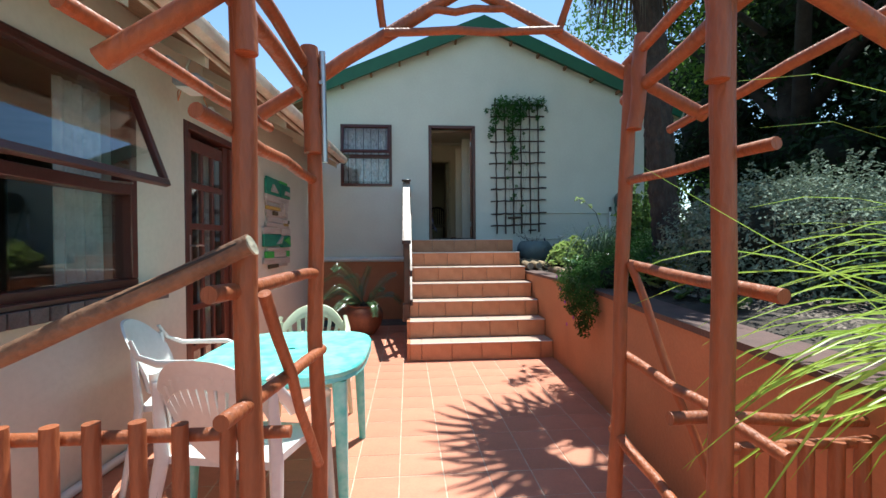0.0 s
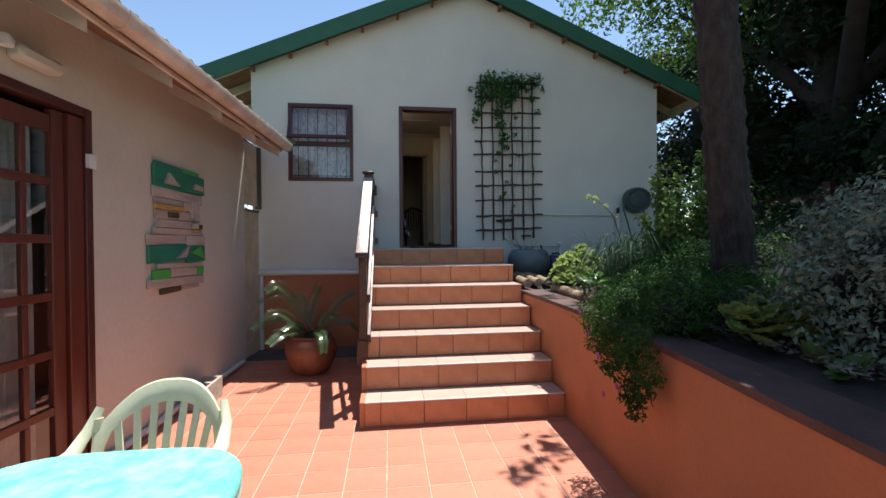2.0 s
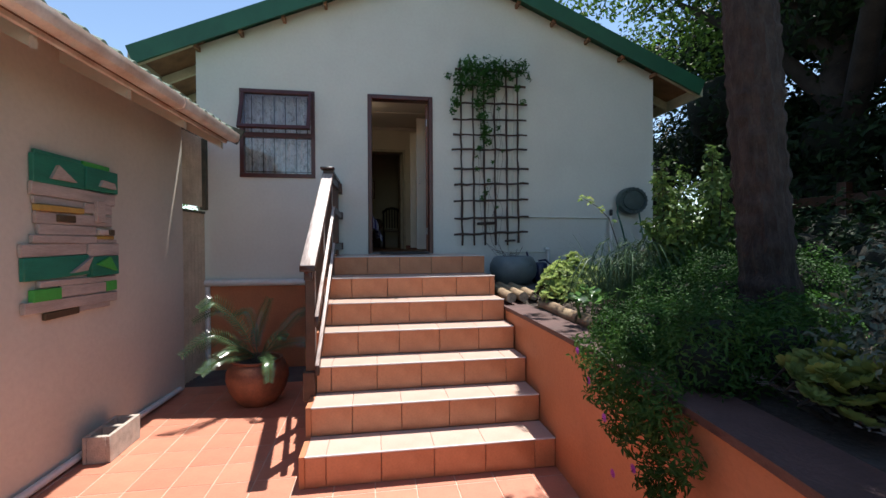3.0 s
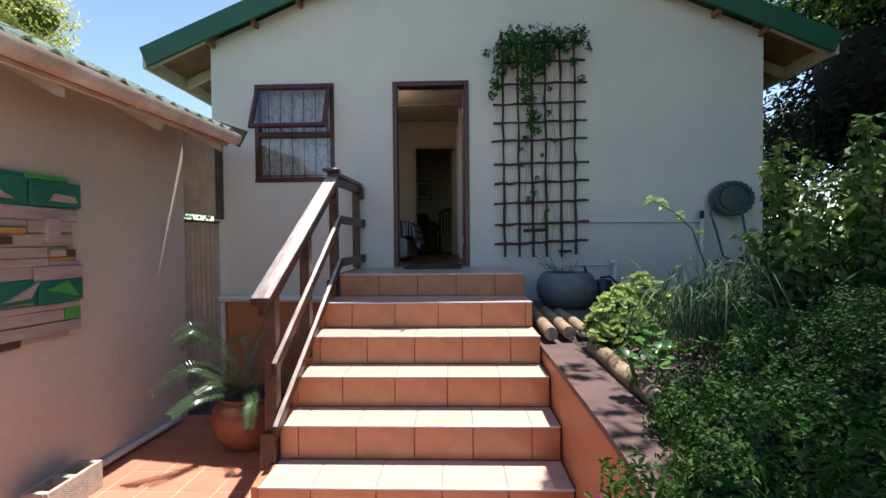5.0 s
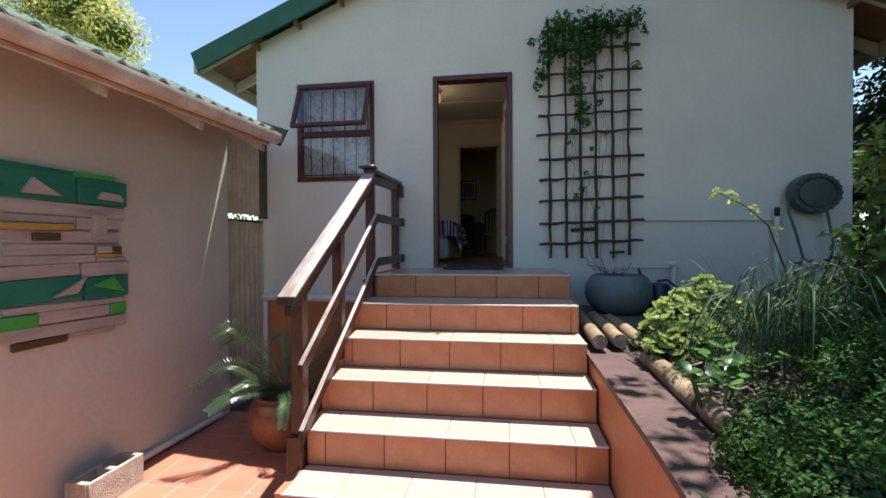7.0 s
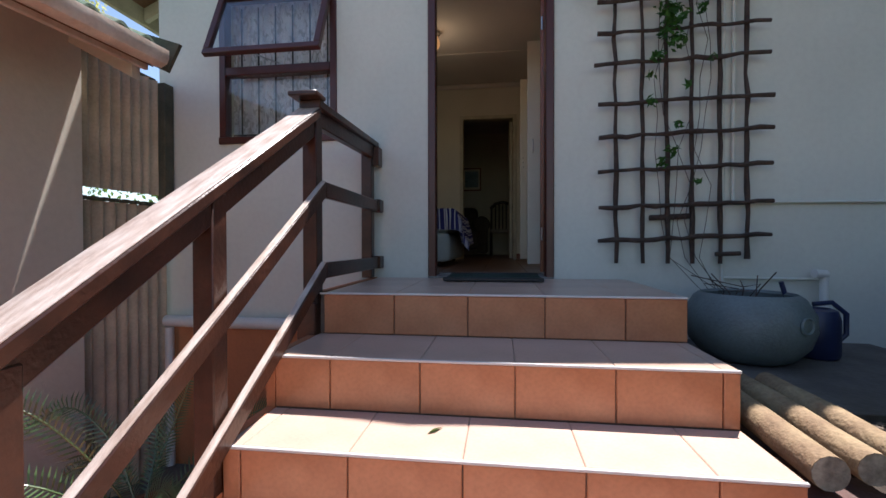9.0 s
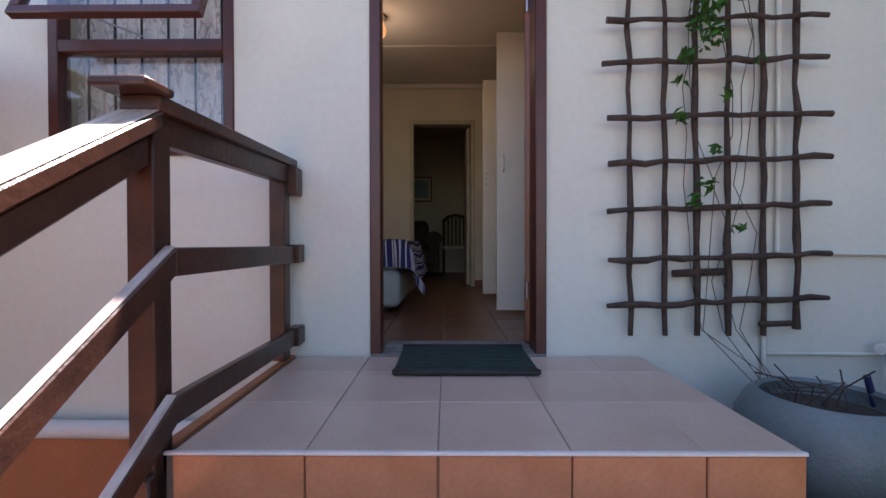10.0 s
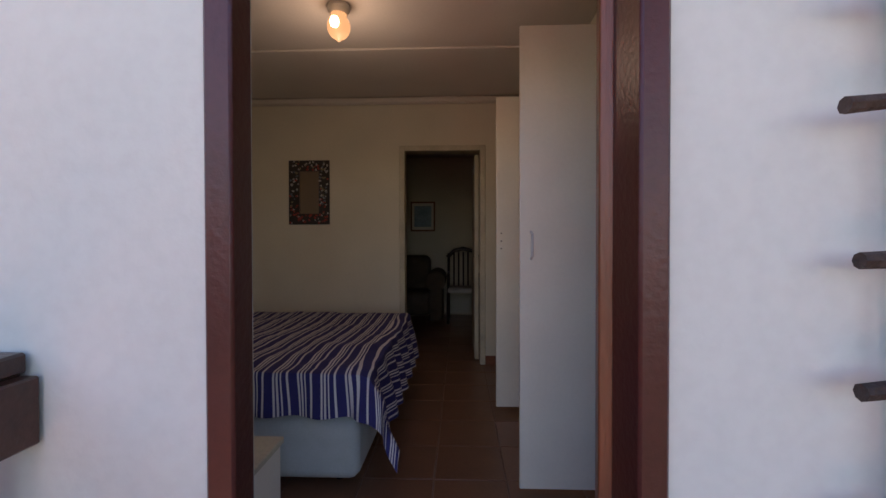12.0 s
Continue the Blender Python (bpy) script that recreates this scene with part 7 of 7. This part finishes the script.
lumps = [(4.95, 7.0, 1.3, .4), (5.3, 7.1, 1.9, .5), (5.7, 8.0, 1.6, .6), (5.9, 7.0, 1.4, .5), (4.85, 8.2, 1.6, .45), (5.0, 7.6, 1.4, .45), (5.0, 8.4, 2.2, .42), (5.3, 8.9, 2.6, .5), (5.4, 7.6, 2.2, .5)]
mass(bush, "shade_lumps", lumps, SHADE_FILL)
v, f = cloud(lumps, 900, .085, .8, 61, .6)
raw_mesh("foliage", v, f, LEAF_TREE, bush)

yl = [(-11.6, 14.4, 8.9, 1.3), (-13.0, 14.8, 9.3, 1.6), (-10.4, 14.2, 7.9, 1.0), (-12.6, 14.6, 7.4, 1.6), (-11.2, 14.4, 6.8, 1.3), (-14.0, 15.0, 7.8, 1.8), (-12.0, 15.0, 6.0, 1.6), (-10.2, 14.2, 5.8, 1.1), (-13.5, 15, 6.0, 1.8), (-15.5, 15.5, 7.0, 1.8)]
ty = tree("yellow_green_tree", (-12.5, 15.0, 0), 6.0, .3, [], yl, LEAF_YELLOW, .13, 1300, "rounded yellow-green tree beyond the low roof", 63)
mass(ty, "inner_lumps", yl, LEAF_OLIVE)
nb = lumpset(30, (-9.5, -3.5), (11.5, 13.5), (.6, 2.7), (.6, .9))
hb2 = plant("boundary_hedge", (-6, 12.5, 0), "green boundary hedge beyond the screen", "hedge")
v, f = cloud(nb, 260, .12, .5, 65, .5)
raw_mesh("foliage", v, f, LEAF_TREE, hb2)

gf = root("garden_fence", (5.4, 4.0, 0.9), "dark timber boundary fence behind the shrubs", "fence")
for z in (1.15, 1.6, 1.95):
    part("fence_rail", box(5.55, 5.6, -1.5, 8.0, z, z + .12, .005), RAILWOOD, gf)
for k in range(6):
    part("fence_post", box(5.5, 5.6, -1.2 + 1.8 * k, -1.1 + 1.8 * k, .85, 2.2, .005), RAILWOOD, gf)

fp = plant("strap_leaf_plant", (-1.05, 1.1, 0.0), "broad green strap leaves growing behind the picket fence", "plant")
for k in range(9):
    a = k * .7
    d_ = Vector((math.cos(a), math.sin(a), 0))
    bm = bmesh.new()
    b0 = Vector((-1.05, 1.1, 0))
    blade_strip(bm, [b0 + d_ * s * .12 + Vector((0, 0, s * rb.uniform(.52, .6))) for s in (0, .25, .5, .75, 1)], .018)
    part("leaf", bm, LEAF_HERB, fp, smooth=False)

# ---- tiles of the stairs, the patio and the bedroom ----
def tile_mesh(name, w, d, h, material, bev=0.003):
    bm = bmesh.new()
    a = [bm.verts.new((x, y, 0)) for x, y in ((0, 0), (w, 0), (w, d), (0, d))]
    b = [bm.verts.new((x, y, h - bev)) for x, y in ((0, 0), (w, 0), (w, d), (0, d))]
    c = [bm.verts.new((x, y, h)) for x, y in ((bev, bev), (w - bev, bev), (w - bev, d - bev), (bev, d - bev))]
    for k in range(4):
        j = (k + 1) % 4
        bm.faces.new((a[k], a[j], b[j], b[k]))
        bm.faces.new((b[k], b[j], c[j], c[k]))
    bm.faces.new(c)
    return finish(bm, name, material, False)


made = {}


def tile(parent, w, d, h, m, material):
    key = (round(w, 3), round(d, 3), round(h, 3), material.name)
    if key not in made:
        made[key] = tile_mesh("tile", w, d, h, material)
    o = new("tile", made[key])
    o.parent = parent
    o.matrix_basis = world_of(parent).inverted() @ m
    return o


rt2 = random.Random(77)
TW = 0.345
for i in range(7):
    z0 = TOPZ[i - 1] if i else 0.0
    hgt = TOPZ[i] - z0 - 0.012
    off = (0.13, 0.28, 0.11, 0.30, 0.06, 0.22, 0.02)[i]
    xs = [SX0] + [SX0 + off + k * TW for k in range(6) if SX0 + off + k * TW < SX1 - 0.03] + [SX1]
    back = FRONT[i + 1] if i < 6 else YW - 0.03
    for a, b in zip(xs, xs[1:]):
        g_ = 0.002
        if b - a < 0.03:
            continue
        tile(stairs, b - a - 2 * g_, hgt, 0.012, Matrix.Translation((a + g_, FRONT[i] + 0.0125, z0 + 0.002)) @ Matrix.Rotation(radians(90), 4, "X") @ Matrix.Rotation(rt2.uniform(-.002, .002), 4, "Z"), STEPTILE)
        y = FRONT[i] + 0.009
        while y < back - 0.03:
            d = min(TW if i == 6 else 0.42, back - y)
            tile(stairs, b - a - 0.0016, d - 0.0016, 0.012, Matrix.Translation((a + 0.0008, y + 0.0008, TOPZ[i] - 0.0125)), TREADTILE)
            y += d

P = 0.256
for i in range(-9, 7):
    for j in range(-4, 27):
        x, y = i * P, j * P - 0.02
        if x + P * 0.5 > wall_x(y) or x < -2.2 or (y > 4.6 and x > -0.22) or y > 6.9:
            continue
        w = min(P, wall_x(y + P) - x + 0.03) if x + P > wall_x(y) else P
        if y < 0.7:
            continue
        tile(patio, P - 0.006, P - 0.006, 0.006, Matrix.Translation((x + 0.003, y + 0.003, -0.006 + rt2.uniform(0, .0012))) @ Matrix.Rotation(rt2.uniform(-.004, .004), 4, "Z"), TILE)
bm = bmesh.new()
for i in range(-9, 7):
    for j in range(-9, 27):
        x, y = i * P, j * P - 0.02
        if (y < 0.7 and x < 1.1) or (x + P * 0.5 > wall_x(y) and x < wall_x(y) and not (y > 4.6 and x > -0.22)):
            box(x + 0.003, min(x + P - 0.003, wall_x(max(y, -1)) + 0.02), y + 0.003, y + P - 0.003, -0.006, 0.0, bm=bm)
part("tile", bm, TILE, patio, kind="stuff", smooth=False)

FLOORTILE = mat("dull brown-red floor tile", (0.24, 0.12, 0.07), 0.28, 0.12, 4, 80, 0.06, each=0.1)
for i in range(-5, 6):
    for j in range(0, 18):
        x, y = 0.19 + i * TW, YW + 0.21 + j * TW
        if x < IX0 - 0.2 or x > 1.45:
            continue
        tile(inside, TW - 0.006, TW - 0.006, 0.004, Matrix.Translation((x + 0.003, y + 0.003, FZ - 0.0035)), FLOORTILE)
